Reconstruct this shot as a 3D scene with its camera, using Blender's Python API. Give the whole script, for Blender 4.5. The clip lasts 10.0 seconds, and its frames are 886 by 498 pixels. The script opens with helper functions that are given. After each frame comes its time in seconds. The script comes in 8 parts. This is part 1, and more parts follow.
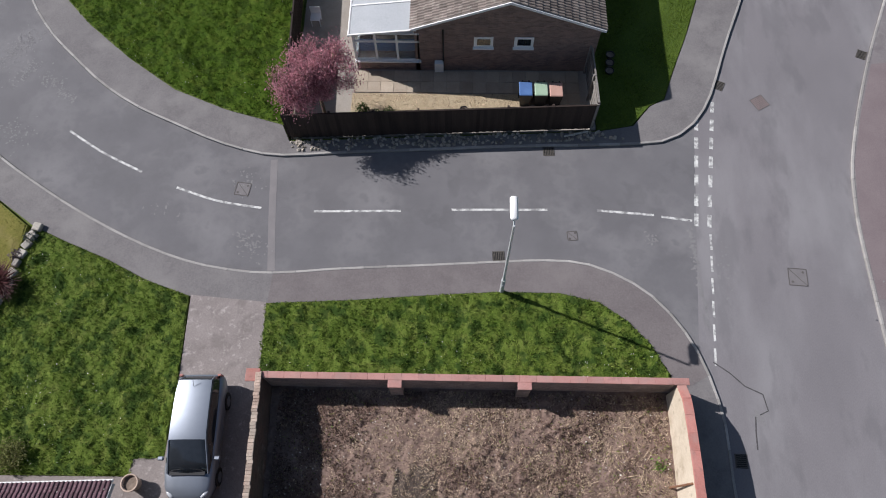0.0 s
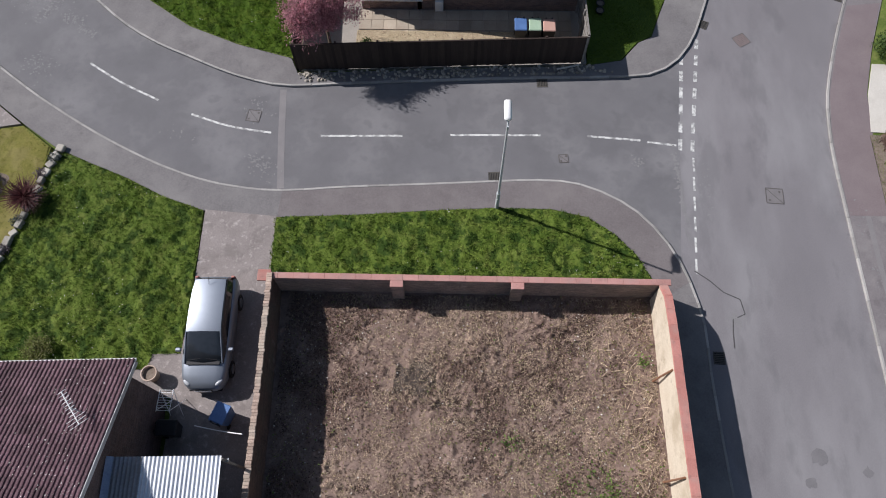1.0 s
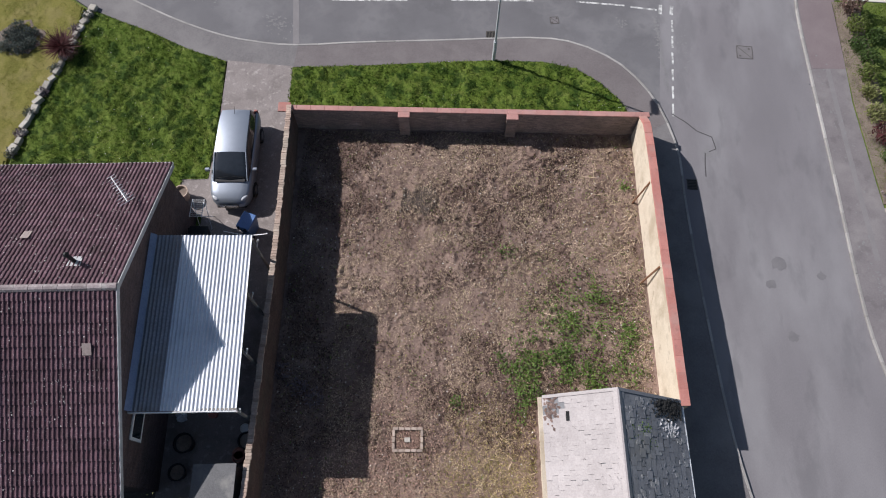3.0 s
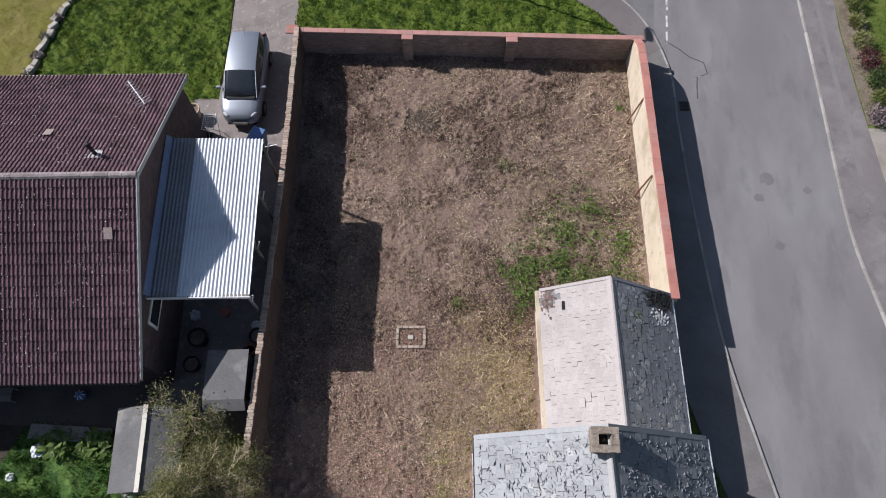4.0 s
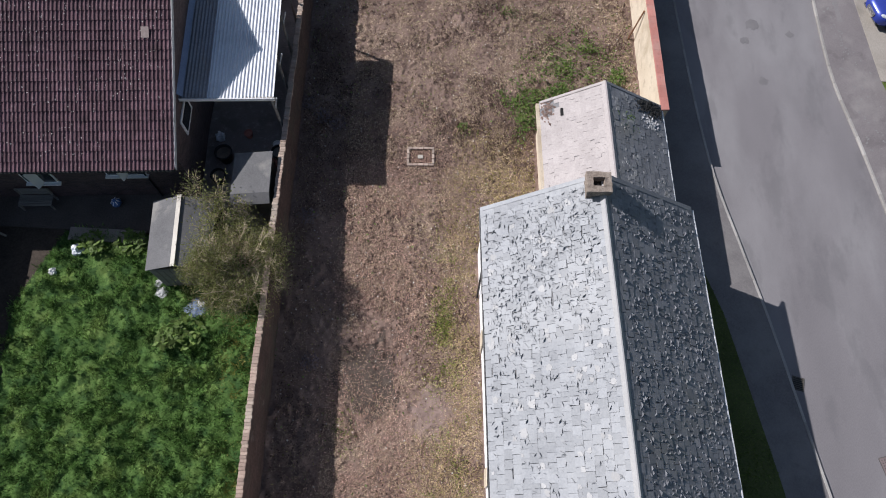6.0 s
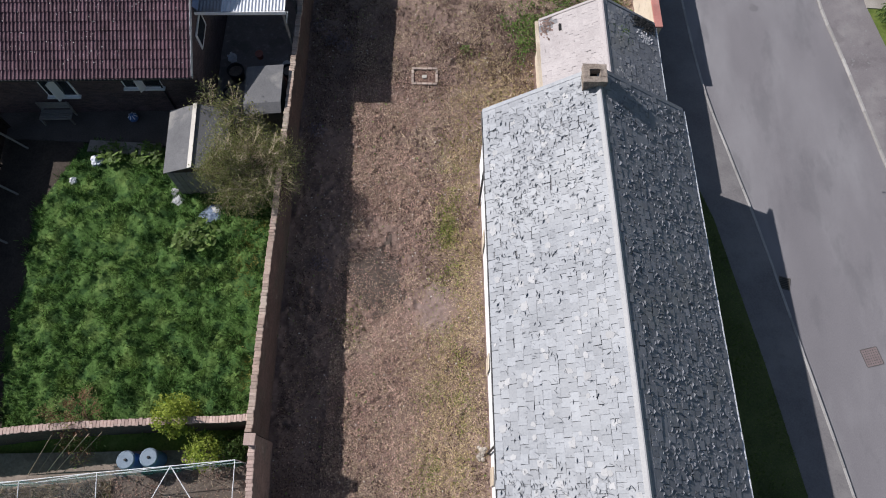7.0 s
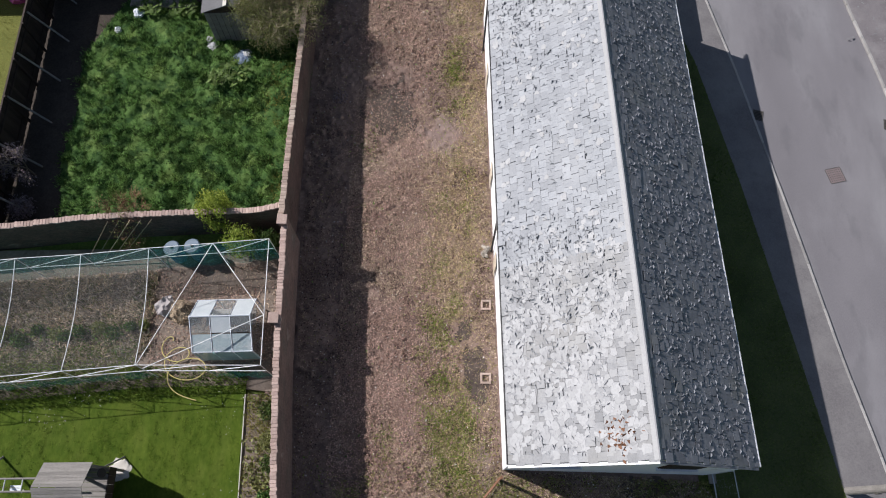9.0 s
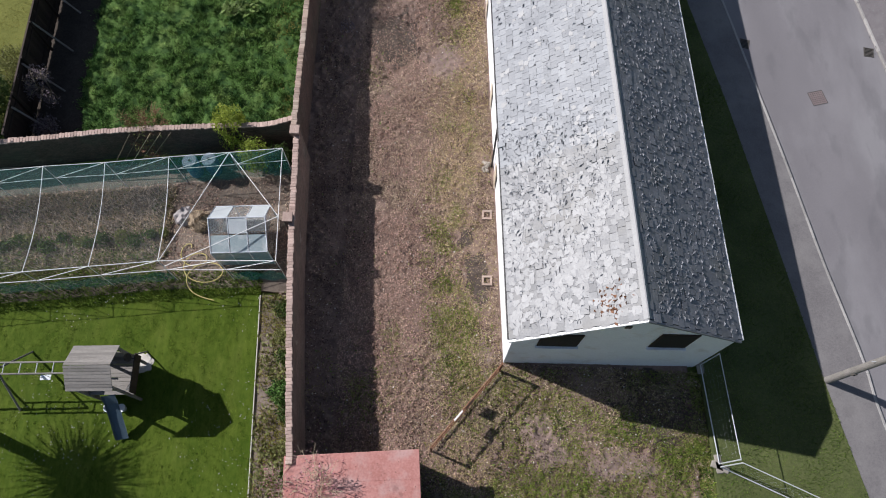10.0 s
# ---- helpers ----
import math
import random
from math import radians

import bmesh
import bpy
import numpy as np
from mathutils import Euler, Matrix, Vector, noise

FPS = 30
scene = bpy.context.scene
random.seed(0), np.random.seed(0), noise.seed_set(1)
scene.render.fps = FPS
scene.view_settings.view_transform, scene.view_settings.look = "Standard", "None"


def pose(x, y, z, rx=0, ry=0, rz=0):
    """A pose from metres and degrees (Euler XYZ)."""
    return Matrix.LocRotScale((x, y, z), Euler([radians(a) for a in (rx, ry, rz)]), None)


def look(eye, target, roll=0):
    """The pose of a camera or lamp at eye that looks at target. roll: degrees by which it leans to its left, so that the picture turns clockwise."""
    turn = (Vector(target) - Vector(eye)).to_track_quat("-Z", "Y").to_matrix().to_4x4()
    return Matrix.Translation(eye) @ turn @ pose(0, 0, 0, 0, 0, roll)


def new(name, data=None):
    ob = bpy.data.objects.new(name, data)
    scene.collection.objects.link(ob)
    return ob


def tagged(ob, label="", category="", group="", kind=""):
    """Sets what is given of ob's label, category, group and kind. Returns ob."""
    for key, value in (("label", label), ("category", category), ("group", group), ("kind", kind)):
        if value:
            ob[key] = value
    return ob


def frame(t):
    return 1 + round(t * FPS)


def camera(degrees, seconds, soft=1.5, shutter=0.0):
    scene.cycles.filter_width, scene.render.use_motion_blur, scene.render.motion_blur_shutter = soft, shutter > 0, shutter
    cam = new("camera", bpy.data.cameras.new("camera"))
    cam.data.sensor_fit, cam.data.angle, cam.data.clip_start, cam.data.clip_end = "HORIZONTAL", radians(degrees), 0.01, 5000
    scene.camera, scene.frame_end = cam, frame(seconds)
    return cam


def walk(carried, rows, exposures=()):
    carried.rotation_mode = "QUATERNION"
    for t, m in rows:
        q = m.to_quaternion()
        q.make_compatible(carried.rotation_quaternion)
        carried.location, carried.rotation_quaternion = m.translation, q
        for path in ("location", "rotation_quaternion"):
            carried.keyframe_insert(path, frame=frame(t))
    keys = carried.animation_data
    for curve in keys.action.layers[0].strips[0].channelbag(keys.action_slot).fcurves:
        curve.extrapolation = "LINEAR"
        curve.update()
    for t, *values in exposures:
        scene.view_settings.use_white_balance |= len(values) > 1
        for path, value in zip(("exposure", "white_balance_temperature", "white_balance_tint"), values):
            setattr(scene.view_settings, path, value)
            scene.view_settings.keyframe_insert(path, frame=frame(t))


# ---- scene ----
cam = camera(65.9, 10.0, 1.05)
PATH = [
    (0, (7.142, -5.599, 25.618), (7.103, -4.802, 23.784), -1.8),
    (0.5, (7.195, -7.62, 25.712), (7.157, -6.816, 23.881), -1.6),
    (1, (7.235, -9.593, 25.826), (7.199, -8.787, 23.995), -1.3),
    (1.5, (7.204, -11.492, 25.969), (7.173, -10.691, 24.137), -0.9),
    (2, (7.129, -13.349, 26.044), (7.104, -12.553, 24.21), -0.5),
    (2.5, (7.019, -15.115, 25.999), (7.003, -14.324, 24.162), 0.1),
    (4, (6.868, -20.468, 25.689), (6.865, -19.701, 23.842), 1.2),
    (4.5, (6.868, -22.294, 25.556), (6.864, -21.528, 23.709), 1.1),
    (5, (6.839, -24.096, 25.353), (6.835, -23.335, 23.503), 1.1),
    (5.5, (6.763, -25.908, 25.142), (6.761, -25.152, 23.29), 1.3),
    (7, (6.553, -31.367, 24.87), (6.56, -30.631, 23.01), 1.9),
    (7.5, (6.543, -33.261, 24.896), (6.548, -32.526, 23.036), 1.8),
    (8, (6.555, -35.157, 24.934), (6.558, -34.423, 23.074), 1.6),
    (8.5, (6.561, -37.094, 25.009), (6.559, -36.359, 23.149), 1.2),
    (9, (6.544, -39.007, 25.09), (6.54, -38.274, 23.23), 1.1),
    (9.5, (6.485, -40.917, 25.149), (6.484, -40.184, 23.288), 1.2),
    (10, (6.426, -42.861, 25.186), (6.427, -42.125, 23.327), 1.3),
]
walk(cam, [(t, look(e, a, r)) for t, e, a, r in PATH])


# ---- light ----
SUN = Vector((-1.15, 0.465, 0.985)).normalized()
world = bpy.data.worlds.new("sky")
scene.world = world
world.use_nodes = True
_sky = world.node_tree.nodes.new("ShaderNodeTexSky")
_sky.sky_type, _sky.sun_disc = "NISHITA", False
_sky.sun_elevation, _sky.sun_rotation = radians(38.9), radians(-68)
_bg = world.node_tree.nodes["Background"]
_bg.inputs["Strength"].default_value = 0.058
world.node_tree.links.new(_sky.outputs[0], _bg.inputs[0])
sun_data = bpy.data.lights.new("sun", "SUN")
sun_data.energy, sun_data.angle, sun_data.color = 4.5, radians(0.5), (1.0, 0.965, 0.97)
sun = new("sun", sun_data)
sun.matrix_world = look(SUN * 100, (0, 0, 0))
scene.view_settings.exposure = 0.35


# ---- materials ----
def mat(name, a, b, scale=2.0, fine=30.0, rough=0.85, bump=0.25, metal=0.0, rnd=0.0, stain=None, stain_scale=0.6,
        stain_cut=0.6, stain_mix=0.6, stretch=(1, 1, 1), spec=0.3, hue=0.0, bricks=None, leaf=0.0, speck=None):
    """Two colours mixed by coarse and fine noise, piece by piece variation, stains and fine relief."""
    m = bpy.data.materials.new(name)
    m.use_nodes = True
    nt = m.node_tree
    N, L = nt.nodes.new, nt.links.new
    bsdf = nt.nodes["Principled BSDF"]
    geo = N("ShaderNodeNewGeometry")
    mp = N("ShaderNodeMapping")
    mp.inputs["Scale"].default_value = stretch
    L(geo.outputs["Position"], mp.inputs["Vector"])

    def noise_tex(s, d):
        n = N("ShaderNodeTexNoise")
        n.inputs["Scale"].default_value, n.inputs["Detail"].default_value = s, d
        n.inputs["Roughness"].default_value = 0.6
        L(mp.outputs[0], n.inputs["Vector"])
        return n

    def ramp(src, lo, hi):
        r = N("ShaderNodeMapRange")
        r.inputs[1].default_value, r.inputs[2].default_value = lo, hi
        L(src, r.inputs[0])
        return r.outputs[0]

    def mixc(f, x, y, how="MIX"):
        q = N("ShaderNodeMix")
        q.data_type, q.blend_type = "RGBA", how
        for s, v in ((q.inputs[0], f), (q.inputs[6], x), (q.inputs[7], y)):
            if isinstance(v, (int, float)):
                s.default_value = v
            elif isinstance(v, tuple):
                s.default_value = (*v, 1)
            else:
                L(v, s)
        return q.outputs[2]

    coarse, grain = noise_tex(scale, 4), noise_tex(fine, 3)
    mid = N("ShaderNodeMath")
    mid.operation = "MULTIPLY_ADD"
    L(grain.outputs[0], mid.inputs[0])
    mid.inputs[1].default_value = 0.55
    half = N("ShaderNodeMath")
    half.operation = "MULTIPLY"
    half.inputs[1].default_value = 0.45
    L(coarse.outputs[0], half.inputs[0])
    L(half.outputs[0], mid.inputs[2])
    col = mixc(ramp(mid.outputs[0], 0.36, 0.64), a, b)
    if stain:
        st = noise_tex(stain_scale, 6)
        f = ramp(st.outputs[0], stain_cut - 0.06, stain_cut + 0.1)
        k = N("ShaderNodeMath")
        k.operation = "MULTIPLY"
        k.inputs[1].default_value = stain_mix
        L(f, k.inputs[0])
        col = mixc(k.outputs[0], col, stain)
    if speck:
        sp = noise_tex(speck[1], 5)
        f = ramp(sp.outputs[0], speck[2] - (speck[4] if len(speck) > 4 else 0.03), speck[2] + (speck[4] if len(speck) > 4 else 0.05))
        k = N("ShaderNodeMath")
        k.operation = "MULTIPLY"
        k.inputs[1].default_value = speck[3]
        L(f, k.inputs[0])
        col = mixc(k.outputs[0], col, speck[0])
    if bricks:
        sep, com = N("ShaderNodeSeparateXYZ"), N("ShaderNodeCombineXYZ")
        L(geo.outputs["Position"], sep.inputs[0])
        run = N("ShaderNodeMath")
        L(sep.outputs[0], run.inputs[0])
        L(sep.outputs[1], run.inputs[1])
        L(run.outputs[0], com.inputs[0])
        L(sep.outputs[2], com.inputs[1])
        bt = N("ShaderNodeTexBrick")
        bt.inputs["Scale"].default_value, bt.inputs["Mortar Size"].default_value = 1.0, 0.006
        bt.inputs["Brick Width"].default_value, bt.inputs["Row Height"].default_value = 0.225, 0.075
        bt.inputs["Color1"].default_value, bt.inputs["Color2"].default_value = (0.75, 0.75, 0.75, 1), (1.2, 1.15, 1.1, 1)
        bt.inputs["Mortar"].default_value = (*bricks, 1)
        L(com.outputs[0], bt.inputs["Vector"])
        col = mixc(1.0, col, bt.outputs["Color"], "MULTIPLY")
    if rnd:
        oi = N("ShaderNodeObjectInfo")
        add = N("ShaderNodeMath")
        add.operation = "ADD"
        L(oi.outputs["Random"], add.inputs[0])
        L(geo.outputs["Random Per Island"], add.inputs[1])
        fr = N("ShaderNodeMath")
        fr.operation = "FRACT"
        L(add.outputs[0], fr.inputs[0])
        hs = N("ShaderNodeHueSaturation")
        v = N("ShaderNodeMapRange")
        v.inputs[3].default_value, v.inputs[4].default_value = 1 - rnd, 1 + rnd
        L(fr.outputs[0], v.inputs[0])
        L(v.outputs[0], hs.inputs["Value"])
        if hue:
            h = N("ShaderNodeMapRange")
            h.inputs[3].default_value, h.inputs[4].default_value = 0.5 - hue, 0.5 + hue
            L(fr.outputs[0], h.inputs[0])
            L(h.outputs[0], hs.inputs["Hue"])
        L(col, hs.inputs["Color"])
        col = hs.outputs[0]
    L(col, bsdf.inputs["Base Color"])
    bsdf.inputs["Roughness"].default_value, bsdf.inputs["Metallic"].default_value = rough, metal
    bsdf.inputs["Specular IOR Level"].default_value = spec
    if bump:
        bp = N("ShaderNodeBump")
        bp.inputs["Strength"].default_value, bp.inputs["Distance"].default_value = bump, 0.02
        L(mid.outputs[0], bp.inputs["Height"])
        L(bp.outputs[0], bsdf.inputs["Normal"])
    if leaf:
        tr, mx = N("ShaderNodeBsdfTranslucent"), N("ShaderNodeMixShader")
        L(col, tr.inputs["Color"])
        mx.inputs[0].default_value = leaf
        L(bsdf.outputs[0], mx.inputs[1])
        L(tr.outputs[0], mx.inputs[2])
        L(mx.outputs[0], nt.nodes["Material Output"].inputs["Surface"])
    return m


def glass_mat(name, tint=(0.8, 0.9, 0.9), rough=0.05, see=0.6):
    m = bpy.data.materials.new(name)
    m.use_nodes = True
    nt = m.node_tree
    b = nt.nodes["Principled BSDF"]
    b.inputs["Base Color"].default_value = (*tint, 1)
    b.inputs["Roughness"].default_value = rough
    b.inputs["Transmission Weight"].default_value = see
    b.inputs["IOR"].default_value = 1.1
    return m


ASPHALT = mat("asphalt", (0.157, 0.149, 0.158), (0.208, 0.197, 0.207), 0.5, 40, 0.88, 0.15, stain=(0.26, 0.254, 0.262), stain_scale=0.3, stain_cut=0.53, stain_mix=0.55, speck=((0.125, 0.121, 0.128), 0.7, 0.57, 0.4), stretch=(1, 0.35, 1))
FOOTWAY = mat("footway_asphalt", (0.138, 0.129, 0.132), (0.195, 0.185, 0.185), 0.8, 18, 0.9, 0.2, stain=(0.24, 0.23, 0.224), stain_scale=0.5, stain_cut=0.55, stain_mix=0.5, speck=((0.11, 0.102, 0.104), 1.2, 0.62, 0.3))
BROWNWAY = mat("brownish_asphalt", (0.135, 0.118, 0.12), (0.18, 0.162, 0.162), 0.8, 18, 0.9, 0.2, stain=(0.22, 0.2, 0.195), stain_scale=0.5, stain_cut=0.56, stain_mix=0.5)
PINKWAY = mat("pinkish_grey_asphalt", (0.158, 0.143, 0.148), (0.208, 0.19, 0.194), 0.8, 20, 0.9, 0.2, stain=(0.26, 0.245, 0.24), stain_scale=0.7, stain_cut=0.56, stain_mix=0.6, speck=((0.12, 0.106, 0.11), 1.1, 0.58, 0.4))
PINKPATCH = mat("pink_asphalt", (0.165, 0.132, 0.138), (0.21, 0.174, 0.178), 0.8, 20, 0.9, 0.2)
KERB = mat("kerb_concrete", (0.26, 0.25, 0.24), (0.36, 0.345, 0.33), 2, 30, 0.9, 0.3, rnd=0.2)
DRIVE = mat("stony_concrete", (0.195, 0.17, 0.162), (0.285, 0.252, 0.242), 0.9, 22, 0.92, 0.5, stain=(0.46, 0.42, 0.4), stain_scale=5, stain_cut=0.62, stain_mix=0.7, speck=((0.15, 0.13, 0.122), 1.2, 0.57, 0.5))
SIDEROAD = mat("side_asphalt", (0.12, 0.117, 0.124), (0.162, 0.158, 0.166), 0.5, 40, 0.88, 0.2, stain=(0.215, 0.21, 0.216), stain_scale=0.4, stain_cut=0.53, stain_mix=0.6, speck=((0.1, 0.098, 0.104), 0.8, 0.57, 0.4))
CONCRETE = mat("concrete", (0.27, 0.245, 0.215), (0.36, 0.33, 0.295), 0.7, 25, 0.9, 0.3, stain=(0.19, 0.17, 0.15), stain_scale=0.5, stain_cut=0.55)
PALECONC = mat("pale_concrete", (0.5, 0.47, 0.42), (0.6, 0.57, 0.52), 0.7, 25, 0.9, 0.2, stain=(0.4, 0.37, 0.33), stain_scale=0.5)
PAINT = mat("road_paint", (0.5, 0.5, 0.49), (0.68, 0.68, 0.66), 3, 25, 0.8, 0.2, stain=(0.19, 0.187, 0.19), stain_scale=4, stain_cut=0.5, stain_mix=0.9)
SOIL = mat("dry_soil", (0.135, 0.09, 0.073), (0.265, 0.19, 0.158), 0.9, 14, 0.95, 0.9, stain=(0.32, 0.23, 0.19), stain_scale=0.35, stain_cut=0.54, stain_mix=0.4, speck=((0.09, 0.06, 0.05), 1.4, 0.56, 0.45))
DARKCONC = mat("dark_concrete", (0.075, 0.064, 0.058), (0.14, 0.12, 0.108), 0.8, 18, 0.9, 0.4)
# Near-black so that bare soil also carries the fence's shade.
SHADESOIL = mat("fence_shade_soil", (0.038, 0.03, 0.024), (0.078, 0.062, 0.05), 1.2, 14, 0.95, 0.8)
DARKSOIL = mat("garden_soil", (0.15, 0.118, 0.096), (0.265, 0.215, 0.178), 1, 12, 0.95, 0.9, speck=((0.11, 0.085, 0.07), 1.6, 0.57, 0.5))
STRAW = mat("straw", (0.3, 0.222, 0.15), (0.6, 0.475, 0.335), 0.8, 20, 0.8, 0, rnd=0.5)
LITTER = mat("dead_leaf_litter", (0.04, 0.024, 0.019), (0.2, 0.128, 0.1), 0.6, 20, 0.85, 0, rnd=0.7)
REDLITTER = mat("reddish_leaf_litter", (0.22, 0.125, 0.098), (0.54, 0.37, 0.3), 0.6, 20, 0.85, 0, rnd=0.5)
TURF = mat("turf_soil", (0.06, 0.095, 0.017), (0.13, 0.172, 0.036), 1.2, 12, 0.95, 0.8, stain=(0.19, 0.195, 0.065), stain_scale=2.2, stain_cut=0.58, stain_mix=0.5)
GRASS = mat("grass_blade", (0.09, 0.152, 0.022), (0.205, 0.275, 0.056), 1.1, 9, 0.8, 0, rnd=0.65, spec=0.1, stain=(0.28, 0.31, 0.09), stain_scale=2.6, stain_cut=0.57, stain_mix=0.45, leaf=0.4, speck=((0.022, 0.06, 0.013), 2.0, 0.53, 0.7))
MOWN = mat("mown_grass_blade", (0.07, 0.124, 0.012), (0.135, 0.192, 0.025), 0.8, 9, 0.8, 0, rnd=0.7, spec=0.1, leaf=0.4, stain=(0.165, 0.21, 0.038), stain_scale=1.2, stain_cut=0.56, stain_mix=0.45, stretch=(1, 0.45, 1))
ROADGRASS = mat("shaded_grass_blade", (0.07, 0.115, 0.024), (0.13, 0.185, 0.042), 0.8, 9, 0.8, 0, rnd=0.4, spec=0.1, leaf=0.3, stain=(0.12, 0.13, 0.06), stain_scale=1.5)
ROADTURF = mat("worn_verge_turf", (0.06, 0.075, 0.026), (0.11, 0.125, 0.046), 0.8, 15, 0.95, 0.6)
EDGESLATE = mat("pale_slate_edge", (0.15, 0.156, 0.172), (0.215, 0.222, 0.24), 1.5, 16, 0.6, 0.2, rnd=0.3, spec=0.3)
DRYGRASS = mat("dry_grass_blade", (0.19, 0.19, 0.045), (0.32, 0.29, 0.085), 0.7, 14, 0.8, 0, rnd=0.3, spec=0.1, leaf=0.4, stain=(0.38, 0.32, 0.14), stain_scale=1.1, stain_cut=0.53, stain_mix=0.5)
RANK = mat("rank_grass_blade", (0.078, 0.165, 0.042), (0.175, 0.29, 0.085), 0.9, 14, 0.8, 0, rnd=0.8, spec=0.1, leaf=0.4, stain=(0.25, 0.33, 0.1), stain_scale=0.9, stain_cut=0.57, stain_mix=0.45, speck=((0.035, 0.09, 0.03), 2.0, 0.54, 0.7))
WEED = mat("weed_leaf", (0.085, 0.15, 0.032), (0.18, 0.255, 0.068), 1.5, 15, 0.6, 0, rnd=0.5, leaf=0.4)
REDCOPE = mat("red_coping_brick", (0.37, 0.15, 0.125), (0.47, 0.215, 0.185), 2, 30, 0.85, 0.3, rnd=0.09, stain=(0.36, 0.235, 0.205), stain_scale=1.4, stain_cut=0.54, speck=((0.24, 0.13, 0.115), 3, 0.62, 0.5))
BRICK = mat("old_brick", (0.055, 0.037, 0.033), (0.115, 0.076, 0.066), 1.2, 14, 0.92, 0.6, bricks=(1.35, 1.4, 1.4), rnd=0.1, stain=(0.075, 0.072, 0.058), stain_scale=0.9, stain_cut=0.56, speck=((0.21, 0.185, 0.165), 1.1, 0.67, 0.5))
PINKCOPE = mat("pinkish_coping_brick", (0.34, 0.24, 0.205), (0.5, 0.385, 0.335), 2, 25, 0.92, 0.5, rnd=0.2)
CARSHEET = mat("weathered_corrugated_sheet", (0.6, 0.625, 0.675), (0.72, 0.74, 0.785), 0.7, 12, 0.5, 0.05, stain=(0.49, 0.51, 0.56), stain_scale=0.8, stain_cut=0.57, spec=0.15)
COPEBRICK = mat("coping_brick", (0.29, 0.21, 0.17), (0.46, 0.355, 0.295), 2, 25, 0.92, 0.5, rnd=0.2, stain=(0.4, 0.36, 0.3), stain_scale=0.8, stain_cut=0.55)
PINKBRICK = mat("pinkish_old_brick", (0.1, 0.068, 0.06), (0.19, 0.135, 0.12), 1.2, 14, 0.92, 0.6, bricks=(1.3, 1.35, 1.35), rnd=0.1, stain=(0.12, 0.105, 0.09), stain_scale=0.9, stain_cut=0.56, speck=((0.3, 0.26, 0.235), 1.1, 0.65, 0.6))
RENDERC = mat("cream_render", (0.5, 0.42, 0.32), (0.63, 0.555, 0.45), 1, 20, 0.92, 0.4, stain=(0.33, 0.26, 0.18), stain_scale=0.7, stain_cut=0.56, speck=((0.3, 0.24, 0.18), 2.2, 0.62, 0.55))
HOUSEBRICK = mat("dark_red_brick", (0.066, 0.046, 0.046), (0.115, 0.08, 0.08), 2, 18, 0.9, 0.5, bricks=(1.3, 1.5, 1.6))
BOARDPAINT = mat("weathered_white_paint", (0.36, 0.36, 0.37), (0.48, 0.48, 0.49), 2, 20, 0.7, 0.1)
# Slate colour darkened to hold the shade of the east-facing slopes.
SHADESLATE = mat("shaded_slate", (0.165, 0.171, 0.188), (0.225, 0.231, 0.25), 0.9, 16, 0.65, 0.3, rnd=0.14, spec=0.3, stain=(0.2, 0.2, 0.185), stain_scale=0.5)
BROKENSLATE = mat("broken_slate", (0.25, 0.252, 0.26), (0.335, 0.337, 0.343), 0.9, 16, 0.65, 0.35, rnd=0.16, spec=0.2, stain=(0.29, 0.28, 0.26), stain_scale=0.5, stain_cut=0.55, stain_mix=0.5)
PALESLATE = mat("bleached_slate", (0.34, 0.34, 0.346), (0.405, 0.405, 0.408), 0.9, 16, 0.7, 0.3, rnd=0.1, spec=0.2)
PINKWALL = mat("weathered_pinkish_brick", (0.2, 0.155, 0.145), (0.31, 0.25, 0.235), 1.2, 14, 0.92, 0.6, bricks=(1.2, 1.2, 1.2), rnd=0.1, stain=(0.17, 0.145, 0.13), stain_scale=0.9, stain_cut=0.54, speck=((0.4, 0.36, 0.33), 1.1, 0.66, 0.5))
YARDGRASS = mat("yellow_green_blade", (0.15, 0.195, 0.04), (0.27, 0.32, 0.085), 1.1, 9, 0.8, 0, rnd=0.4, spec=0.1, stain=(0.36, 0.35, 0.13), stain_scale=1.6, stain_cut=0.55, stain_mix=0.5, leaf=0.4)
MOWNTURF = mat("mown_turf", (0.05, 0.09, 0.012), (0.095, 0.14, 0.02), 0.8, 15, 0.95, 0.6)
DEEPGRASS = mat("deep_green_blade", (0.055, 0.112, 0.01), (0.115, 0.18, 0.022), 1.1, 9, 0.8, 0, rnd=0.75, spec=0.1, stain=(0.15, 0.185, 0.03), stain_scale=2.4, stain_cut=0.57, stain_mix=0.5, leaf=0.4, speck=((0.022, 0.05, 0.006), 2.2, 0.53, 0.6))
RANKTURF = mat("rank_turf", (0.028, 0.06, 0.016), (0.055, 0.105, 0.026), 0.8, 15, 0.95, 0.6)
DRYTURF = mat("dry_turf", (0.11, 0.125, 0.025), (0.18, 0.185, 0.045), 0.8, 15, 0.95, 0.6)
WHITEWALL = mat("white_painted_wall", (0.78, 0.79, 0.81), (0.87, 0.88, 0.9), 1, 20, 0.85, 0.4, stain=(0.56, 0.5, 0.44), stain_scale=1.3, stain_cut=0.62, stain_mix=0.5)
BROWNBRICK = mat("brown_brick", (0.17, 0.12, 0.105), (0.26, 0.185, 0.165), 2, 18, 0.9, 0.5, bricks=(1.3, 1.4, 1.4))
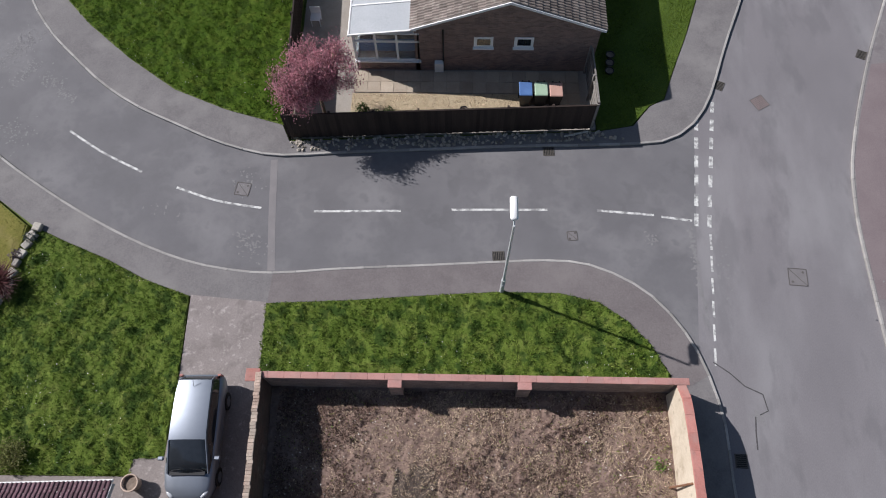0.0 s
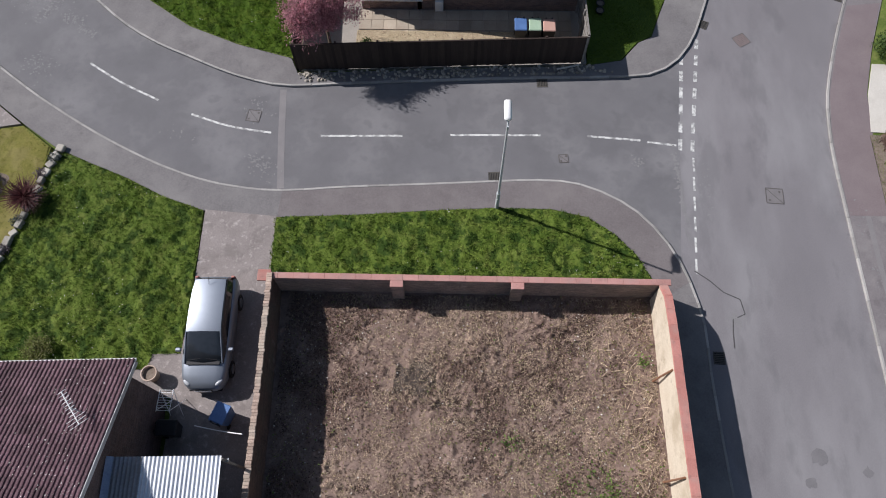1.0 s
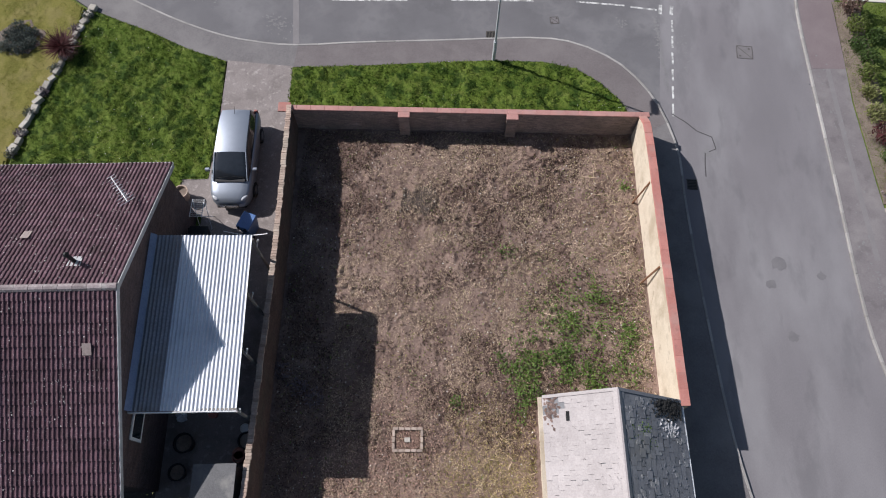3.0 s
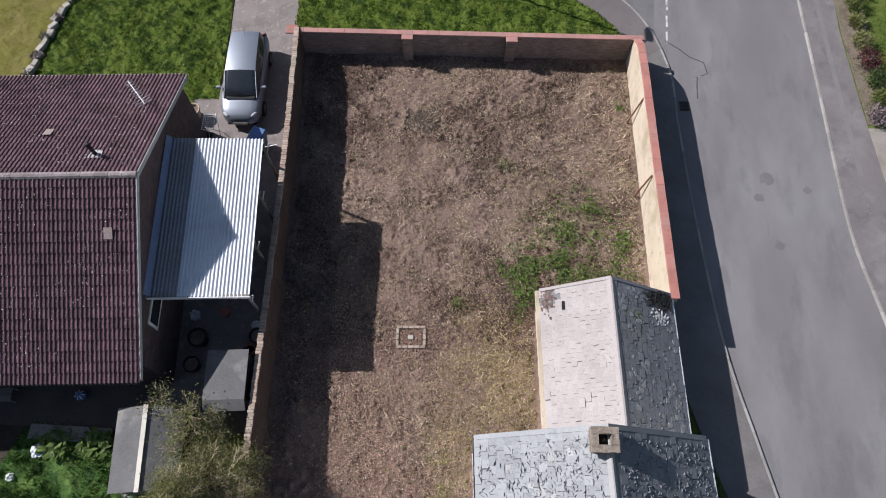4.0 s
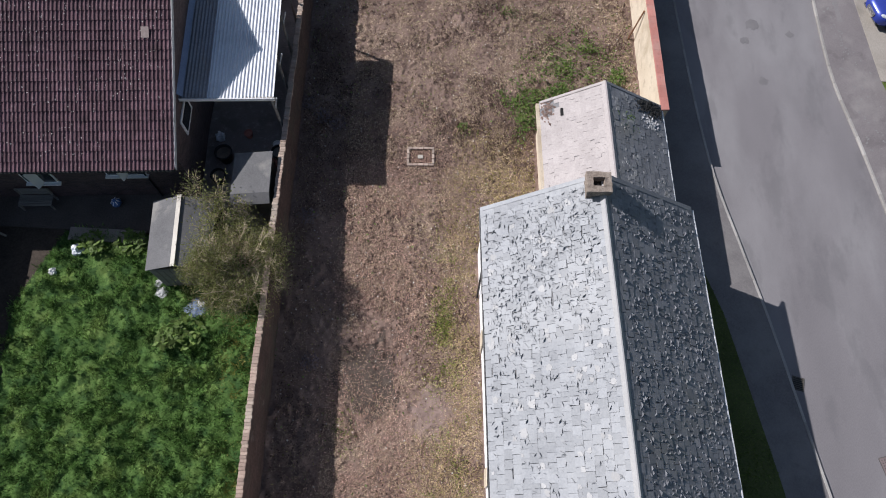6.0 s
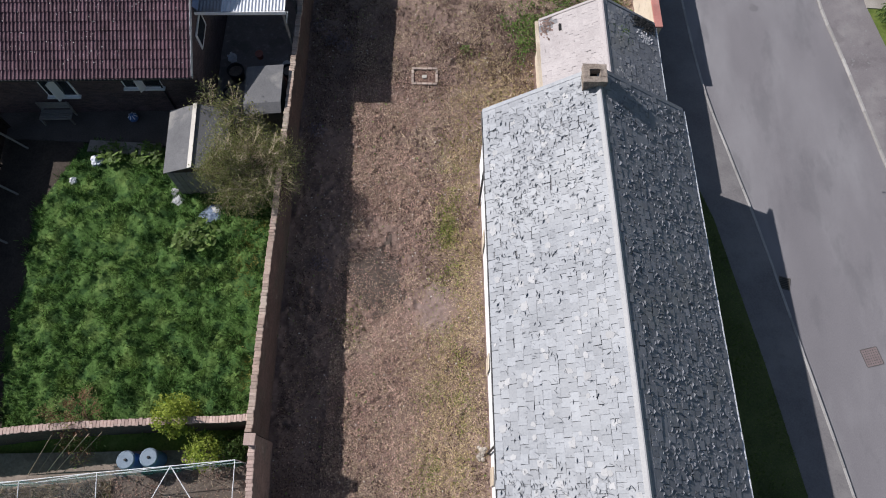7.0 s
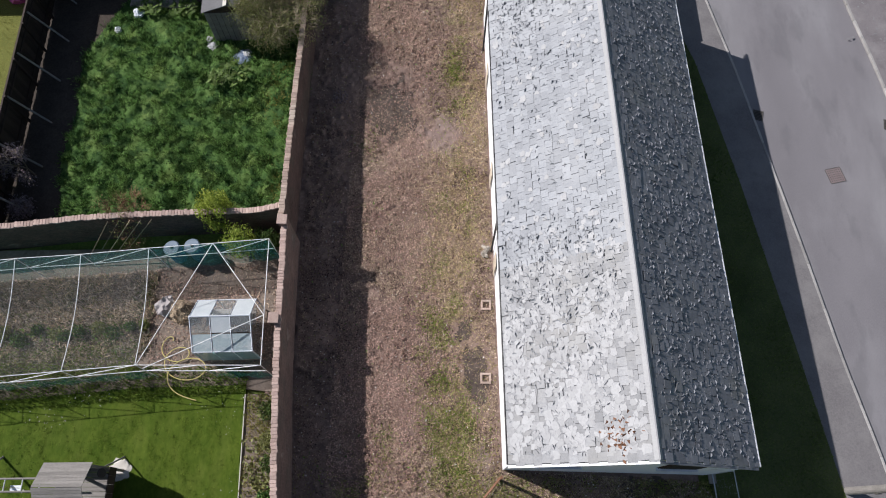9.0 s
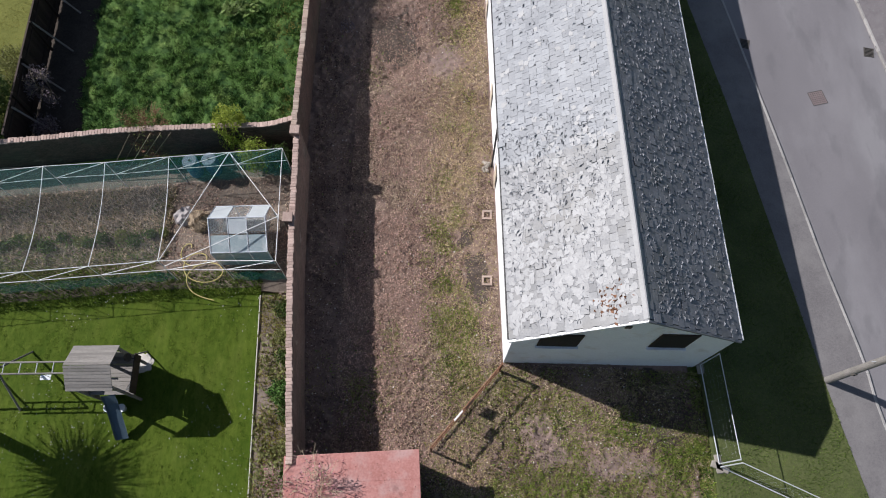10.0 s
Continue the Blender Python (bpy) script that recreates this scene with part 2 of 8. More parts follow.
SLATE = mat("weathered_slate", (0.25, 0.261, 0.28), (0.326, 0.337, 0.356), 0.9, 16, 0.62, 0.3, rnd=0.12, spec=0.2, stain=(0.37, 0.378, 0.39), stain_scale=0.35, stain_cut=0.5, stain_mix=0.45, speck=((0.195, 0.203, 0.22), 3, 0.64, 0.4))
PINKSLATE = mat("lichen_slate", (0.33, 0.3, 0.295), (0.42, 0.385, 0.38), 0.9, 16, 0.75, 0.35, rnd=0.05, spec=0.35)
SLATEBED = mat("roof_felt", (0.16, 0.16, 0.168), (0.23, 0.23, 0.238), 2, 20, 0.9, 0.3)
TILE = mat("brown_roof_tile", (0.0686, 0.0353, 0.0448), (0.137, 0.0764, 0.0941), 1.5, 22, 0.85, 0.4, rnd=0.22, stain=(0.36, 0.31, 0.31), stain_scale=17, stain_cut=0.63, stain_mix=0.7, speck=((0.04, 0.025, 0.027), 1.2, 0.6, 0.5))
GREYTILE = mat("grey_brown_roof_tile", (0.15, 0.125, 0.11), (0.25, 0.21, 0.19), 1.5, 22, 0.85, 0.4, rnd=0.25, stain=(0.36, 0.34, 0.3), stain_scale=4, stain_cut=0.6)
MORTAR = mat("ridge_mortar", (0.22, 0.175, 0.15), (0.34, 0.28, 0.24), 2, 20, 0.9, 0.4, rnd=0.2)
WHITE = mat("white_plastic", (0.74, 0.74, 0.74), (0.82, 0.82, 0.82), 2, 20, 0.4, 0.05)
SHEET = mat("corrugated_sheet", (0.62, 0.65, 0.7), (0.76, 0.79, 0.84), 0.7, 12, 0.65, 0.1, stain=(0.46, 0.48, 0.53), stain_scale=0.8, stain_cut=0.58, spec=0.15)
DARKWOOD = mat("dark_stained_wood", (0.028, 0.019, 0.016), (0.052, 0.036, 0.03), 1.5, 20, 0.8, 0.4, rnd=0.3, stretch=(3, 3, 0.5))
GREYWOOD = mat("weathered_wood", (0.17, 0.158, 0.145), (0.28, 0.262, 0.242), 2, 20, 0.85, 0.4, rnd=0.15, stretch=(0.5, 6, 2))
BARK = mat("bark", (0.13, 0.1, 0.07), (0.22, 0.175, 0.125), 4, 30, 0.9, 0.5)
TWIG = mat("twig", (0.32, 0.26, 0.18), (0.46, 0.39, 0.28), 3, 30, 0.9, 0, rnd=0.3)
BLOSSOM = mat("pink_blossom", (0.36, 0.14, 0.18), (0.6, 0.33, 0.37), 3, 20, 0.7, 0, rnd=0.45, leaf=0.4)
STONE = mat("rubble_stone", (0.24, 0.215, 0.18), (0.4, 0.36, 0.31), 2, 20, 0.9, 0.5, rnd=0.35)
GRAVEL = mat("gravel", (0.34, 0.27, 0.17), (0.5, 0.42, 0.29), 3, 40, 0.9, 0.8)
SLABS = mat("paving_slab", (0.34, 0.28, 0.22), (0.43, 0.37, 0.3), 1.5, 25, 0.9, 0.3, rnd=0.14)
SILVER = mat("silver_paint", (0.26, 0.29, 0.34), (0.29, 0.32, 0.375), 3, 80, 0.46, 0, metal=0.7, spec=0.5)
BLUECAR = mat("blue_paint", (0.03, 0.05, 0.3), (0.035, 0.06, 0.33), 3, 80, 0.25, 0, metal=0.3, spec=0.5)
GLASS = mat("dark_glass", (0.022, 0.026, 0.032), (0.03, 0.035, 0.042), 1, 5, 0.08, 0, spec=0.9)
RUBBER = mat("rubber", (0.015, 0.015, 0.015), (0.025, 0.025, 0.025), 3, 30, 0.8, 0.1)
CHROME = mat("chrome", (0.6, 0.6, 0.6), (0.7, 0.7, 0.7), 3, 30, 0.2, 0, metal=1.0)
LAMPGLASS = mat("headlamp_lens", (0.4, 0.42, 0.45), (0.5, 0.52, 0.55), 3, 30, 0.1, 0, spec=0.6)
STEEL = mat("galvanised_steel", (0.42, 0.45, 0.47), (0.55, 0.57, 0.58), 3, 30, 0.5, 0.1)
IRON = mat("cast_iron", (0.06, 0.055, 0.05), (0.1, 0.09, 0.08), 4, 40, 0.7, 0.5)
RUST = mat("rusty_iron", (0.16, 0.075, 0.04), (0.26, 0.14, 0.09), 4, 40, 0.85, 0.4)
BLUEBIN = mat("blue_plastic", (0.07, 0.14, 0.32), (0.1, 0.19, 0.4), 2, 20, 0.45, 0.05)
GREENBIN = mat("pale_green_plastic", (0.3, 0.42, 0.3), (0.36, 0.48, 0.36), 2, 20, 0.5, 0.05)
PINKBIN = mat("faded_red_plastic", (0.45, 0.27, 0.22), (0.5, 0.32, 0.27), 2, 20, 0.5, 0.05)
BLACKPL = mat("black_plastic", (0.012, 0.012, 0.014), (0.025, 0.025, 0.028), 2, 20, 0.5, 0.05)
TERRA = mat("terracotta", (0.4, 0.3, 0.24), (0.52, 0.42, 0.35), 3, 25, 0.9, 0.3)
REDROOF = mat("red_roof_felt", (0.36, 0.155, 0.135), (0.5, 0.25, 0.225), 0.8, 14, 0.9, 0.5, stain=(0.48, 0.34, 0.32), stain_scale=1.2, stain_cut=0.56, speck=((0.22, 0.11, 0.1), 1.8, 0.62, 0.6))
FELT = mat("grey_roof_felt", (0.1, 0.1, 0.105), (0.155, 0.155, 0.16), 1.5, 25, 0.85, 0.3, stain=(0.29, 0.28, 0.26), stain_scale=1.2)
LIDBLUE = mat("blue_grey_plastic_lid", (0.13, 0.175, 0.23), (0.2, 0.25, 0.31), 3, 20, 0.5, 0.1)
COVER = mat("dark_rusty_frame", (0.085, 0.077, 0.075), (0.13, 0.118, 0.115), 4, 30, 0.85, 0.3)
HOSE = mat("yellow_hose", (0.5, 0.42, 0.14), (0.56, 0.48, 0.2), 3, 30, 0.6, 0)
PURPLE = mat("dark_red_leaf", (0.06, 0.018, 0.022), (0.13, 0.045, 0.045), 3, 20, 0.6, 0, rnd=0.4, leaf=0.4)
YELLOWGREEN = mat("yellow_green_leaf", (0.24, 0.3, 0.04), (0.36, 0.42, 0.08), 2, 20, 0.6, 0, rnd=0.3, leaf=0.4)
SHRUB = mat("shrub_leaf", (0.045, 0.085, 0.02), (0.1, 0.15, 0.04), 2, 20, 0.6, 0, rnd=0.4, leaf=0.4)
OLIVE = mat("olive_leaf", (0.16, 0.175, 0.06), (0.27, 0.28, 0.11), 2, 20, 0.6, 0, rnd=0.4, leaf=0.4)
HEATHER = mat("grey_purple_shrub", (0.13, 0.1, 0.115), (0.22, 0.18, 0.19), 2, 20, 0.8, 0, rnd=0.4)
DAISY = mat("daisy", (0.75, 0.75, 0.7), (0.85, 0.85, 0.8), 2, 20, 0.7, 0)
CLEAR = glass_mat("clear_glass", (0.9, 0.95, 0.96), 0.05, 0.92)


# ---- building blocks ----
def thing(name, loc=(0, 0, 0), label="", category="", group="", kind="", rz=0.0):
    ob = new(name)
    ob.empty_display_size = 0.2
    ob.matrix_basis = pose(*loc, 0, 0, rz)
    return tagged(ob, label, category, group, kind)


def link_mesh(name, me, material, parent=None, label="", kind="", m=None):
    ob = new(name, me)
    if material and not me.materials:
        me.materials.append(material)
    ob.parent = parent
    if m is not None:
        ob.matrix_basis = m
    return tagged(ob, label, "", "", kind)


def part(name, bm, material, parent=None, label="", kind="", smooth=False, m=None):
    me = bpy.data.meshes.new(name)
    bm.to_mesh(me)
    bm.free()
    if smooth:
        me.polygons.foreach_set("use_smooth", [True] * len(me.polygons))
    return link_mesh(name, me, material, parent, label, kind, m)


def solid(name, bm, material, label, category, kind="", group="", smooth=False, m=None):
    ob = part(name, bm, material, None, "", kind, smooth, m)
    return tagged(ob, label, category, group, kind)


def box(x0, x1, y0, y1, z0, z1, bev=0.0, bm=None):
    """A block, with its edges broken by bev."""
    own = bmesh.new()
    bmesh.ops.create_cube(own, size=1)
    bmesh.ops.transform(own, verts=own.verts, matrix=Matrix.LocRotScale(((x0 + x1) / 2, (y0 + y1) / 2, (z0 + z1) / 2), None, (x1 - x0, y1 - y0, z1 - z0)))
    if bev:
        bmesh.ops.bevel(own, geom=own.edges, offset=bev, segments=1, affect="EDGES")
    return merge(bm, own) if bm is not None else own


def merge(bm, other, m=None):
    if m is not None:
        bmesh.ops.transform(other, verts=other.verts, matrix=m)
    me = bpy.data.meshes.new("tmp")
    other.to_mesh(me)
    other.free()
    bm.from_mesh(me)
    bpy.data.meshes.remove(me)
    return bm


def tube(a, b, r, r2=None, n=8, bm=None):
    bm = bm or bmesh.new()
    a, b = Vector(a), Vector(b)
    d = b - a
    m = Matrix.Translation((a + b) / 2) @ d.to_track_quat("Z", "Y").to_matrix().to_4x4()
    bmesh.ops.create_cone(bm, cap_ends=True, segments=n, radius1=r, radius2=r if r2 is None else r2, depth=d.length, matrix=m)
    return bm


def extrude(profile, axis_from, axis_to, bm=None):
    """A profile of 3D points carried along a vector."""
    bm = bm or bmesh.new()
    d = Vector(axis_to) - Vector(axis_from)
    a = [bm.verts.new(p) for p in profile]
    b = [bm.verts.new(Vector(p) + d) for p in profile]
    n = len(a)
    bm.faces.new(a[::-1])
    bm.faces.new(b)
    for i in range(n):
        bm.faces.new((a[i], a[(i + 1) % n], b[(i + 1) % n], b[i]))
    bmesh.ops.recalc_face_normals(bm, faces=bm.faces)
    return bm


def smooth_line(pts, step):
    """Points at even steps along a Catmull-Rom curve through pts."""
    P = [np.array(p, float) for p in pts]
    P = [2 * P[0] - P[1]] + P + [2 * P[-1] - P[-2]]
    fine = []
    for i in range(1, len(P) - 2):
        for u in np.linspace(0, 1, 12, endpoint=False):
            a, b, c, d = P[i - 1], P[i], P[i + 1], P[i + 2]
            fine.append(0.5 * (2 * b + (c - a) * u + (2 * a - 5 * b + 4 * c - d) * u * u + (3 * b - a - 3 * c + d) * u ** 3))
    fine.append(P[-2])
    fine = np.array(fine)
    seg = np.r_[0, np.cumsum(np.linalg.norm(np.diff(fine, axis=0), axis=1))]
    n = max(1, round(seg[-1] / step))
    s = np.linspace(0, seg[-1], n + 1)
    return [tuple(float(np.interp(v, seg, fine[:, k])) for k in range(fine.shape[1])) for v in s]


def inside(x, y, poly):
    res = np.zeros(len(x), bool)
    for (x0, y0), (x1, y1) in zip(poly, poly[1:] + poly[:1]):
        if y0 != y1:
            res ^= ((y0 > y) != (y1 > y)) & (x < (x1 - x0) * (y - y0) / (y1 - y0) + x0)
    return res


def scatter(poly, per_m2, rng):
    p = np.array(poly)
    lo, hi = p.min(0), p.max(0)
    n = int(per_m2 * np.prod(hi - lo))
    x, y = rng.uniform(lo[0], hi[0], n), rng.uniform(lo[1], hi[1], n)
    k = inside(x, y, poly)
    return x[k], y[k]


def raw(name, V, F, material, parent=None, label="", kind="stuff", category=""):
    me = bpy.data.meshes.new(name)
    me.from_pydata(V, [], F) if isinstance(V, list) else fast(me, V, F)
    ob = link_mesh(name, me, material, parent, label, kind)
    return tagged(ob, label, category)


def fast(me, V, F):
    V, F = np.asarray(V, np.float32), np.asarray(F, np.int32)
    k = F.shape[1]
    me.vertices.add(len(V))
    me.vertices.foreach_set("co", V.ravel())
    me.loops.add(F.size)
    me.loops.foreach_set("vertex_index", F.ravel())
    me.polygons.add(len(F))
    me.polygons.foreach_set("loop_start", np.arange(0, F.size, k, dtype=np.int32))
    me.update(calc_edges=True)


def blades(x, y, z, h, w, lean, rng, centre=None):
    """Triangular blades: arrays of feet, height, width and lean (metres at the tip)."""
    n = len(x)
    a = rng.uniform(0, 2 * np.pi, n)
    if centre is not None:
        a = np.arctan2(y - centre[1], x - centre[0]) + rng.normal(0, 0.5, n)
    hh = h * rng.uniform(0.55, 1.25, n)
    le = lean * rng.uniform(0.3, 1.3, n)
    c = a + np.pi / 2 + rng.normal(0, 0.6, n)
    ww = w * rng.uniform(0.6, 1.3, n) / 2
    foot = np.stack([x, y, np.broadcast_to(z, n)], 1)
    side = np.stack([np.cos(c) * ww, np.sin(c) * ww, np.zeros(n)], 1)
    tip = foot + np.stack([np.cos(a) * le, np.sin(a) * le, hh], 1)
    V = np.stack([foot - side, foot + side, tip], 1).reshape(-1, 3)
    return V, np.arange(3 * n).reshape(-1, 3)


def flakes(x, y, z, size, rng, tilt=0.5, ratio=0.5):
    """Small quads (leaves, straws, chips) lying at random turns."""
    n = len(x)
    a = rng.uniform(0, 2 * np.pi, n)
    s = size * rng.uniform(0.5, 1.4, n) / 2
    u = np.stack([np.cos(a) * s, np.sin(a) * s, rng.normal(0, tilt, n) * s], 1)
    v = np.stack([-np.sin(a) * s * ratio, np.cos(a) * s * ratio, rng.normal(0, tilt, n) * s * ratio], 1)
    p = np.stack([x, y, np.broadcast_to(z, n)], 1)
    V = np.stack([p - u, p - v, p + u, p + v], 1).reshape(-1, 3)
    return V, np.arange(4 * n).reshape(-1, 4)


def clump_of(name, n, spread, size, material, parent, rng, m=None, tilt=1.0, ratio=0.6, hollow=0.4, label=""):
    """A cloud of small leaves in an uneven ellipsoid (spread: half axes), denser to the outside."""
    d = rng.normal(0, 1, (n, 3))
    d /= np.linalg.norm(d, axis=1)[:, None]
    r = rng.uniform(hollow ** 3, 1, n) ** (1 / 3)
    lump = 1 + 0.22 * np.sin(3.1 * d[:, 0] * 2 + 1.3) * np.cos(2.7 * d[:, 1] * 2) + 0.15 * np.sin(7 * d[:, 2] + 5 * d[:, 0])
    p = d * (r * lump)[:, None] * np.array(spread)
    V, F = flakes(p[:, 0], p[:, 1], p[:, 2], size, rng, tilt, ratio)
    me = bpy.data.meshes.new(name)
    fast(me, V, F)
    return link_mesh(name, me, material, parent, label, "stuff", m)


def lay(parent, name, mesh, poses, material, first=300):
    """Pieces on one mesh: the first as objects, the others joined into one mesh."""
    if not mesh.materials:
        mesh.materials.append(material)
    for m in poses[:first]:
        ob = new(name, mesh)
        ob.parent = parent
        ob.matrix_basis = m
    rest = poses[first:]
    if rest:
        co = np.array([(*v.co, 1) for v in mesh.vertices])
        faces = [list(p.vertices) for p in mesh.polygons]
        V, F = [], []
        for i, m in enumerate(rest):
            V.append((co @ np.array(m).T)[:, :3])
            F += [[a + i * len(co) for a in f] for f in faces]
        me = bpy.data.meshes.new(name + "_field")
        me.from_pydata(np.concatenate(V).tolist(), [], F)
        link_mesh(name + "_field", me, material, parent, "", "stuff")


def mesh_of(bm, name):
    me = bpy.data.meshes.new(name)
    bm.to_mesh(me)
    bm.free()
    return me


def value_noise(x, y, size, seed):
    """Smooth random field in 0..1 over the plan, size in metres."""
    g = np.random.default_rng(seed).random((257, 257))
    u, v = np.asarray(x) / size + 100.3, np.asarray(y) / size + 100.7
    i, j = np.floor(u).astype(int), np.floor(v).astype(int)
    a, b = u - i, v - j
    a, b = a * a * (3 - 2 * a), b * b * (3 - 2 * b)
    i, j = i % 256, j % 256
    return (g[i, j] * (1 - a) + g[i + 1, j] * a) * (1 - b) + (g[i, j + 1] * (1 - a) + g[i + 1, j + 1] * a) * b


RNG = np.random.default_rng(7)

from mathutils.geometry import delaunay_2d_cdt

# ---- ground, roads, kerbs ----
KERB_S = [(-23, 40), (-22, 22), (-18.6, 15.2), (-15.4, 11.7), (-12.9, 9.73), (-11.07, 8.49), (-8.51, 6.95), (-5.85, 5.63), (-3.6, 4.83), (-1.7, 4.49), (-0.08, 4.42),
          (2.42, 4.63), (5.61, 4.82), (8.36, 4.99), (10.64, 5.12), (12.23, 5.02), (13.56, 4.55), (14.82, 3.73), (15.8, 2.58), (16.5, 1.25), (16.93, -0.25),
          (17.12, -1.6), (17.1, -3.4), (17.35, -8.5), (17.79, -13.56), (18.55, -17.3), (19.25, -20.5), (20.1, -25.2), (20.84, -29.27), (21.5, -33.2), (22.27, -37.07), (22.6, -39.6), (24.4, -48), (28, -70)]
KERB_N = [(-17.5, 40), (-16.8, 28), (-15.4, 21.8), (-13.84, 18.55), (-12.34, 16.47), (-10.91, 15.04), (-9.24, 13.54), (-7.42, 12.32), (-5.46, 11.38), (-3.55, 10.52), (-1.98, 10.02), (-0.47, 9.8),
          (2.48, 10.01), (5.43, 10.16), (9.37, 10.38), (13.05, 10.49), (15.52, 10.63), (16.52, 10.88), (17.46, 11.56), (18.22, 12.61), (18.77, 13.85), (19.6, 16.1), (20.72, 18.84), (22.8, 24), (28, 40)]
KERB_E = [(35, 40), (30, 24.5), (27.49, 18.9), (25.98, 15.51), (24.78, 12.38), (23.97, 9.77), (23.68, 7.87), (23.57, 6.31), (23.56, 4.0), (23.57, -2.09), (23.54, -6.69), (23.65, -9.4), (24.15, -12.39), (24.82, -17.0), (25.35, -20.01), (25.92, -23.79), (27.6, -34), (29.8, -48), (33.4, -70)]
KS, KN, KE = (smooth_line(k, 0.915) for k in (KERB_S, KERB_N, KERB_E))


def sheet(name, pts, z, material, label, category, skirt=0.14, kind="structure"):
    """A level surface over a plan outline with a skirt down into the ground."""
    bm = bmesh.new()
    pts = list(pts)
    if sum(p[0] * q[1] - q[0] * p[1] for p, q in zip(pts, pts[1:] + pts[:1])) < 0:
        pts = pts[::-1]
    co, _, tris, *_ = delaunay_2d_cdt([Vector(p[:2]) for p in pts], [], [list(range(len(pts)))], 1, 1e-4)
    hi = [bm.verts.new((p.x, p.y, z)) for p in co]
    for t in tris:
        f = bm.faces.new([hi[k] for k in t])
        if f.calc_area() and (hi[t[1]].co - hi[t[0]].co).cross(hi[t[2]].co - hi[t[0]].co).z < 0:
            f.normal_flip()
    bm.verts.ensure_lookup_table()
    for e in [e for e in bm.edges if len(e.link_faces) == 1]:
        a, b = e.verts
        l0, l1 = bm.verts.new((a.co.x, a.co.y, z - skirt)), bm.verts.new((b.co.x, b.co.y, z - skirt))
        bm.faces.new((a, b, l1, l0))
    return solid(name, bm, material, label, category, kind)


def shifted(line, d):
    """A line moved sideways by d metres to its left."""
    p = np.array(line)
    t = np.gradient(p, axis=0)
    t /= np.linalg.norm(t, axis=1)[:, None]
    return [(float(a - d * b[1]), float(c + d * b[0])) for (a, c), b in zip(p, t)]


bm = bmesh.new()
bmesh.ops.create_grid(bm, x_segments=120, y_segments=120, size=1500, matrix=Matrix.Translation((0, 0, -0.1)))
solid("ground", bm, TURF, "flat green land reaching the horizon", "ground", "structure")
iN = min(range(len(KN)), key=lambda i: math.hypot(KN[i][0] - 17.6, KN[i][1] - 11.7))
iS = min(range(len(KS)), key=lambda i: math.hypot(KS[i][0] - 16.6, KS[i][1] - 1.0))
sheet("road", KN[iN:] + KE + KS[iS:][::-1], 0.0, ASPHALT, "grey worn asphalt carriageway past the plot", "road", 0.06)
sheet("road_side", KN[:iN + 1] + KS[:iS + 1][::-1], 0.0, SIDEROAD, "darker asphalt side road curving away from the junction", "road", 0.06)
back_s = [(28.2, -72), (22.5, -48), (20.5, -38), (19.6, -32.5), (18.5, -26), (17.3, -20), (16.2, -16), (15.3, -13), (15.35, -0.1), (15.3, 0.4), (14.62, 1.66), (13.83, 2.55), (12.79, 3.3), (11.26, 3.67), (8.8, 3.68), (6.11, 3.5),
          (2.76, 3.23), (-0.37, 3.07), (-3.46, 3.33), (-5.29, 3.97), (-7.09, 4.86), (-8.9, 5.59), (-10.5, 6.3), (-12.28, 7.51), (-17, 11), (-24, 20), (-25, 40)]
sheet("pavement_south", shifted(KS, -0.11)[::1] + back_s, 0.085, FOOTWAY, "grey asphalt footway with worn pale patches", "pavement")
pa = min(range(len(KS)), key=lambda i: math.hypot(KS[i][0] + 0.3, KS[i][1] - 4.42))
pb = min(range(len(KS)), key=lambda i: math.hypot(KS[i][0] - 16.9, KS[i][1] + 0.3))
sheet("pavement_patch", shifted(KS, -0.12)[pa:pb] + [(15.5, -0.2), (15.32, 0.38), (14.64, 1.64), (13.85, 2.53), (12.8, 3.31), (11.26, 3.69), (8.8, 3.7), (6.11, 3.52), (2.76, 3.25), (-0.3, 3.1)], 0.09, BROWNWAY, "brownish relaid asphalt footway round the corner", "pavement")
back_n = [(26.5, 40), (21, 24), (18.56, 18.82), (17.85, 16.75), (16.93, 14.45), (16.38, 12.95), (15.71, 12.58), (14.86, 11.53), (13.2, 11.2), (-0.25, 10.55), (-0.65, 11.43), (-3.3, 12.21), (-5.79, 13.27), (-8.23, 15.01), (-10.55, 17), (-12.03, 18.57), (-14, 22), (-15.5, 28), (-16, 40)]
sheet("pavement_north", shifted(KN, 0.11) + back_n, 0.085, FOOTWAY, "grey asphalt footway round the corner", "pavement")
back_e = [(36, -70), (31, -44), (28.5, -30), (27.3, -20), (26.2, -11.4), (25.75, -9), (25.5, -5), (25.35, -2.45), (25.2, 1.7), (25.45, 6.4), (25.8, 9.8), (26.6, 12.4), (28, 16), (31, 22), (37, 40)]
sheet("pavement_east", shifted(KE, 0.11) + back_e, 0.085, PINKWAY, "pinkish grey asphalt footway with trench scars", "pavement")

sheet("pavement_patch_east", [(23.72, 3.6), (23.72, 6.3), (23.83, 7.87), (24.12, 9.77), (24.93, 12.3), (25.98, 15.0), (27.6, 15.2), (26.58, 12.4), (25.78, 9.8), (25.43, 6.4), (25.3, 3.6)], 0.09, PINKPATCH, "pink relaid asphalt footway beside a drive", "pavement")

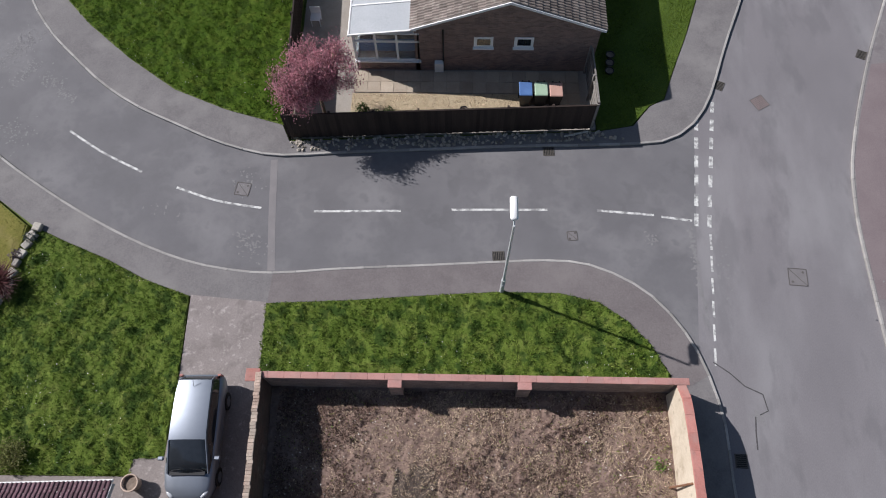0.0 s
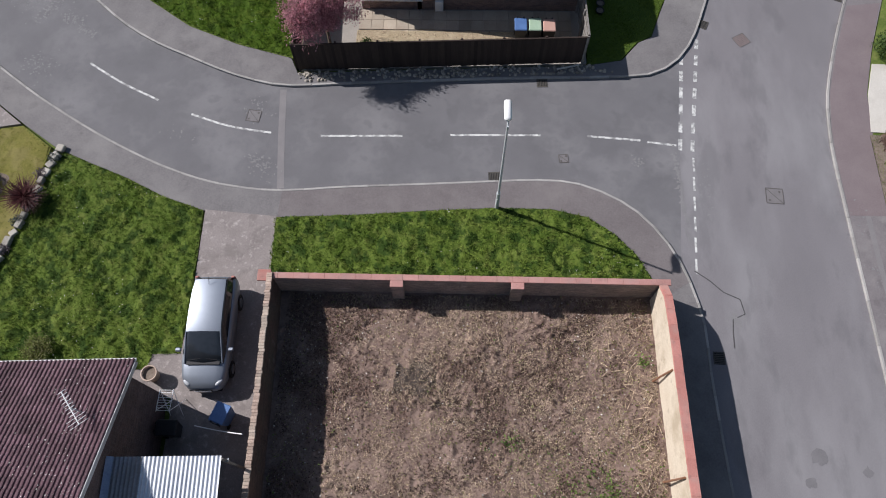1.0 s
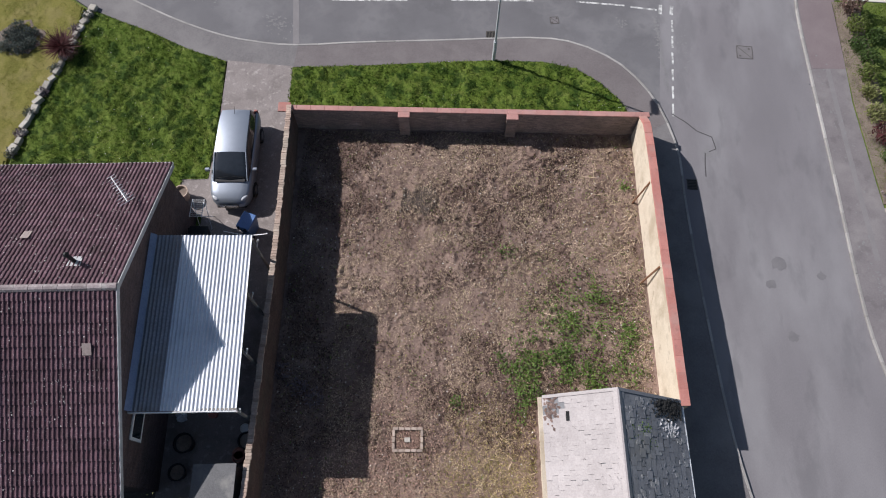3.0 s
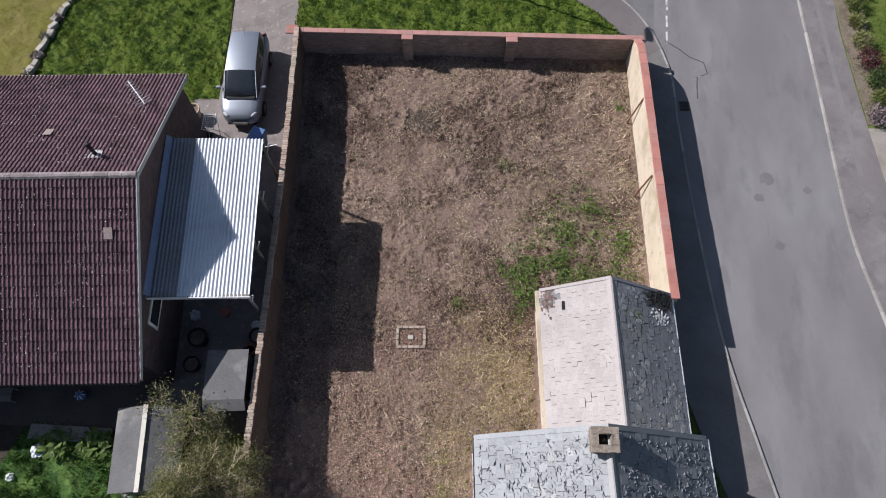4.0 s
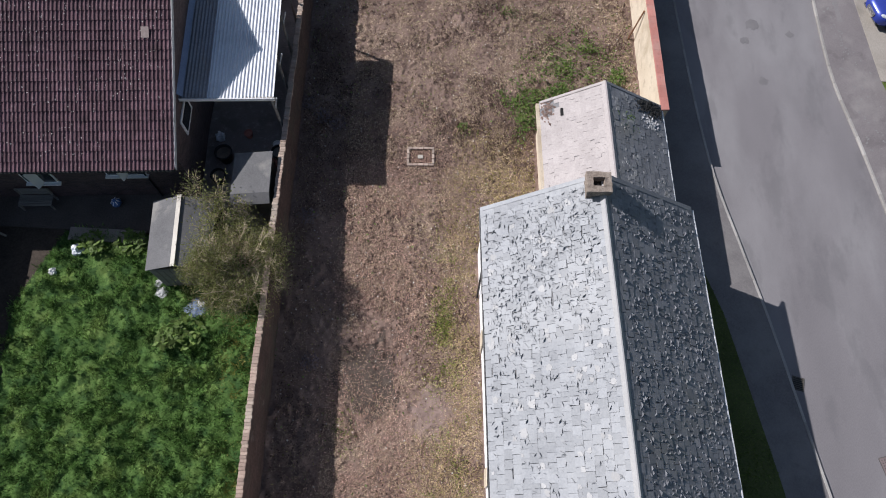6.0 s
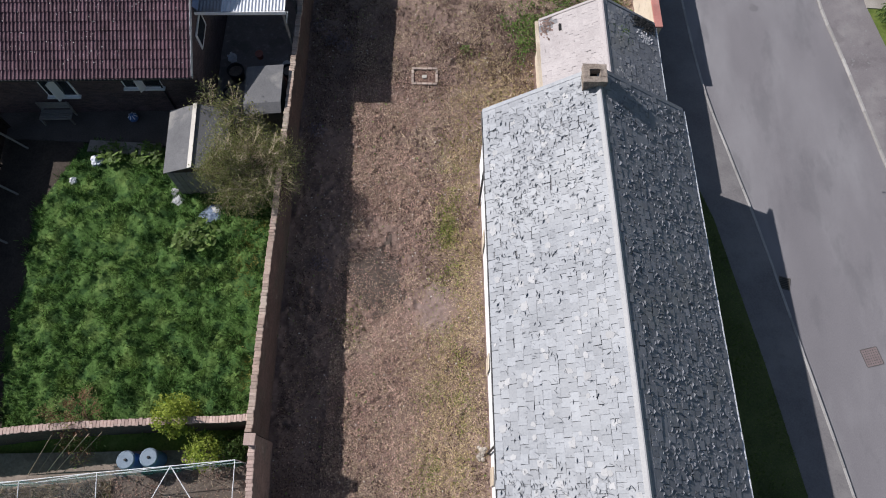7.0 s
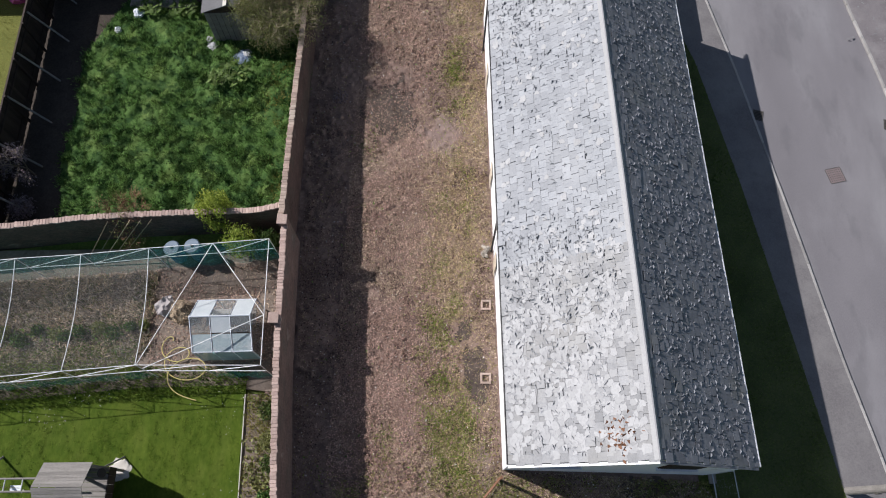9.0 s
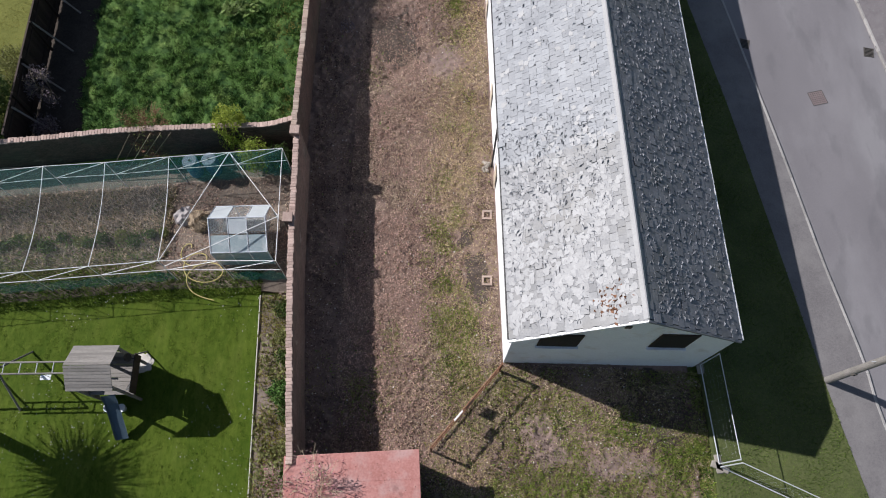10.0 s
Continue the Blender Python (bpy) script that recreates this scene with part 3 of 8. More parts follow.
kerb_bm = box(-0.456, 0.456, -0.05, 0.05, -0.12, 0.1, 0.01)
kerb_mesh = mesh_of(kerb_bm, "kerb_stone")
for nm, line, side in (("kerb_south", KS, -0.06), ("kerb_north", KN, 0.06), ("kerb_east", KE, 0.06)):
    kb = thing(nm, (0, 0, 0), "pale concrete kerb stones along the carriageway", "kerb", "", "structure")
    ln = shifted(line, side)
    poses = []
    for a, b in zip(ln, ln[1:]):
        c = ((a[0] + b[0]) / 2, (a[1] + b[1]) / 2)
        if -44 < c[1] < 26 and -19 < c[0] < 30:
            k = math.hypot(b[0] - a[0], b[1] - a[1]) / 0.915
            poses.append(pose(*c, RNG.uniform(-0.006, 0.006), 0, 0, math.degrees(math.atan2(b[1] - a[1], b[0] - a[0]))) @ Matrix.Diagonal((k, 1, 1, 1)))
    lay(kb, "kerb_stone", kerb_mesh, poses, KERB)


# ---- road markings ----
def mark(pts, w, label, name="road_marking", mats=PAINT):
    bm = bmesh.new()
    c = smooth_line(pts, 0.6) if len(pts) > 2 else pts
    l, r = shifted(c, w / 2), shifted(c, -w / 2)
    lv = [bm.verts.new((*p, 0.004)) for p in l]
    rv = [bm.verts.new((*p, 0.004)) for p in r]
    for i in range(len(c) - 1):
        bm.faces.new((rv[i], rv[i + 1], lv[i + 1], lv[i]))
    return tagged(solid(name, bm, mats, label, "road marking", "structure"))


for pts in ([(-10.13, 11.02), (-8.4, 9.93), (-6.5, 8.98)], [(-4.85, 8.24), (-3, 7.62), (-1.09, 7.31)], [(1.14, 7.18), (4.79, 7.25)], [(6.92, 7.33), (10.93, 7.39)], [(13.01, 7.38), (15.34, 7.2)], [(15.63, 7.13), (16.89, 6.96)]):
    mark(pts, 0.1, "white painted centre line dash on the side road")
for row, (xa, ya, xb, yb), step, length in ((0, (17.77, 12.6, 17.07, 7.0), 0.9, 0.58), (1, (18.47, 12.6, 17.6, 6.95), 0.9, 0.58)):
    n = 7
    for i in range(n):
        u = i / (n - 1)
        x, y = xa + (xb - xa) * u, ya + (yb - ya) * u
        d = Vector((xb - xa, yb - ya)).normalized() * length / 2
        mark([(x - d.x, y - d.y), (x + d.x, y + d.y)], 0.17, "white give way dash across the side road mouth")
for i in range(6):
    u = i / 5
    x, y = 17.56 - 0.48 * u, 6.0 - 4.8 * u
    mark([(x, y + 0.34), (x - 0.05, y - 0.34)], 0.09, "thin white edge dash at the junction")


# ---- lawns ----
EVEN = {}


def even(material):
    """The same surface without its piece by piece variation, for one unbroken skin."""
    if material.name not in EVEN:
        m = material.copy()
        for n in m.node_tree.nodes:
            if n.type == "HUE_SAT":
                for k in list(n.inputs["Value"].links):
                    m.node_tree.links.remove(k)
                n.inputs["Value"].default_value = 1.0
        EVEN[material.name] = m
    return EVEN[material.name]


def hummocks(name, poly, z, amp, swell, material, seed, cell=0.11):
    """A lumpy turf surface inside an outline; gives back its height over z as a function."""
    p = np.array(poly)
    x0, y0 = np.maximum(p.min(0), -17)[0], max(p[:, 1].min(), -48)
    nx_, ny_ = int((min(p[:, 0].max(), 22) - x0) / cell) + 2, int((min(p[:, 1].max(), 23) - y0) / cell) + 2
    gx, gy = np.meshgrid(x0 + cell * np.arange(nx_), y0 + cell * np.arange(ny_))
    H = np.array([noise.noise((a * swell, b * swell, seed)) * 0.75 + noise.noise((a * 2.6 * swell, b * 2.6 * swell, seed + 5)) * 0.65 + noise.noise((a * 6 * swell, b * 6 * swell, seed + 9)) * 0.3
                  for a, b in zip(gx.ravel(), gy.ravel())]).reshape(gx.shape)
    H = amp * np.clip(H + 0.25, 0.04, 1.2)
    ok = inside(gx.ravel(), gy.ravel(), poly).reshape(gx.shape)
    q = ok[:-1, :-1] & ok[:-1, 1:] & ok[1:, 1:] & ok[1:, :-1]
    idx = np.arange(nx_ * ny_).reshape(ny_, nx_)
    F = np.stack([idx[:-1, :-1], idx[:-1, 1:], idx[1:, 1:], idx[1:, :-1]], -1)[q]
    used, F = np.unique(F, return_inverse=True)
    V = np.stack([gx.ravel(), gy.ravel(), z + H.ravel()], 1)[used]
    raw("turf", V, F.reshape(-1, 4), material, None, "lumpy green turf of the " + name.replace("_", " "), "stuff", "turf")

    def at(px, py):
        i = np.clip(((px - x0) / cell).astype(int), 0, nx_ - 1)
        j = np.clip(((py - y0) / cell).astype(int), 0, ny_ - 1)
        return np.maximum(H[j, i], 0)
    return at


def lawn(name, poly, z, turf, blade, label, per=420, h=0.07, w=0.035, lean=0.05, tufts=0, seed=1, daisies=0, tuft_r=0.25, lump=0.0, swell=1.0):
    g = sheet(name, poly, z, turf, label, "lawn", 0.2)
    rng = np.random.default_rng(seed)
    ground_at = lambda px, py: 0.0
    if lump:
        ground_at = hummocks(name, poly, z, lump, swell, even(blade), seed)
    x, y = scatter(poly, per, rng)
    hh = h * (0.7 + 0.6 * (0.5 + 0.5 * np.sin(x * 2.3 + 1.7 * np.sin(y * 1.3))))
    V, F = blades(x, y, z - 0.01 + ground_at(x, y), hh, w, lean, rng)
    if tufts:
        tx, ty = scatter(poly, tufts, rng)
        k = 90
        r = np.abs(rng.normal(0, tuft_r * 0.6, (len(tx), k)))
        a = rng.uniform(0, 2 * np.pi, (len(tx), k))
        size = np.repeat(rng.uniform(0.5, 1.3, len(tx)), k)
        bx, by = (tx[:, None] + r * np.cos(a)).ravel(), (ty[:, None] + r * np.sin(a)).ravel()
        V2, F2 = blades(bx, by, z - 0.01 + ground_at(bx, by), h * (4.6 if tuft_r > 0.3 else 2.0) * size * (1 - 0.6 * np.clip(r.ravel() / tuft_r, 0, 1)), w * 1.2, lean * (3.5 if tuft_r > 0.3 else 1.6), rng, (np.repeat(tx, k), np.repeat(ty, k)))
        V, F = np.concatenate([V, V2]), np.concatenate([F, F2 + len(V)])
    raw("grass", V, F, blade, None, label.replace("lawn", "grass blades"), "stuff", "grass")
    if daisies:
        x, y = scatter(poly, daisies, rng)
        keep = np.sin(x * 0.9 + 2) + np.sin(y * 1.1 + seed) > 0.2
        V, F = flakes(x[keep], y[keep], z + h * 0.9 + ground_at(x[keep], y[keep]), 0.027, rng, 0.2, 1.0)
        raw("daisies", V, F, DAISY, None, "scattered white daisies in the grass", "stuff", "daisies")
    return g


verge = [(-0.37, 3.05), (2.76, 3.21), (6.11, 3.48), (8.8, 3.66), (11.26, 3.65), (12.79, 3.28), (13.83, 2.53), (14.62, 1.64), (15.2, 0.5), (15.2, 0.1), (-0.3, 0.1)]
lawn("lawn_verge", verge, 0.1, TURF, GRASS, "rough green grass verge lawn before the brick wall", 700, 0.07, 0.032, 0.08, 0, 2, 7, 0.2, 0.13, 2.4)
front = [(-3.46, 3.31), (-5.29, 3.95), (-7.09, 4.84), (-8.9, 5.57), (-10.4, 6.2), (-10.7, 4.7), (-11.1, 2.3), (-11.6, 0), (-12, -2.2), (-12.15, -3.6), (-4.42, -3.53), (-4.4, -2.95), (-3.32, -2.9), (-3.3, 0)]
lawn("lawn_front", front, 0.1, TURF, GRASS, "rough green front lawn beside the drive", 700, 0.07, 0.032, 0.08, 0, 3, 3, 0.2, 0.13, 2.2)
yellow = [(-10.75, 6.3), (-12.28, 7.42), (-14.5, 7.02), (-20, 6.9), (-26, 6.9), (-26, -4), (-12.35, -4.0), (-12.15, -2.2), (-11.75, 0), (-11.25, 2.3), (-10.85, 4.7)]
lawn("lawn_west", yellow, 0.1, DRYTURF, DRYGRASS, "short yellowish lawn with a planted bed", 380, 0.035, 0.025, 0.03, 0, 4, 0, 0.25, 0.05, 1.5)
north_w = [(-14, 22), (-12.03, 18.55), (-10.55, 16.98), (-8.23, 14.99), (-5.79, 13.25), (-3.3, 12.19), (-0.55, 11.38), (-0.42, 17.2), (-0.6, 30), (-15.6, 30)]
lawn("lawn_north_west", north_w, 0.1, TURF, DEEPGRASS, "rough green lawn with white daisies", 450, 0.07, 0.032, 0.08, 0, 5, 4, 0.2, 0.13, 2.2)
north_e = [(13.25, 11.25), (14.8, 11.55), (15.66, 12.6), (16.33, 12.97), (16.88, 14.45), (17.8, 16.75), (18.5, 18.82), (21, 24.1), (22, 30), (13.25, 30)]
lawn("lawn_north_east", north_e, 0.1, MOWNTURF, MOWN, "short green lawn in the shade of a house", 900, 0.05, 0.03, 0.04, 0, 6)
# Strip of soil coloured dark across the width of the fence's shadow.
sheet("garden_soil_shaded", [(-12.1, -17.12), (-7.6, -17.2), (-7.6, -28.9), (-11.6, -29.2)], 0.045, SHADESOIL, "bare soil along the garden fence, its shade in the colour", "soil")
tall = [(-8.2, -17.25), (-4.6, -17.4), (-1.0, -17.4), (0.2, -17.4), (0.4, -28.3), (-8.7, -28.75), (-9.3, -26), (-9.25, -23), (-9.5, -21), (-9.2, -19.5)]
lawn("lawn_back_garden", tall, 0.05, RANKTURF, RANK, "overgrown tussocky back garden lawn", 260, 0.1, 0.03, 0.08, 6.5, 7, 0, 0.3, 0.2, 1.8)
sheet("lawn_south_far", [(-40, -37.6), (-14.02, -35.95), (-14.02, -47.02), (0.0, -47.02), (0.3, -62), (-40, -62)], 0.04, MOWNTURF, "mown green lawn running on southwards", "lawn", 0.2)
lawn("lawn_south", [(-14, -35.85), (-9, -35.4), (-4.4, -34.85), (-0.55, -34.65), (-0.1, -42.3), (0.02, -47), (-14, -47)], 0.05, MOWNTURF, MOWN, "mown green lawn with daisies below the fruit cage", 1050, 0.022, 0.026, 0.06, 0, 8, 12, 0.25, 0.04, 1.5)
neigh = [(-26, -16.5), (-11.98, -16.5), (-11.72, -24), (-11.5, -29), (-26, -30.5)]
lawn("lawn_neighbour", neigh, 0.05, DRYTURF, DRYGRASS, "short yellow-green neighbouring lawn behind a fence", 350, 0.04, 0.03, 0.04, 0, 9)
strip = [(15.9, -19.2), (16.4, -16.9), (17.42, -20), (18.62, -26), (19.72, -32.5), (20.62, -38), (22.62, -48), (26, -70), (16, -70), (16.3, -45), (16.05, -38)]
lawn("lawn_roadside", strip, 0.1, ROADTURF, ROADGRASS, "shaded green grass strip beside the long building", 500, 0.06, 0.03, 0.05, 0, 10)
eastg = [(25.70, -9.2), (26.15, -11.6), (27.25, -20), (28.45, -30), (60, -30), (60, 40), (37.25, 40), (31.05, 22), (28.05, 16), (26.65, 12.4), (25.75, 9.8), (25.37, 6.4), (25.13, 1.7), (25.27, -2.45), (25.43, -5)]
sheet("lawn_east", eastg, 0.06, TURF, "green front gardens across the road", "lawn", 0.14)
lawn("lawn_east_front", [(25.42, 7.6), (25.24, 1.7), (25.42, -3.3), (31, -3.3), (31, 7.5)], 0.09, TURF, MOWN, "green front lawn behind a planted border", 600, 0.05, 0.03, 0.04, 0, 11)

# ---- hard surfaces ----
sheet("drive", [(-3.38, 3.36), (-0.33, 3.1), (-0.25, 0.0), (-0.05, -0.3), (0.1, -8), (0.2, -17.4), (-3.2, -17.4), (-3.3, -4.6), (-4.62, -4.6), (-4.62, -4.02), (-4.42, -2.93), (-3.3, -2.88), (-3.28, 0)], 0.106, DRIVE, "worn stony concrete drive and side yard", "drive")
sheet("patio_back", [(-12, -15.0), (-3.2, -15.0), (-3.2, -17.35), (-12, -17.1)], 0.11, DARKCONC, "dark concrete back patio", "patio")
sheet("drive_pale", [(25.5, 7.75), (25.85, 9.8), (26.4, 11.5), (33, 11.2), (33, 7.4)], 0.105, PALECONC, "pale smooth concrete drive across the road", "drive")
sheet("drive_east", [(25.42, -3.6), (25.5, -5), (25.77, -9.2), (33, -9.6), (33, -3.6)], 0.105, CONCRETE, "worn buff concrete drive with a parked car", "drive")
sheet("garden_bed_soil", [(-24, -30.2), (0.55, -29.2), (0.8, -34.9), (-0.5, -34.8), (-9, -35.6), (-24, -37)], 0.045, DARKSOIL, "brown cultivated soil inside the fruit cage", "soil")
sheet("border_soil", [(-0.55, -35.0), (0.85, -34.9), (1.2, -38), (1.6, -42), (1.6, -60), (0.3, -60), (-0.1, -42.3)], 0.07, DARKSOIL, "weedy soil border along the brick wall", "soil")
sheet("border_soil_east", [(25.44, 7.6), (25.26, 1.7), (25.44, -3.4), (26.75, -3.4), (26.6, 1.7), (26.7, 7.55)], 0.1, DARKSOIL, "brown soil border planted with shrubs", "soil")
sheet("path_house", [(-12.3, -3.62), (-4.42, -3.55), (-4.62, -4.6), (-12.3, -4.9)], 0.112, DRIVE, "pale concrete path along the bungalow wall", "path")
sheet("drive_neighbour", [(-17.6, 11.6), (-15.3, 9.72), (-13.78, 8.55), (-12.4, 7.5), (-14.5, 7.1), (-20, 7.0)], 0.13, DRIVE, "pinkish stony drive of the next house", "drive")
sheet("yard_north", [(-0.2, 10.75), (13.2, 11.35), (13.2, 30), (-0.4, 30)], 0.05, CONCRETE, "fenced concrete yard round the bungalow", "yard")

# plot: a rough sheet of soil
def plot_z(x, y):
    """Height of the rough plot: swells, clods and crumbs, level round the brick square."""
    x, y = np.asarray(x, float), np.asarray(y, float)
    big, mid = value_noise(x, y, 2.3, 201), value_noise(x, y, 0.55, 202)
    clod = np.clip(value_noise(x, y, 0.17, 203) - 0.52, 0, 1) * np.clip(2.2 * value_noise(x, y, 1.3, 204) - 0.5, 0, 1)
    h = 0.06 * (big - 0.5) + 0.045 * (mid - 0.5) + 0.2 * clod + 0.05 * (value_noise(x, y, 0.12, 205) - 0.5)
    flat = 1 - np.exp(-(((x - 5.68) / 0.8) ** 2 + ((y + 13.53) / 0.7) ** 2) ** 2)
    return 0.02 + h * flat


nx, ny = 240, 740
gx, gy = np.meshgrid(np.linspace(0.15, 15.6, nx), np.linspace(-48, -0.05, ny))
V = np.stack([gx.ravel(), gy.ravel(), plot_z(gx.ravel(), gy.ravel())], 1)
idx = np.arange(nx * ny).reshape(ny, nx)
F = np.stack([idx[:-1, :-1], idx[:-1, 1:], idx[1:, 1:], idx[1:, :-1]], -1).reshape(-1, 4)
raw("plot_soil", V, F, SOIL, None, "cleared brown plot of dry soil and dead stalks", "structure", "ground")


# ---- walls of the plot ----
WEST = [(0.25, 0.0, 1.5), (0.33, -1.2, 1.72), (0.42, -4.3, 1.75), (0.5, -8.3, 1.8), (0.52, -13, 1.88), (0.54, -16.5, 1.98), (0.58, -22.6, 2.12), (0.62, -26.3, 2.25), (0.66, -28.9, 2.3)]
WEST2 = [(0.84, -29.3, 2.35), (1.08, -33.9, 2.35), (1.5, -38.5, 2.35), (1.78, -41.3, 2.35)]
EAST = [(15.0, -0.3, 1.55), (15.02, -1.4, 1.98), (15.06, -6.0, 2.12), (15.12, -12.5, 2.33)]


def wall_run(name, line, thick, side, material, label, z0=-0.1):
    """A wall along plan points with a top height at each; side: +1 to the left of the line."""
    bm = bmesh.new()
    dense = smooth_line(line, 0.5)
    p = np.array([q[:2] for q in dense])
    o = np.array(shifted(p.tolist(), thick * side))
    rows = []
    for (x, y, z), (u, v) in zip(dense, o):
        rows.append([bm.verts.new(c) for c in ((x, y, z0), (x, y, z), (u, v, z), (u, v, z0))])
    for a, b in zip(rows, rows[1:]):
        for i in range(4):
            j = (i + 1) % 4
            bm.faces.new((a[i], b[i], b[j], a[j]))
    bm.faces.new(rows[0][::-1])
    bm.faces.new(rows[-1])
    bmesh.ops.recalc_face_normals(bm, faces=bm.faces)
    return solid(name, bm, material, label, "wall", "structure"), dense, o


wall_west, west_line, west_out = wall_run("wall_west", WEST, 0.21, -1, BRICK, "old brown brick boundary wall with mossy face")
wall_west2, west2_line, west2_out = wall_run("wall_west_south", WEST2, 0.21, -1, PINKBRICK, "old brick boundary wall beside the lower garden")
wall_east, east_line, east_out = wall_run("wall_east", EAST, 0.24, 1, RENDERC, "cream rendered roadside wall with a ramped top")
wall_north = solid("wall_north", box(0.0, 15.3, -0.2, 0.0, -0.1, 1.43), PINKWALL, "pinkish brown brick front wall with red coping", "wall", "structure")
gw = [(0.5, -28.55, 2.25), (-0.5, -28.58, 1.85), (-1.0, -28.6, 1.75), (-2.2, -28.65, 1.75), (-6.6, -29.0, 1.75), (-10.9, -29.6, 1.75), (-24, -31.2, 1.75)]
wall_garden, garden_line, garden_out = wall_run("wall_garden", gw, 0.24, -1, BRICK, "old brick wall between two back gardens")


def coping(wall, line, out, length, width, h, material, name, over=0.02):
    """Coping pieces end to end along a wall's top."""
    a = np.array([q[:3] for q in line])
    c = (a[:, :2] + out) / 2
    pts = smooth_line([(x, y, z) for (x, y), z in zip(c, a[:, 2])], length)
    me = mesh_of(box(-length / 2 + 0.003, length / 2 - 0.003, -width / 2, width / 2, -0.01, h, 0.008), name)
    poses = []
    for p, q in zip(pts, pts[1:]):
        d = Vector(q) - Vector(p)
        m = Matrix.Translation((Vector(p) + Vector(q)) / 2) @ Euler((RNG.uniform(-0.02, 0.02), -math.asin(d.z / d.length), math.atan2(d.y, d.x) + RNG.uniform(-0.02, 0.02))).to_matrix().to_4x4()
        poses.append(m @ Matrix.Translation((0, RNG.uniform(-over, over), RNG.uniform(-0.006, 0.006))))
    lay(wall, name, me, poses, material)


coping(wall_west, west_line, west_out, 0.115, 0.215, 0.06, COPEBRICK, "coping_brick")
coping(wall_west2, west2_line, west2_out, 0.115, 0.215, 0.06, PINKCOPE, "coping_brick")
coping(wall_garden, garden_line, garden_out, 0.115, 0.225, 0.05, PINKCOPE, "coping_brick")
coping(wall_east, east_line, east_out, 0.6, 0.32, 0.07, REDCOPE, "coping_stone", 0.004)
PINKTOP = mat("pale_pink_coping", (0.35, 0.175, 0.155), (0.46, 0.255, 0.23), 2, 30, 0.85, 0.3, rnd=0.08, stain=(0.33, 0.22, 0.2), stain_scale=1.4, stain_cut=0.54, speck=((0.25, 0.15, 0.135), 3, 0.62, 0.5))
me = mesh_of(box(-0.299, 0.299, -0.12, 0.125, 0, 0.07, 0.01), "coping_stone")
lay(wall_north, "coping_stone", me, [pose(0.15 + i * 0.6, -0.1, 1.43, 0, 0, RNG.uniform(-0.3, 0.3)) for i in range(26)], PINKTOP)
for x in (5.02, 9.63):
    part("pier", box(x - 0.23, x + 0.23, -0.46, -0.2, -0.1, 1.43), PINKWALL, wall_north)
    part("pier_cap", box(x - 0.25, x + 0.25, -0.49, -0.224, 1.432, 1.503, 0.01), PINKTOP, wall_north)
part("pier_cap", box(-0.32, 0.2, -0.36, 0.1, 1.502, 1.57, 0.012), REDCOPE, wall_north)
for x, y, t in ((0.64, -29.15, 2.6), (0.75, -32.8, 2.6)):
    part("pier", box(x - 0.1, x + 0.2, y - 0.16, y + 0.16, -0.1, t, 0.01), PINKBRICK, wall_west2)
    part("pier_cap", box(x - 0.13, x + 0.23, y - 0.19, y + 0.19, t, t + 0.05, 0.012), PINKCOPE, wall_west2)
for y in (-3.55, -7.2):
    part("prop", tube((15.03, y, 1.85), (14.8, y, 0.0), 0.04, n=6), RUST, wall_east, "rusty sloping iron prop")


# ---- long slated building ----
def roof_slope(parent, name, a0, a1, b0, b1, piece_w, piece_h, mesh_fn, material, seed, jitter, first, gap=1.0, keep=None, lift=0.02, order=None):
    """Rows of pieces from the eave line a0-a1 up to the ridge line b0-b1."""
    a0, a1, b0, b1 = map(Vector, (a0, a1, b0, b1))
    rng = np.random.default_rng(seed)
    up = ((b0 + b1) - (a0 + a1)) / 2
    rows = max(1, round(up.length / piece_h))
    cols = max(1, round((a1 - a0).length / piece_w))
    nrm = (a1 - a0).cross(up).normalized()
    if nrm.z < 0:
        nrm = -nrm
    me = mesh_fn((a1 - a0).length / cols * gap, up.length / rows)
    poses = []
    for r in range(rows):
        off = 0.5 * (r % 2) if jitter else 0.0
        for c in range(cols + (1 if off else 0)):
            u = min(max((c + 0.5 - off) / cols, 0.5 / cols * 0.6), 1 - 0.5 / cols * 0.6)
            v = (r + 0.5) / rows
            p = (a0.lerp(a1, u)).lerp(b0.lerp(b1, u), v)
            if keep and not keep(p, rng):
                continue
            xa = (a1 - a0).normalized()
            ya = nrm.cross(xa)
            R = Matrix((xa, ya, nrm)).transposed().to_4x4()
            if ya.dot(up) < 0:
                R = Matrix((-xa, -ya, nrm)).transposed().to_4x4()
            j = jitter(p, rng) if jitter else Matrix()
            poses.append(Matrix.Translation(p + nrm * lift) @ R @ j)
    if order:
        poses.sort(key=lambda m: order(m.translation))
    lay(parent, name, me, poses, material, first)


def slate_mesh(w, h):
    bm = box(-w * 0.489, w * 0.489, -h * 0.49, h * 0.49, -0.006, 0.006)
    bmesh.ops.transform(bm, verts=bm.verts, matrix=Matrix.Rotation(radians(-1.6), 4, "X"))
    bm.verts.ensure_lookup_table()
    for v, d in zip(bm.verts, (0.0, 0.005, -0.005, 0.003, 0.004, -0.005, 0.0, 0.004)):
        v.co.x += d
        v.co.y += d * 0.7
    return mesh_of(bm, "slate")


def flat_slate(w, h):
    bm = box(-w * 0.494, w * 0.494, -h * 0.53, h * 0.53, -0.003, 0.003)
    bmesh.ops.transform(bm, verts=bm.verts, matrix=Matrix.Rotation(radians(-0.8), 4, "X"))
    return mesh_of(bm, "slate")


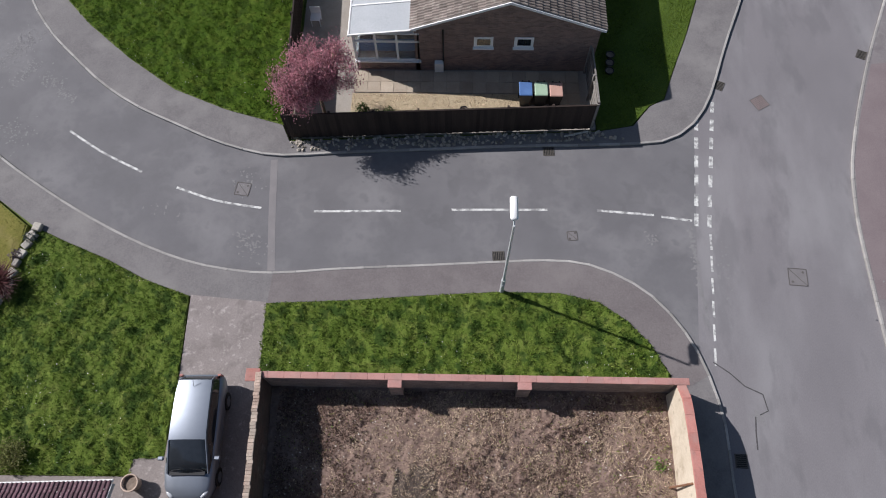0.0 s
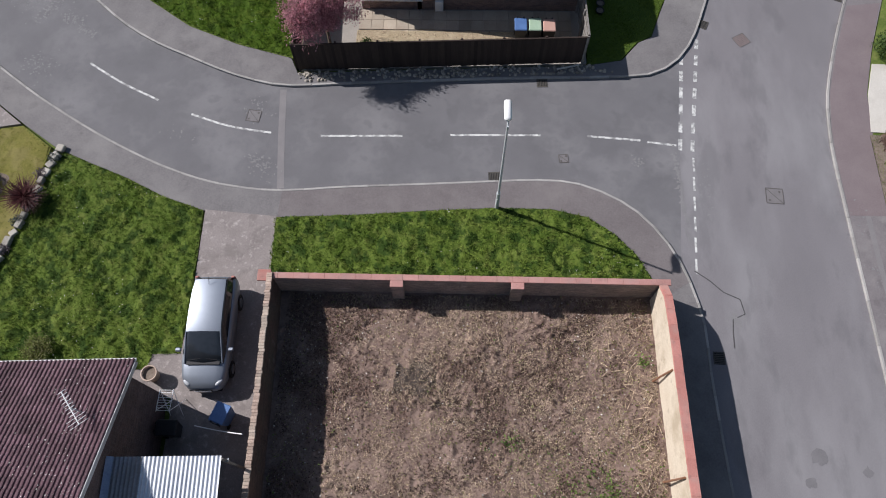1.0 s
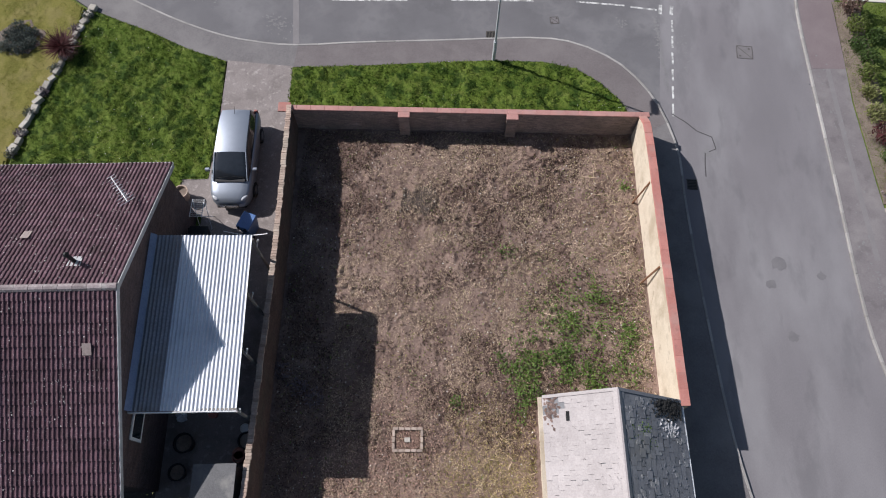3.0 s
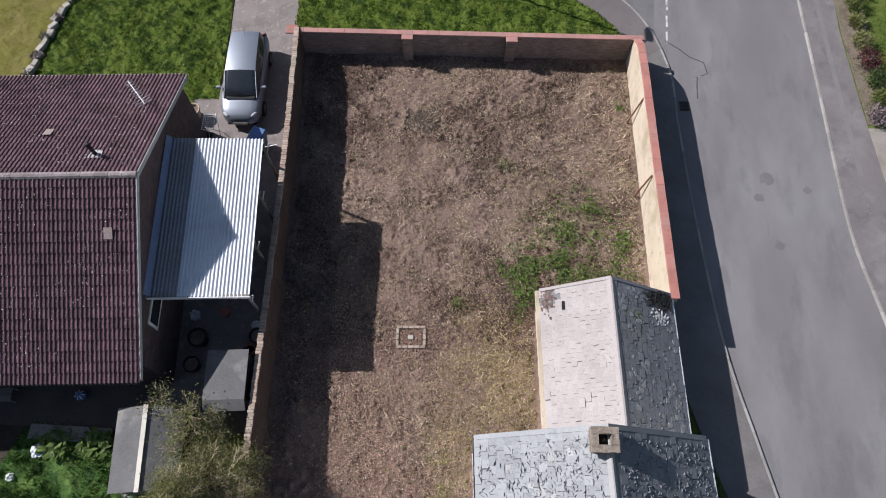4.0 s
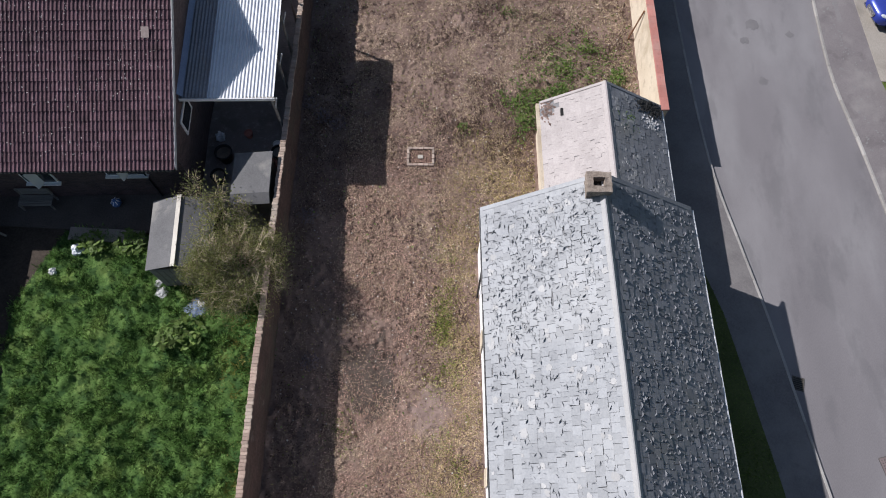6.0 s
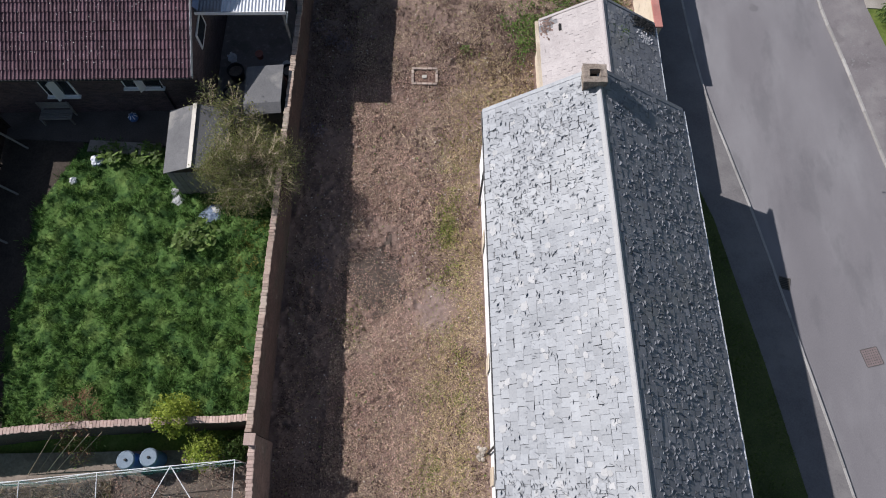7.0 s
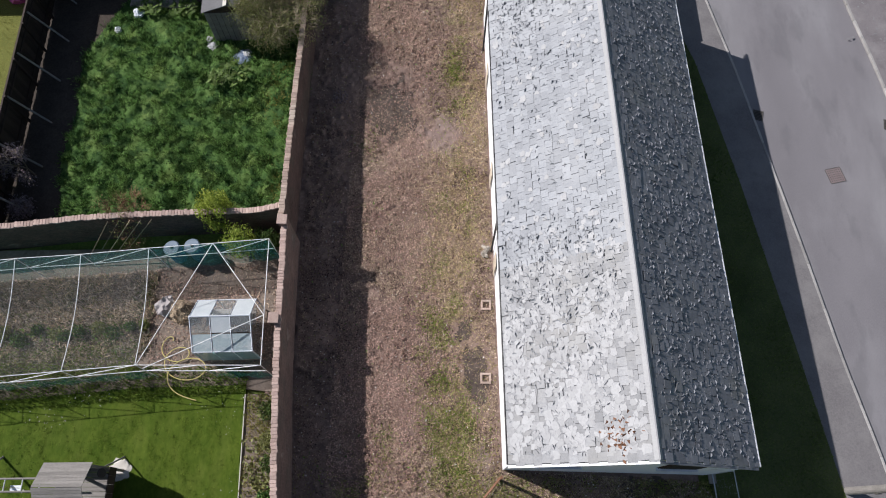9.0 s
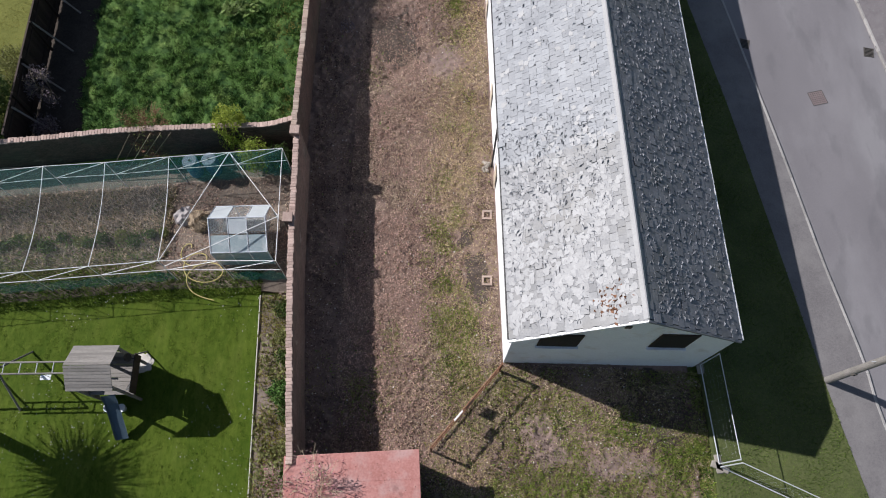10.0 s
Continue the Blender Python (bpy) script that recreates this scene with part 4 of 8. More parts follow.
def rough_slate(rough, tilt=0.045):
    def f(p, rng):
        k = rough(p)
        if rng.random() < k:
            return Matrix.Translation((rng.normal(0, 0.012), rng.normal(-0.01, 0.02), abs(rng.normal(0.006, 0.006)))) @ Euler((rng.normal(-0.01, tilt), rng.normal(0, tilt), rng.normal(0, 0.05))).to_matrix().to_4x4() @ Matrix.Diagonal((rng.uniform(0.92, 1.06), rng.uniform(0.9, 1.06), 1, 1))
        return Matrix.Translation((rng.normal(0, 0.004), rng.normal(0, 0.005), 0)) @ Euler((rng.normal(0, 0.008), rng.normal(0, 0.008), rng.normal(0, 0.012))).to_matrix().to_4x4()
    return f


barn = thing("long_building", (12, -27.5, 0), "long white-walled outbuilding with a worn slate roof", "building")
RN, RS = Vector((11.5, -17.68, 6.48)), Vector((12.31, -37.45, 6.48))
WN, WS = Vector((7.93, -17.74, 3.87)), Vector((8.59, -37.48, 3.87))
EN, ES = Vector((15.07, -17.62, 4.07)), Vector((15.95, -37.38, 4.07))


def bpart(name, bm, material, parent=barn, label="", **k):
    """A part given in world coordinates, hung under its thing."""
    base = parent
    while base.parent:
        base = base.parent
    inv = base.matrix_basis.inverted()
    p = parent
    if p is not base:
        inv = (base.matrix_basis @ parent.matrix_basis).inverted()
    bmesh.ops.transform(bm, verts=bm.verts, matrix=inv)
    return part(name, bm, material, parent, label, **k)


def gable_body(x0n, x1n, yn, x0s, x1s, ys, ridge_n, ridge_s, zw, ze):
    """Walls as one closed body with gables."""
    prof_n = [(x0n, yn, -0.1), (x1n, yn, -0.1), (x1n, yn, ze), (ridge_n[0], yn, ridge_n[1]), (x0n, yn, zw)]
    prof_s = [(x0s, ys, -0.1), (x1s, ys, -0.1), (x1s, ys, ze), (ridge_s[0], ys, ridge_s[1]), (x0s, ys, zw)]
    bm = bmesh.new()
    a = [bm.verts.new(p) for p in prof_n]
    b = [bm.verts.new(p) for p in prof_s]
    bm.faces.new(a)
    bm.faces.new(b[::-1])
    for i in range(5):
        j = (i + 1) % 5
        bm.faces.new((a[i], b[i], b[j], a[j]))
    bmesh.ops.recalc_face_normals(bm, faces=bm.faces)
    return bm


bpart("wall", gable_body(8.07, 15.0, -17.8, 8.77, 15.85, -37.38, (11.5, 6.3), (12.31, 6.3), 3.8, 3.97), WHITEWALL)


def slab(p, q, r, s, t):
    """A sloping slab under four corners, t thick."""
    bm = bmesh.new()
    hi = [bm.verts.new(v) for v in (p, q, r, s)]
    lo = [bm.verts.new(Vector(v) - Vector((0, 0, t))) for v in (p, q, r, s)]
    bm.faces.new(hi)
    bm.faces.new(lo[::-1])
    for i in range(4):
        j = (i + 1) % 4
        bm.faces.new((lo[i], lo[j], hi[j], hi[i]))
    bmesh.ops.recalc_face_normals(bm, faces=bm.faces)
    return bm


barn_roof = bpart("roof", slab(WN, WS, RS, RN, 0.06), SLATEBED)
barn_roof_e = bpart("roof", slab(EN, ES, RS, RN, 0.06), SLATEBED)


def on(parent, *vs):
    inv = parent.matrix_basis.inverted()
    if parent.parent:
        inv = (parent.parent.matrix_basis @ parent.matrix_basis).inverted()
    return [inv @ Vector(v) for v in vs]


def rough_at(p):
    """How broken the slates are, along the long roof (a place in the roof's own coordinates)."""
    q = p + Vector((12, -27.5, 0))
    n = noise.noise((q.x * 0.6, q.y * 0.6, 3))
    zones = ((-17.0, 0.35), (-18.5, 0.75), (-21.5, 0.8), (-22.8, 0.5), (-24.2, 0.3), (-25.2, 0.12), (-29.8, 0.14), (-30.8, 0.85), (-32.6, 0.9), (-33.6, 0.42), (-38, 0.22))
    base = float(np.interp(-q.y, [-z[0] for z in zones], [z[1] for z in zones]))
    smooth = math.exp(-(((q.x - 10.2) / 0.7) ** 2 + ((q.y + 22.6) / 0.9) ** 2)) + math.exp(-(((q.x - 11.7) / 0.5) ** 2 + ((q.y + 34.6) / 0.9) ** 2)) + math.exp(-((q.x - 12.0) / 0.45) ** 2)
    return min(max(base * (1 + 0.9 * n) * (1 - 0.95 * min(smooth, 1)), 0.02), 0.95)


def bleached_at(p):
    q = p + Vector((12, -27.5, 0))
    k = float(np.interp(-q.y, (30.0, 32, 33.5, 38), (0.03, 0.3, 0.85, 0.9)))
    smooth = math.exp(-(((q.x - 11.7) / 0.5) ** 2 + ((q.y + 34.6) / 0.9) ** 2))
    return k * (0.62 + 0.9 * noise.noise((q.x * 1.3, q.y * 1.3, 8))) * (1 - smooth)


a0, a1, b0, b1 = on(barn_roof, WN, WS, RN, RS)
am, bm_ = a0.lerp(a1, 0.69), b0.lerp(b1, 0.69)
roof_slope(barn_roof, "slate", a0, am, b0, bm_, 0.27, 0.275, slate_mesh, SLATE, 11, rough_slate(lambda p: 0.3 * rough_at(p), 0.012), 200, order=lambda p: abs(p.y - 1.0))
roof_slope(barn_roof, "broken_slate", am, a1, bm_, b1, 0.27, 0.275, slate_mesh, BROKENSLATE, 15, rough_slate(lambda p: 0.35 * rough_at(p), 0.014), 100)
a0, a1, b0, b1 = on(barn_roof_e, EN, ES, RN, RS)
# East slope: its turned-away side is shaded by the darker slate colour.
roof_slope(barn_roof_e, "slate", a0, a1, b0, b1, 0.27, 0.26, flat_slate, SHADESLATE, 12, rough_slate(lambda p: 0.45, 0.02), 300, order=lambda p: abs(p.y - 1.0))


def laminas(parent, a0, a1, b0, b1, n, size, material, seed, dens, name="slate_flake"):
    """Split plates of slate with ragged outlines lying on a slope."""
    rng = np.random.default_rng(seed)
    a0, a1, b0, b1 = (Vector(v) for v in (a0, a1, b0, b1))
    xa, up = (a1 - a0).normalized(), (b0 - a0).normalized()
    nr = xa.cross(up)
    nr = nr if nr.z > 0 else -nr
    V, F = [], []
    for _ in range(n):
        u, v = rng.uniform(0.01, 0.99), rng.uniform(0.03, 0.95)
        p = a0.lerp(a1, u).lerp(b0.lerp(b1, u), v)
        if rng.random() > dens(p):
            continue
        k, m = len(V), 10
        tx, ty = rng.normal(0, 0.02), rng.normal(0, 0.02)
        r = size * rng.uniform(0.55, 1.15)
        ring = []
        for i in range(m):
            t = 2 * math.pi * i / m + rng.normal(0, 0.12)
            q = r * min(1 / max(abs(math.cos(t)), 0.01), 1 / max(abs(math.sin(t)), 0.01)) * (0.62 + rng.uniform(-0.22, 0.2))
            ring.append((q * math.cos(t), q * math.sin(t)))
        for dz in (0.034, 0.022):
            V += [tuple(p + xa * c + up * d + nr * (dz + c * tx + d * ty)) for c, d in ring]
        F.append(tuple(range(k, k + m)))
        F += [(k + i, k + m + i, k + m + (i + 1) % m, k + (i + 1) % m) for i in range(m)]
    raw(name, V, F, material, parent, "", "stuff")


laminas(barn_roof, *on(barn_roof, WN, WS, RN, RS), 4600, 0.175, PALESLATE, 68, bleached_at)
laminas(barn_roof, *on(barn_roof, WN, WS, RN, RS), 260, 0.13, PALESLATE, 69, lambda p: 0.3)


def curls(parent, a0, a1, b0, b1, n, size, material, seed, dens=None, up_by=1.0, fat=1.0):
    """Lifted and broken slate edges standing off a slope."""
    rng = np.random.default_rng(seed)
    a0, a1, b0, b1 = (np.array(v) for v in (a0, a1, b0, b1))
    u, v = rng.uniform(0.01, 0.99, n), rng.uniform(0.03, 0.93, n)
    e, r = a0 + (a1 - a0) * u[:, None], b0 + (b1 - b0) * u[:, None]
    p = e + (r - e) * v[:, None]
    if dens:
        k = np.array([rng.random() < dens(Vector(q)) for q in p])
        p = p[k]
    n = len(p)
    xa = (a1 - a0) / np.linalg.norm(a1 - a0)
    up = (b0 - a0) / np.linalg.norm(b0 - a0)
    nr = np.cross(xa, up)
    nr *= np.sign(nr[2])
    ang = rng.normal(0.5, 0.75, n)
    d = np.cos(ang)[:, None] * xa + np.sin(ang)[:, None] * up
    w = np.cross(nr, d)
    s = size * rng.uniform(0.35, 1.6, n)[:, None]
    p = p + nr * 0.03
    lift = nr * (rng.uniform(0.12, 0.5, n)[:, None]) * up_by
    mid = p + (w * 0.28 * fat + lift * 0.3) * s
    V = np.stack([p - d * s / 2, p + d * s / 2, mid + d * s * 0.32, p + (w * 0.36 * fat + lift) * s * 0.9, mid - d * s * 0.34], 1).reshape(-1, 3)
    base = 5 * np.arange(n)[:, None]
    F = np.concatenate([base + np.array([0, 1, 2]), base + np.array([0, 2, 4]), base + np.array([4, 2, 3])])
    raw("slate_edging", V, F, material, parent, "", "stuff")


bpart("gutter", tube(WN + Vector((-0.02, 0, 0.02)), WS + Vector((-0.02, 0, 0.02)), 0.03, n=6), BLACKPL, label="thin dark gutter")
curls(barn_roof, *on(barn_roof, WN, WS, RN, RS), 7600, 0.13, SLATE, 61, rough_at, 1.0, 0.6)
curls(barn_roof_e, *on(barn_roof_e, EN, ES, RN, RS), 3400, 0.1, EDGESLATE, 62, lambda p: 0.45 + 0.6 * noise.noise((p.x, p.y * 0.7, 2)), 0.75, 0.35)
curls(barn_roof_e, *on(barn_roof_e, EN, ES, RN, RS), 1500, 0.12, SHADESLATE, 65, None, 0.7, 0.5)
bpart("ridge", extrude([RN + Vector((-0.12, 0, -0.05)), RN + Vector((0.1, 0, -0.04)), RN + Vector((0.02, 0, 0.05)), RN + Vector((-0.02, 0, 0.05))], RN, RS), PALESLATE)
# East verges share the slate colour darkened for shade.
for k, (e, r) in enumerate(((WS, RS), (ES, RS))):
    d = Vector((0, -0.1, 0))
    bpart("verge_board", slab(e + Vector((0, -0.02, 0.02)), e + d + Vector((0, 0, 0.02)), r + d + Vector((0, 0, 0.02)), r + Vector((0, -0.02, 0.02)), 0.1), WHITEWALL if k == 0 else SHADESLATE, label="mortared verge of the gable")
rng = np.random.default_rng(66)
k = 60
px, py = rng.normal(11.45, 0.22, k), rng.normal(-36.75, 0.28, k)
V, F = flakes(px - 12, py + 27.5, 3.87 + (px - 8.56) * 0.6985 + 0.05, 0.13, rng, 0.6, 0.6)
raw("exposed_batten", V, F, RUST, barn, "brown timber showing through broken slates", "stuff")
bpart("gutter", tube(EN + Vector((0.06, 0, -0.06)), ES + Vector((0.06, 0, -0.06)), 0.05), WHITE, label="white gutter")

for e, r, m_ in ((WN, RN, SLATE), (EN, RN, SHADESLATE)):
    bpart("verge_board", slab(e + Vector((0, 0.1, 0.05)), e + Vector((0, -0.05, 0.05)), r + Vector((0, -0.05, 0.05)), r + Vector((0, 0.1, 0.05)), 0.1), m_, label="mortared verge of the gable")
STACK = mat("weathered_chimney_stone", (0.17, 0.135, 0.11), (0.33, 0.28, 0.24), 3, 18, 0.95, 0.8, rnd=0.1, speck=((0.09, 0.075, 0.065), 5, 0.58, 0.6))


def rough_box(x0, x1, y0, y1, z0, z1, amount, cuts=3):
    """A block of worn masonry with an uneven skin."""
    bm = box(x0, x1, y0, y1, z0, z1)
    bmesh.ops.subdivide_edges(bm, edges=bm.edges, cuts=cuts, use_grid_fill=True)
    c = Vector(((x0 + x1) / 2, (y0 + y1) / 2, (z0 + z1) / 2))
    for v in bm.verts:
        v.co += noise.noise_vector(v.co * 7) * amount - (v.co - c) * 0.04 * abs(noise.noise(v.co * 3))
    return bm


bpart("chimney", rough_box(11.02, 11.66, -18.32, -17.74, 4.5, 6.5, 0.015), STACK)
# Black block fills the opening, its colour giving the hole's darkness.
bpart("flue", box(11.16, 11.52, -18.2, -17.87, 6.44, 6.5), RUBBER)
for c in ((10.96, 11.72, -17.89, -17.7), (10.96, 11.72, -18.38, -18.18), (10.96, 11.16, -18.18, -17.89), (11.52, 11.72, -18.18, -17.89)):
    bpart("chimney_cap", rough_box(c[0], c[1], c[2], c[3], 6.49, 6.76, 0.022), STACK)

annex = thing("annex", (12.6, -15, 0), "low slated annex with pale lichen on its roof", "building")
AN, AS = Vector((12.6, -12.25, 3.72)), Vector((12.75, -17.78, 3.72))
AWN, AWS = Vector((10.34, -12.3, 2.33)), Vector((10.48, -17.78, 2.33))
AEN, AES = Vector((15.08, -12.35, 2.33)), Vector((15.22, -17.78, 2.33))
bpart("wall", gable_body(10.5, 14.95, -12.4, 10.62, 15.1, -17.75, (12.6, 3.6), (12.75, 3.6), 2.35, 2.28), RENDERC, annex)
aw = bpart("roof", slab(AWN, AWS, AS, AN, 0.05), SLATEBED, annex)
ae = bpart("roof", slab(AEN, AES, AS, AN, 0.05), SLATEBED, annex)
a0, a1, b0, b1 = on(aw, AWN, AWS, AN, AS)
hole = lambda p, rng: not (p.x < -1.6 and p.y > 2.0 and rng.random() < 0.85)
roof_slope(aw, "slate", a0, a1, b0, b1, 0.3, 0.2, flat_slate, PINKSLATE, 13, rough_slate(lambda p: 0.04, 0.01), 300, keep=hole)
a0, a1, b0, b1 = on(ae, AEN, AES, AN, AS)
hole2 = lambda p, rng: not (p.x > 1.5 and p.y > 2.0 and rng.random() < 0.6)
# The annex's east side gets its shade from the darker slate colour.
roof_slope(ae, "slate", a0, a1, b0, b1, 0.27, 0.22, flat_slate, SHADESLATE, 14, rough_slate(lambda p: 0.3, 0.012), 300, keep=hole2)
curls(aw, *on(aw, AWN, AWS, AN, AS), 60, 0.06, PINKSLATE, 63)
curls(ae, *on(ae, AEN, AES, AN, AS), 200, 0.09, SHADESLATE, 64, None, 0.5)
bpart("fascia", slab((10.2, -12.3, 2.3), (10.32, -12.3, 2.3), (10.46, -17.75, 2.3), (10.34, -17.75, 2.3), 0.14), RENDERC, annex, "cream painted eaves board")
rng = np.random.default_rng(67)
for name, cx, cy, sx_, sy_, n_, mat_, label in (("exposed_battens", 10.62, -12.75, 0.13, 0.26, 70, BROWNBRICK, "brown timber showing through missing slates"), ("scorched_patch", 14.55, -12.62, 0.24, 0.17, 420, RUBBER, "blackened gap in the slates"),
                                             ("lead_patch", 14.55, -13.3, 0.15, 0.14, 60, BOARDPAINT, "crumpled pale lead patch"), ("moss", 13.5, -13.6, 0.22, 0.3, 90, WEED, "green moss on the slates")):
    px, py = cx + rng.normal(0, sx_, n_), cy + rng.normal(0, sy_, n_)
    px, py = np.clip(px, 10.42, 15.0), np.minimum(py, -12.36)
    pz = np.where(px < 12.6, 2.33 + (px - 10.36) * 0.615, 3.72 - (px - 12.6) * 0.56) + 0.045
    V, F = flakes(px - 12.6, py + 15, pz, 0.12 if name != "moss" else 0.06, rng, 0.12, 0.8)
    raw(name, V, F, mat_, annex, label, "stuff")
laminas(ae, *on(ae, AEN, AES, AN, AS), 260, 0.13, BROKENSLATE, 75, lambda p: 0.25 + 0.8 * noise.noise((p.x * 1.1, p.y * 0.9, 5)))
# Black block laid on the slope, painted as the dark of a gap.
bpart("roof_slot", box(11.05, 11.15, -13.15, -12.85, 2.76, 2.86), RUBBER, annex, "dark slot where a slate is missing")
for e, r in ((AWN, AN), (AEN, AN)):
    bpart("verge", slab(e + Vector((0, 0.05, 0.06)), e + Vector((0, -0.06, 0.06)), r + Vector((0, -0.06, 0.06)), r + Vector((0, 0.05, 0.06)), 0.09), PINKSLATE if e is AWN else SHADESLATE, annex, "mortared verge")
bpart("ridge", extrude([AN + Vector((-0.14, 0, -0.05)), AN + Vector((0.14, 0, -0.05)), AN + Vector((0.03, 0, 0.06)), AN + Vector((-0.03, 0, 0.06))], AN, AS), PINKSLATE, annex)
bpart("gutter", tube(AEN + Vector((0.05, 0, -0.05)), AES + Vector((0.05, 0, -0.05)), 0.045), WHITE, annex, "white gutter")


# ---- bungalow with the brown tiled roof ----
def tile_mesh(w, h):
    """One interlocking tile with two rolls, its tail proud of the course below."""
    bm = bmesh.new()
    prof = [(-0.5, 0.0), (-0.4, 0.034), (-0.28, 0.04), (-0.16, 0.006), (0.0, 0.0), (0.1, 0.034), (0.22, 0.04), (0.34, 0.006), (0.5, 0.0)]
    rows = []
    for y, z in ((-0.56 * h, 0.03), (0.5 * h, 0.0)):
        rows.append([bm.verts.new((x * w, y, q + z)) for x, q in prof])
    for i in range(len(prof) - 1):
        bm.faces.new((rows[0][i], rows[0][i + 1], rows[1][i + 1], rows[1][i]))
    low = [bm.verts.new((x * w, -0.56 * h, -0.02)) for x, q in prof]
    for i in range(len(prof) - 1):
        bm.faces.new((low[i], low[i + 1], rows[0][i + 1], rows[0][i]))
    return mesh_of(bm, "roof_tile")


house = thing("bungalow", (-9.5, -10.2, 0), "brown brick bungalow with a brown pantiled roof", "house", rz=2.5)
HX0, HX1, HYN, HYS, HZ, HR = -9.0, 6.25, 5.92, -6.15, 3.23, 5.88
part("wall", box(HX0, HX1 - 0.1, HYS + 0.55, HYN - 0.5, -0.1, HZ - 0.12), HOUSEBRICK, house)
bm = extrude([(HX0, HYS + 0.55, HZ - 0.115), (HX0, HYN - 0.5, HZ - 0.115), (HX0, 0.05, HR - 0.1)], (HX0, 0, 0), (HX1 - 0.1, 0, 0))
part("gable", bm, HOUSEBRICK, house)
hn = part("roof", slab((HX0, HYN, HZ), (HX1, HYN, HZ), (HX1, 0.05, HR), (HX0, 0.05, HR), 0.08), SLATEBED, house)
hs = part("roof", slab((HX0, HYS, HZ), (HX1, HYS, HZ), (HX1, 0.05, HR), (HX0, 0.05, HR), 0.08), SLATEBED, house)
roof_slope(hs, "roof_tile", (HX0, HYS - 0.04, HZ), (HX1, HYS - 0.04, HZ), (HX0, 0.05, HR), (HX1, 0.05, HR), 0.295, 0.36, tile_mesh, TILE, 21, None, 300, lift=0.03, order=lambda p: -p.x)
roof_slope(hn, "roof_tile", (HX0, HYN + 0.04, HZ), (HX1, HYN + 0.04, HZ), (HX0, 0.05, HR), (HX1, 0.05, HR), 0.295, 0.36, tile_mesh, TILE, 22, None, 300, lift=0.03, order=lambda p: -p.x)
LICHEN = mat("pale_lichen", (0.36, 0.33, 0.33), (0.55, 0.52, 0.51), 2, 20, 0.9, 0.2, rnd=0.4)
for slope, ye, seed in ((hs, HYS, 23), (hn, HYN, 24)):
    laminas(slope, (HX0, ye, HZ + 0.055), (HX1, ye, HZ + 0.055), (HX0, 0.05, HR + 0.055), (HX1, 0.05, HR + 0.055), 2300, 0.03, LICHEN, seed, lambda p: 0.35 + 0.9 * noise.noise((p.x * 0.5, p.y * 0.5, 5)), "lichen")
me = mesh_of(tube((-0.22, 0, 0), (0.22, 0, 0), 0.13, n=10), "ridge_tile")
lay(house, "ridge_tile", me, [pose(HX1 - 0.2 - 0.45 * i, 0.05, HR + 0.0, RNG.uniform(-2, 2), RNG.uniform(-1, 1), 0) for i in range(33)], mat("weathered_ridge_tile", (0.19, 0.155, 0.16), (0.33, 0.285, 0.285), 3, 14, 0.9, 0.6, rnd=0.2, speck=((0.42, 0.39, 0.38), 4, 0.6, 0.6)))
for sy, ye in ((1, HYN), (-1, HYS)):
    part("bargeboard", slab((HX1, ye, HZ + 0.06), (HX1 + 0.03, ye, HZ + 0.06), (HX1 + 0.03, 0.05, HR + 0.06), (HX1, 0.05, HR + 0.06), 0.2), BOARDPAINT, house, "white painted bargeboard")
    part("gutter", tube((HX0, ye + sy * 0.08, HZ - 0.02), (HX1, ye + sy * 0.08, HZ - 0.02), 0.055), WHITE if sy > 0 else BLACKPL, house)

# ---- carport ----
PALEBLUEPAINT = mat("pale_blue_paint", (0.13, 0.17, 0.28), (0.2, 0.25, 0.37), 2, 20, 0.6, 0.1)
carport = thing("carport", (-1.7, -10.2, 0), "open carport roofed with pale corrugated sheets", "carport", rz=2.2)
# West sheets coloured dark for the house roof's shade, with brown grime.
SHADEGRIME = mat("shade_grime_sheet", (0.24, 0.24, 0.265), (0.36, 0.36, 0.39), 0.9, 12, 0.45, 0.05, stain=(0.2, 0.18, 0.17), stain_scale=0.9, stain_cut=0.5, stain_mix=0.6, spec=0.2)
for xa, xb, ya, yb, dz, m_, lab in ((-1.75, -0.52, -3.05, 0.06, 0.0, SHADEGRIME, "grimy sheet with the house roof's shade in its colour"), (-1.75, -0.52, -0.06, 3.08, 0.014, SHADEGRIME, "grimy sheet with the house roof's shade in its colour"),
                                    (-0.59, 1.85, -3.05, 0.06, 0.008, CARSHEET, ""), (-0.59, 1.85, -0.06, 3.08, 0.022, CARSHEET, "")):
    k = int((xb - xa) / 0.0095)
    gx, gy = np.meshgrid(np.linspace(xa, xb, k), np.linspace(ya, yb, 3))
    gz = 3.62 + dz + 0.021 * np.sin(gx / 0.13 * 2 * np.pi) - 0.035 * gx + 0.03 * gy
    idx = np.arange(k * 3).reshape(3, k)
    F = np.stack([idx[:-1, :-1], idx[:-1, 1:], idx[1:, 1:], idx[1:, :-1]], -1).reshape(-1, 4)
    raw("corrugated_sheet", np.stack([gx.ravel(), gy.ravel(), gz.ravel()], 1), F, m_, carport, lab, "")
for y in (-3.0, -1.0, 1.0, 3.0):
    part("rafter", box(-1.75, 1.85, y - 0.03, y + 0.03, 3.38, 3.5), GREYWOOD, carport)
    part("post", box(1.72, 1.8, y - 0.04, y + 0.04, 0.1, 3.4), GREYWOOD, carport)
    part("strut", tube((1.76, y, 2.7), (2.0 if y > -2 else 1.95, y, 3.45), 0.03), STEEL, carport)
part("fascia", box(-1.75, 1.9, -3.1, -3.07, 3.4, 3.56), WHITE, carport)
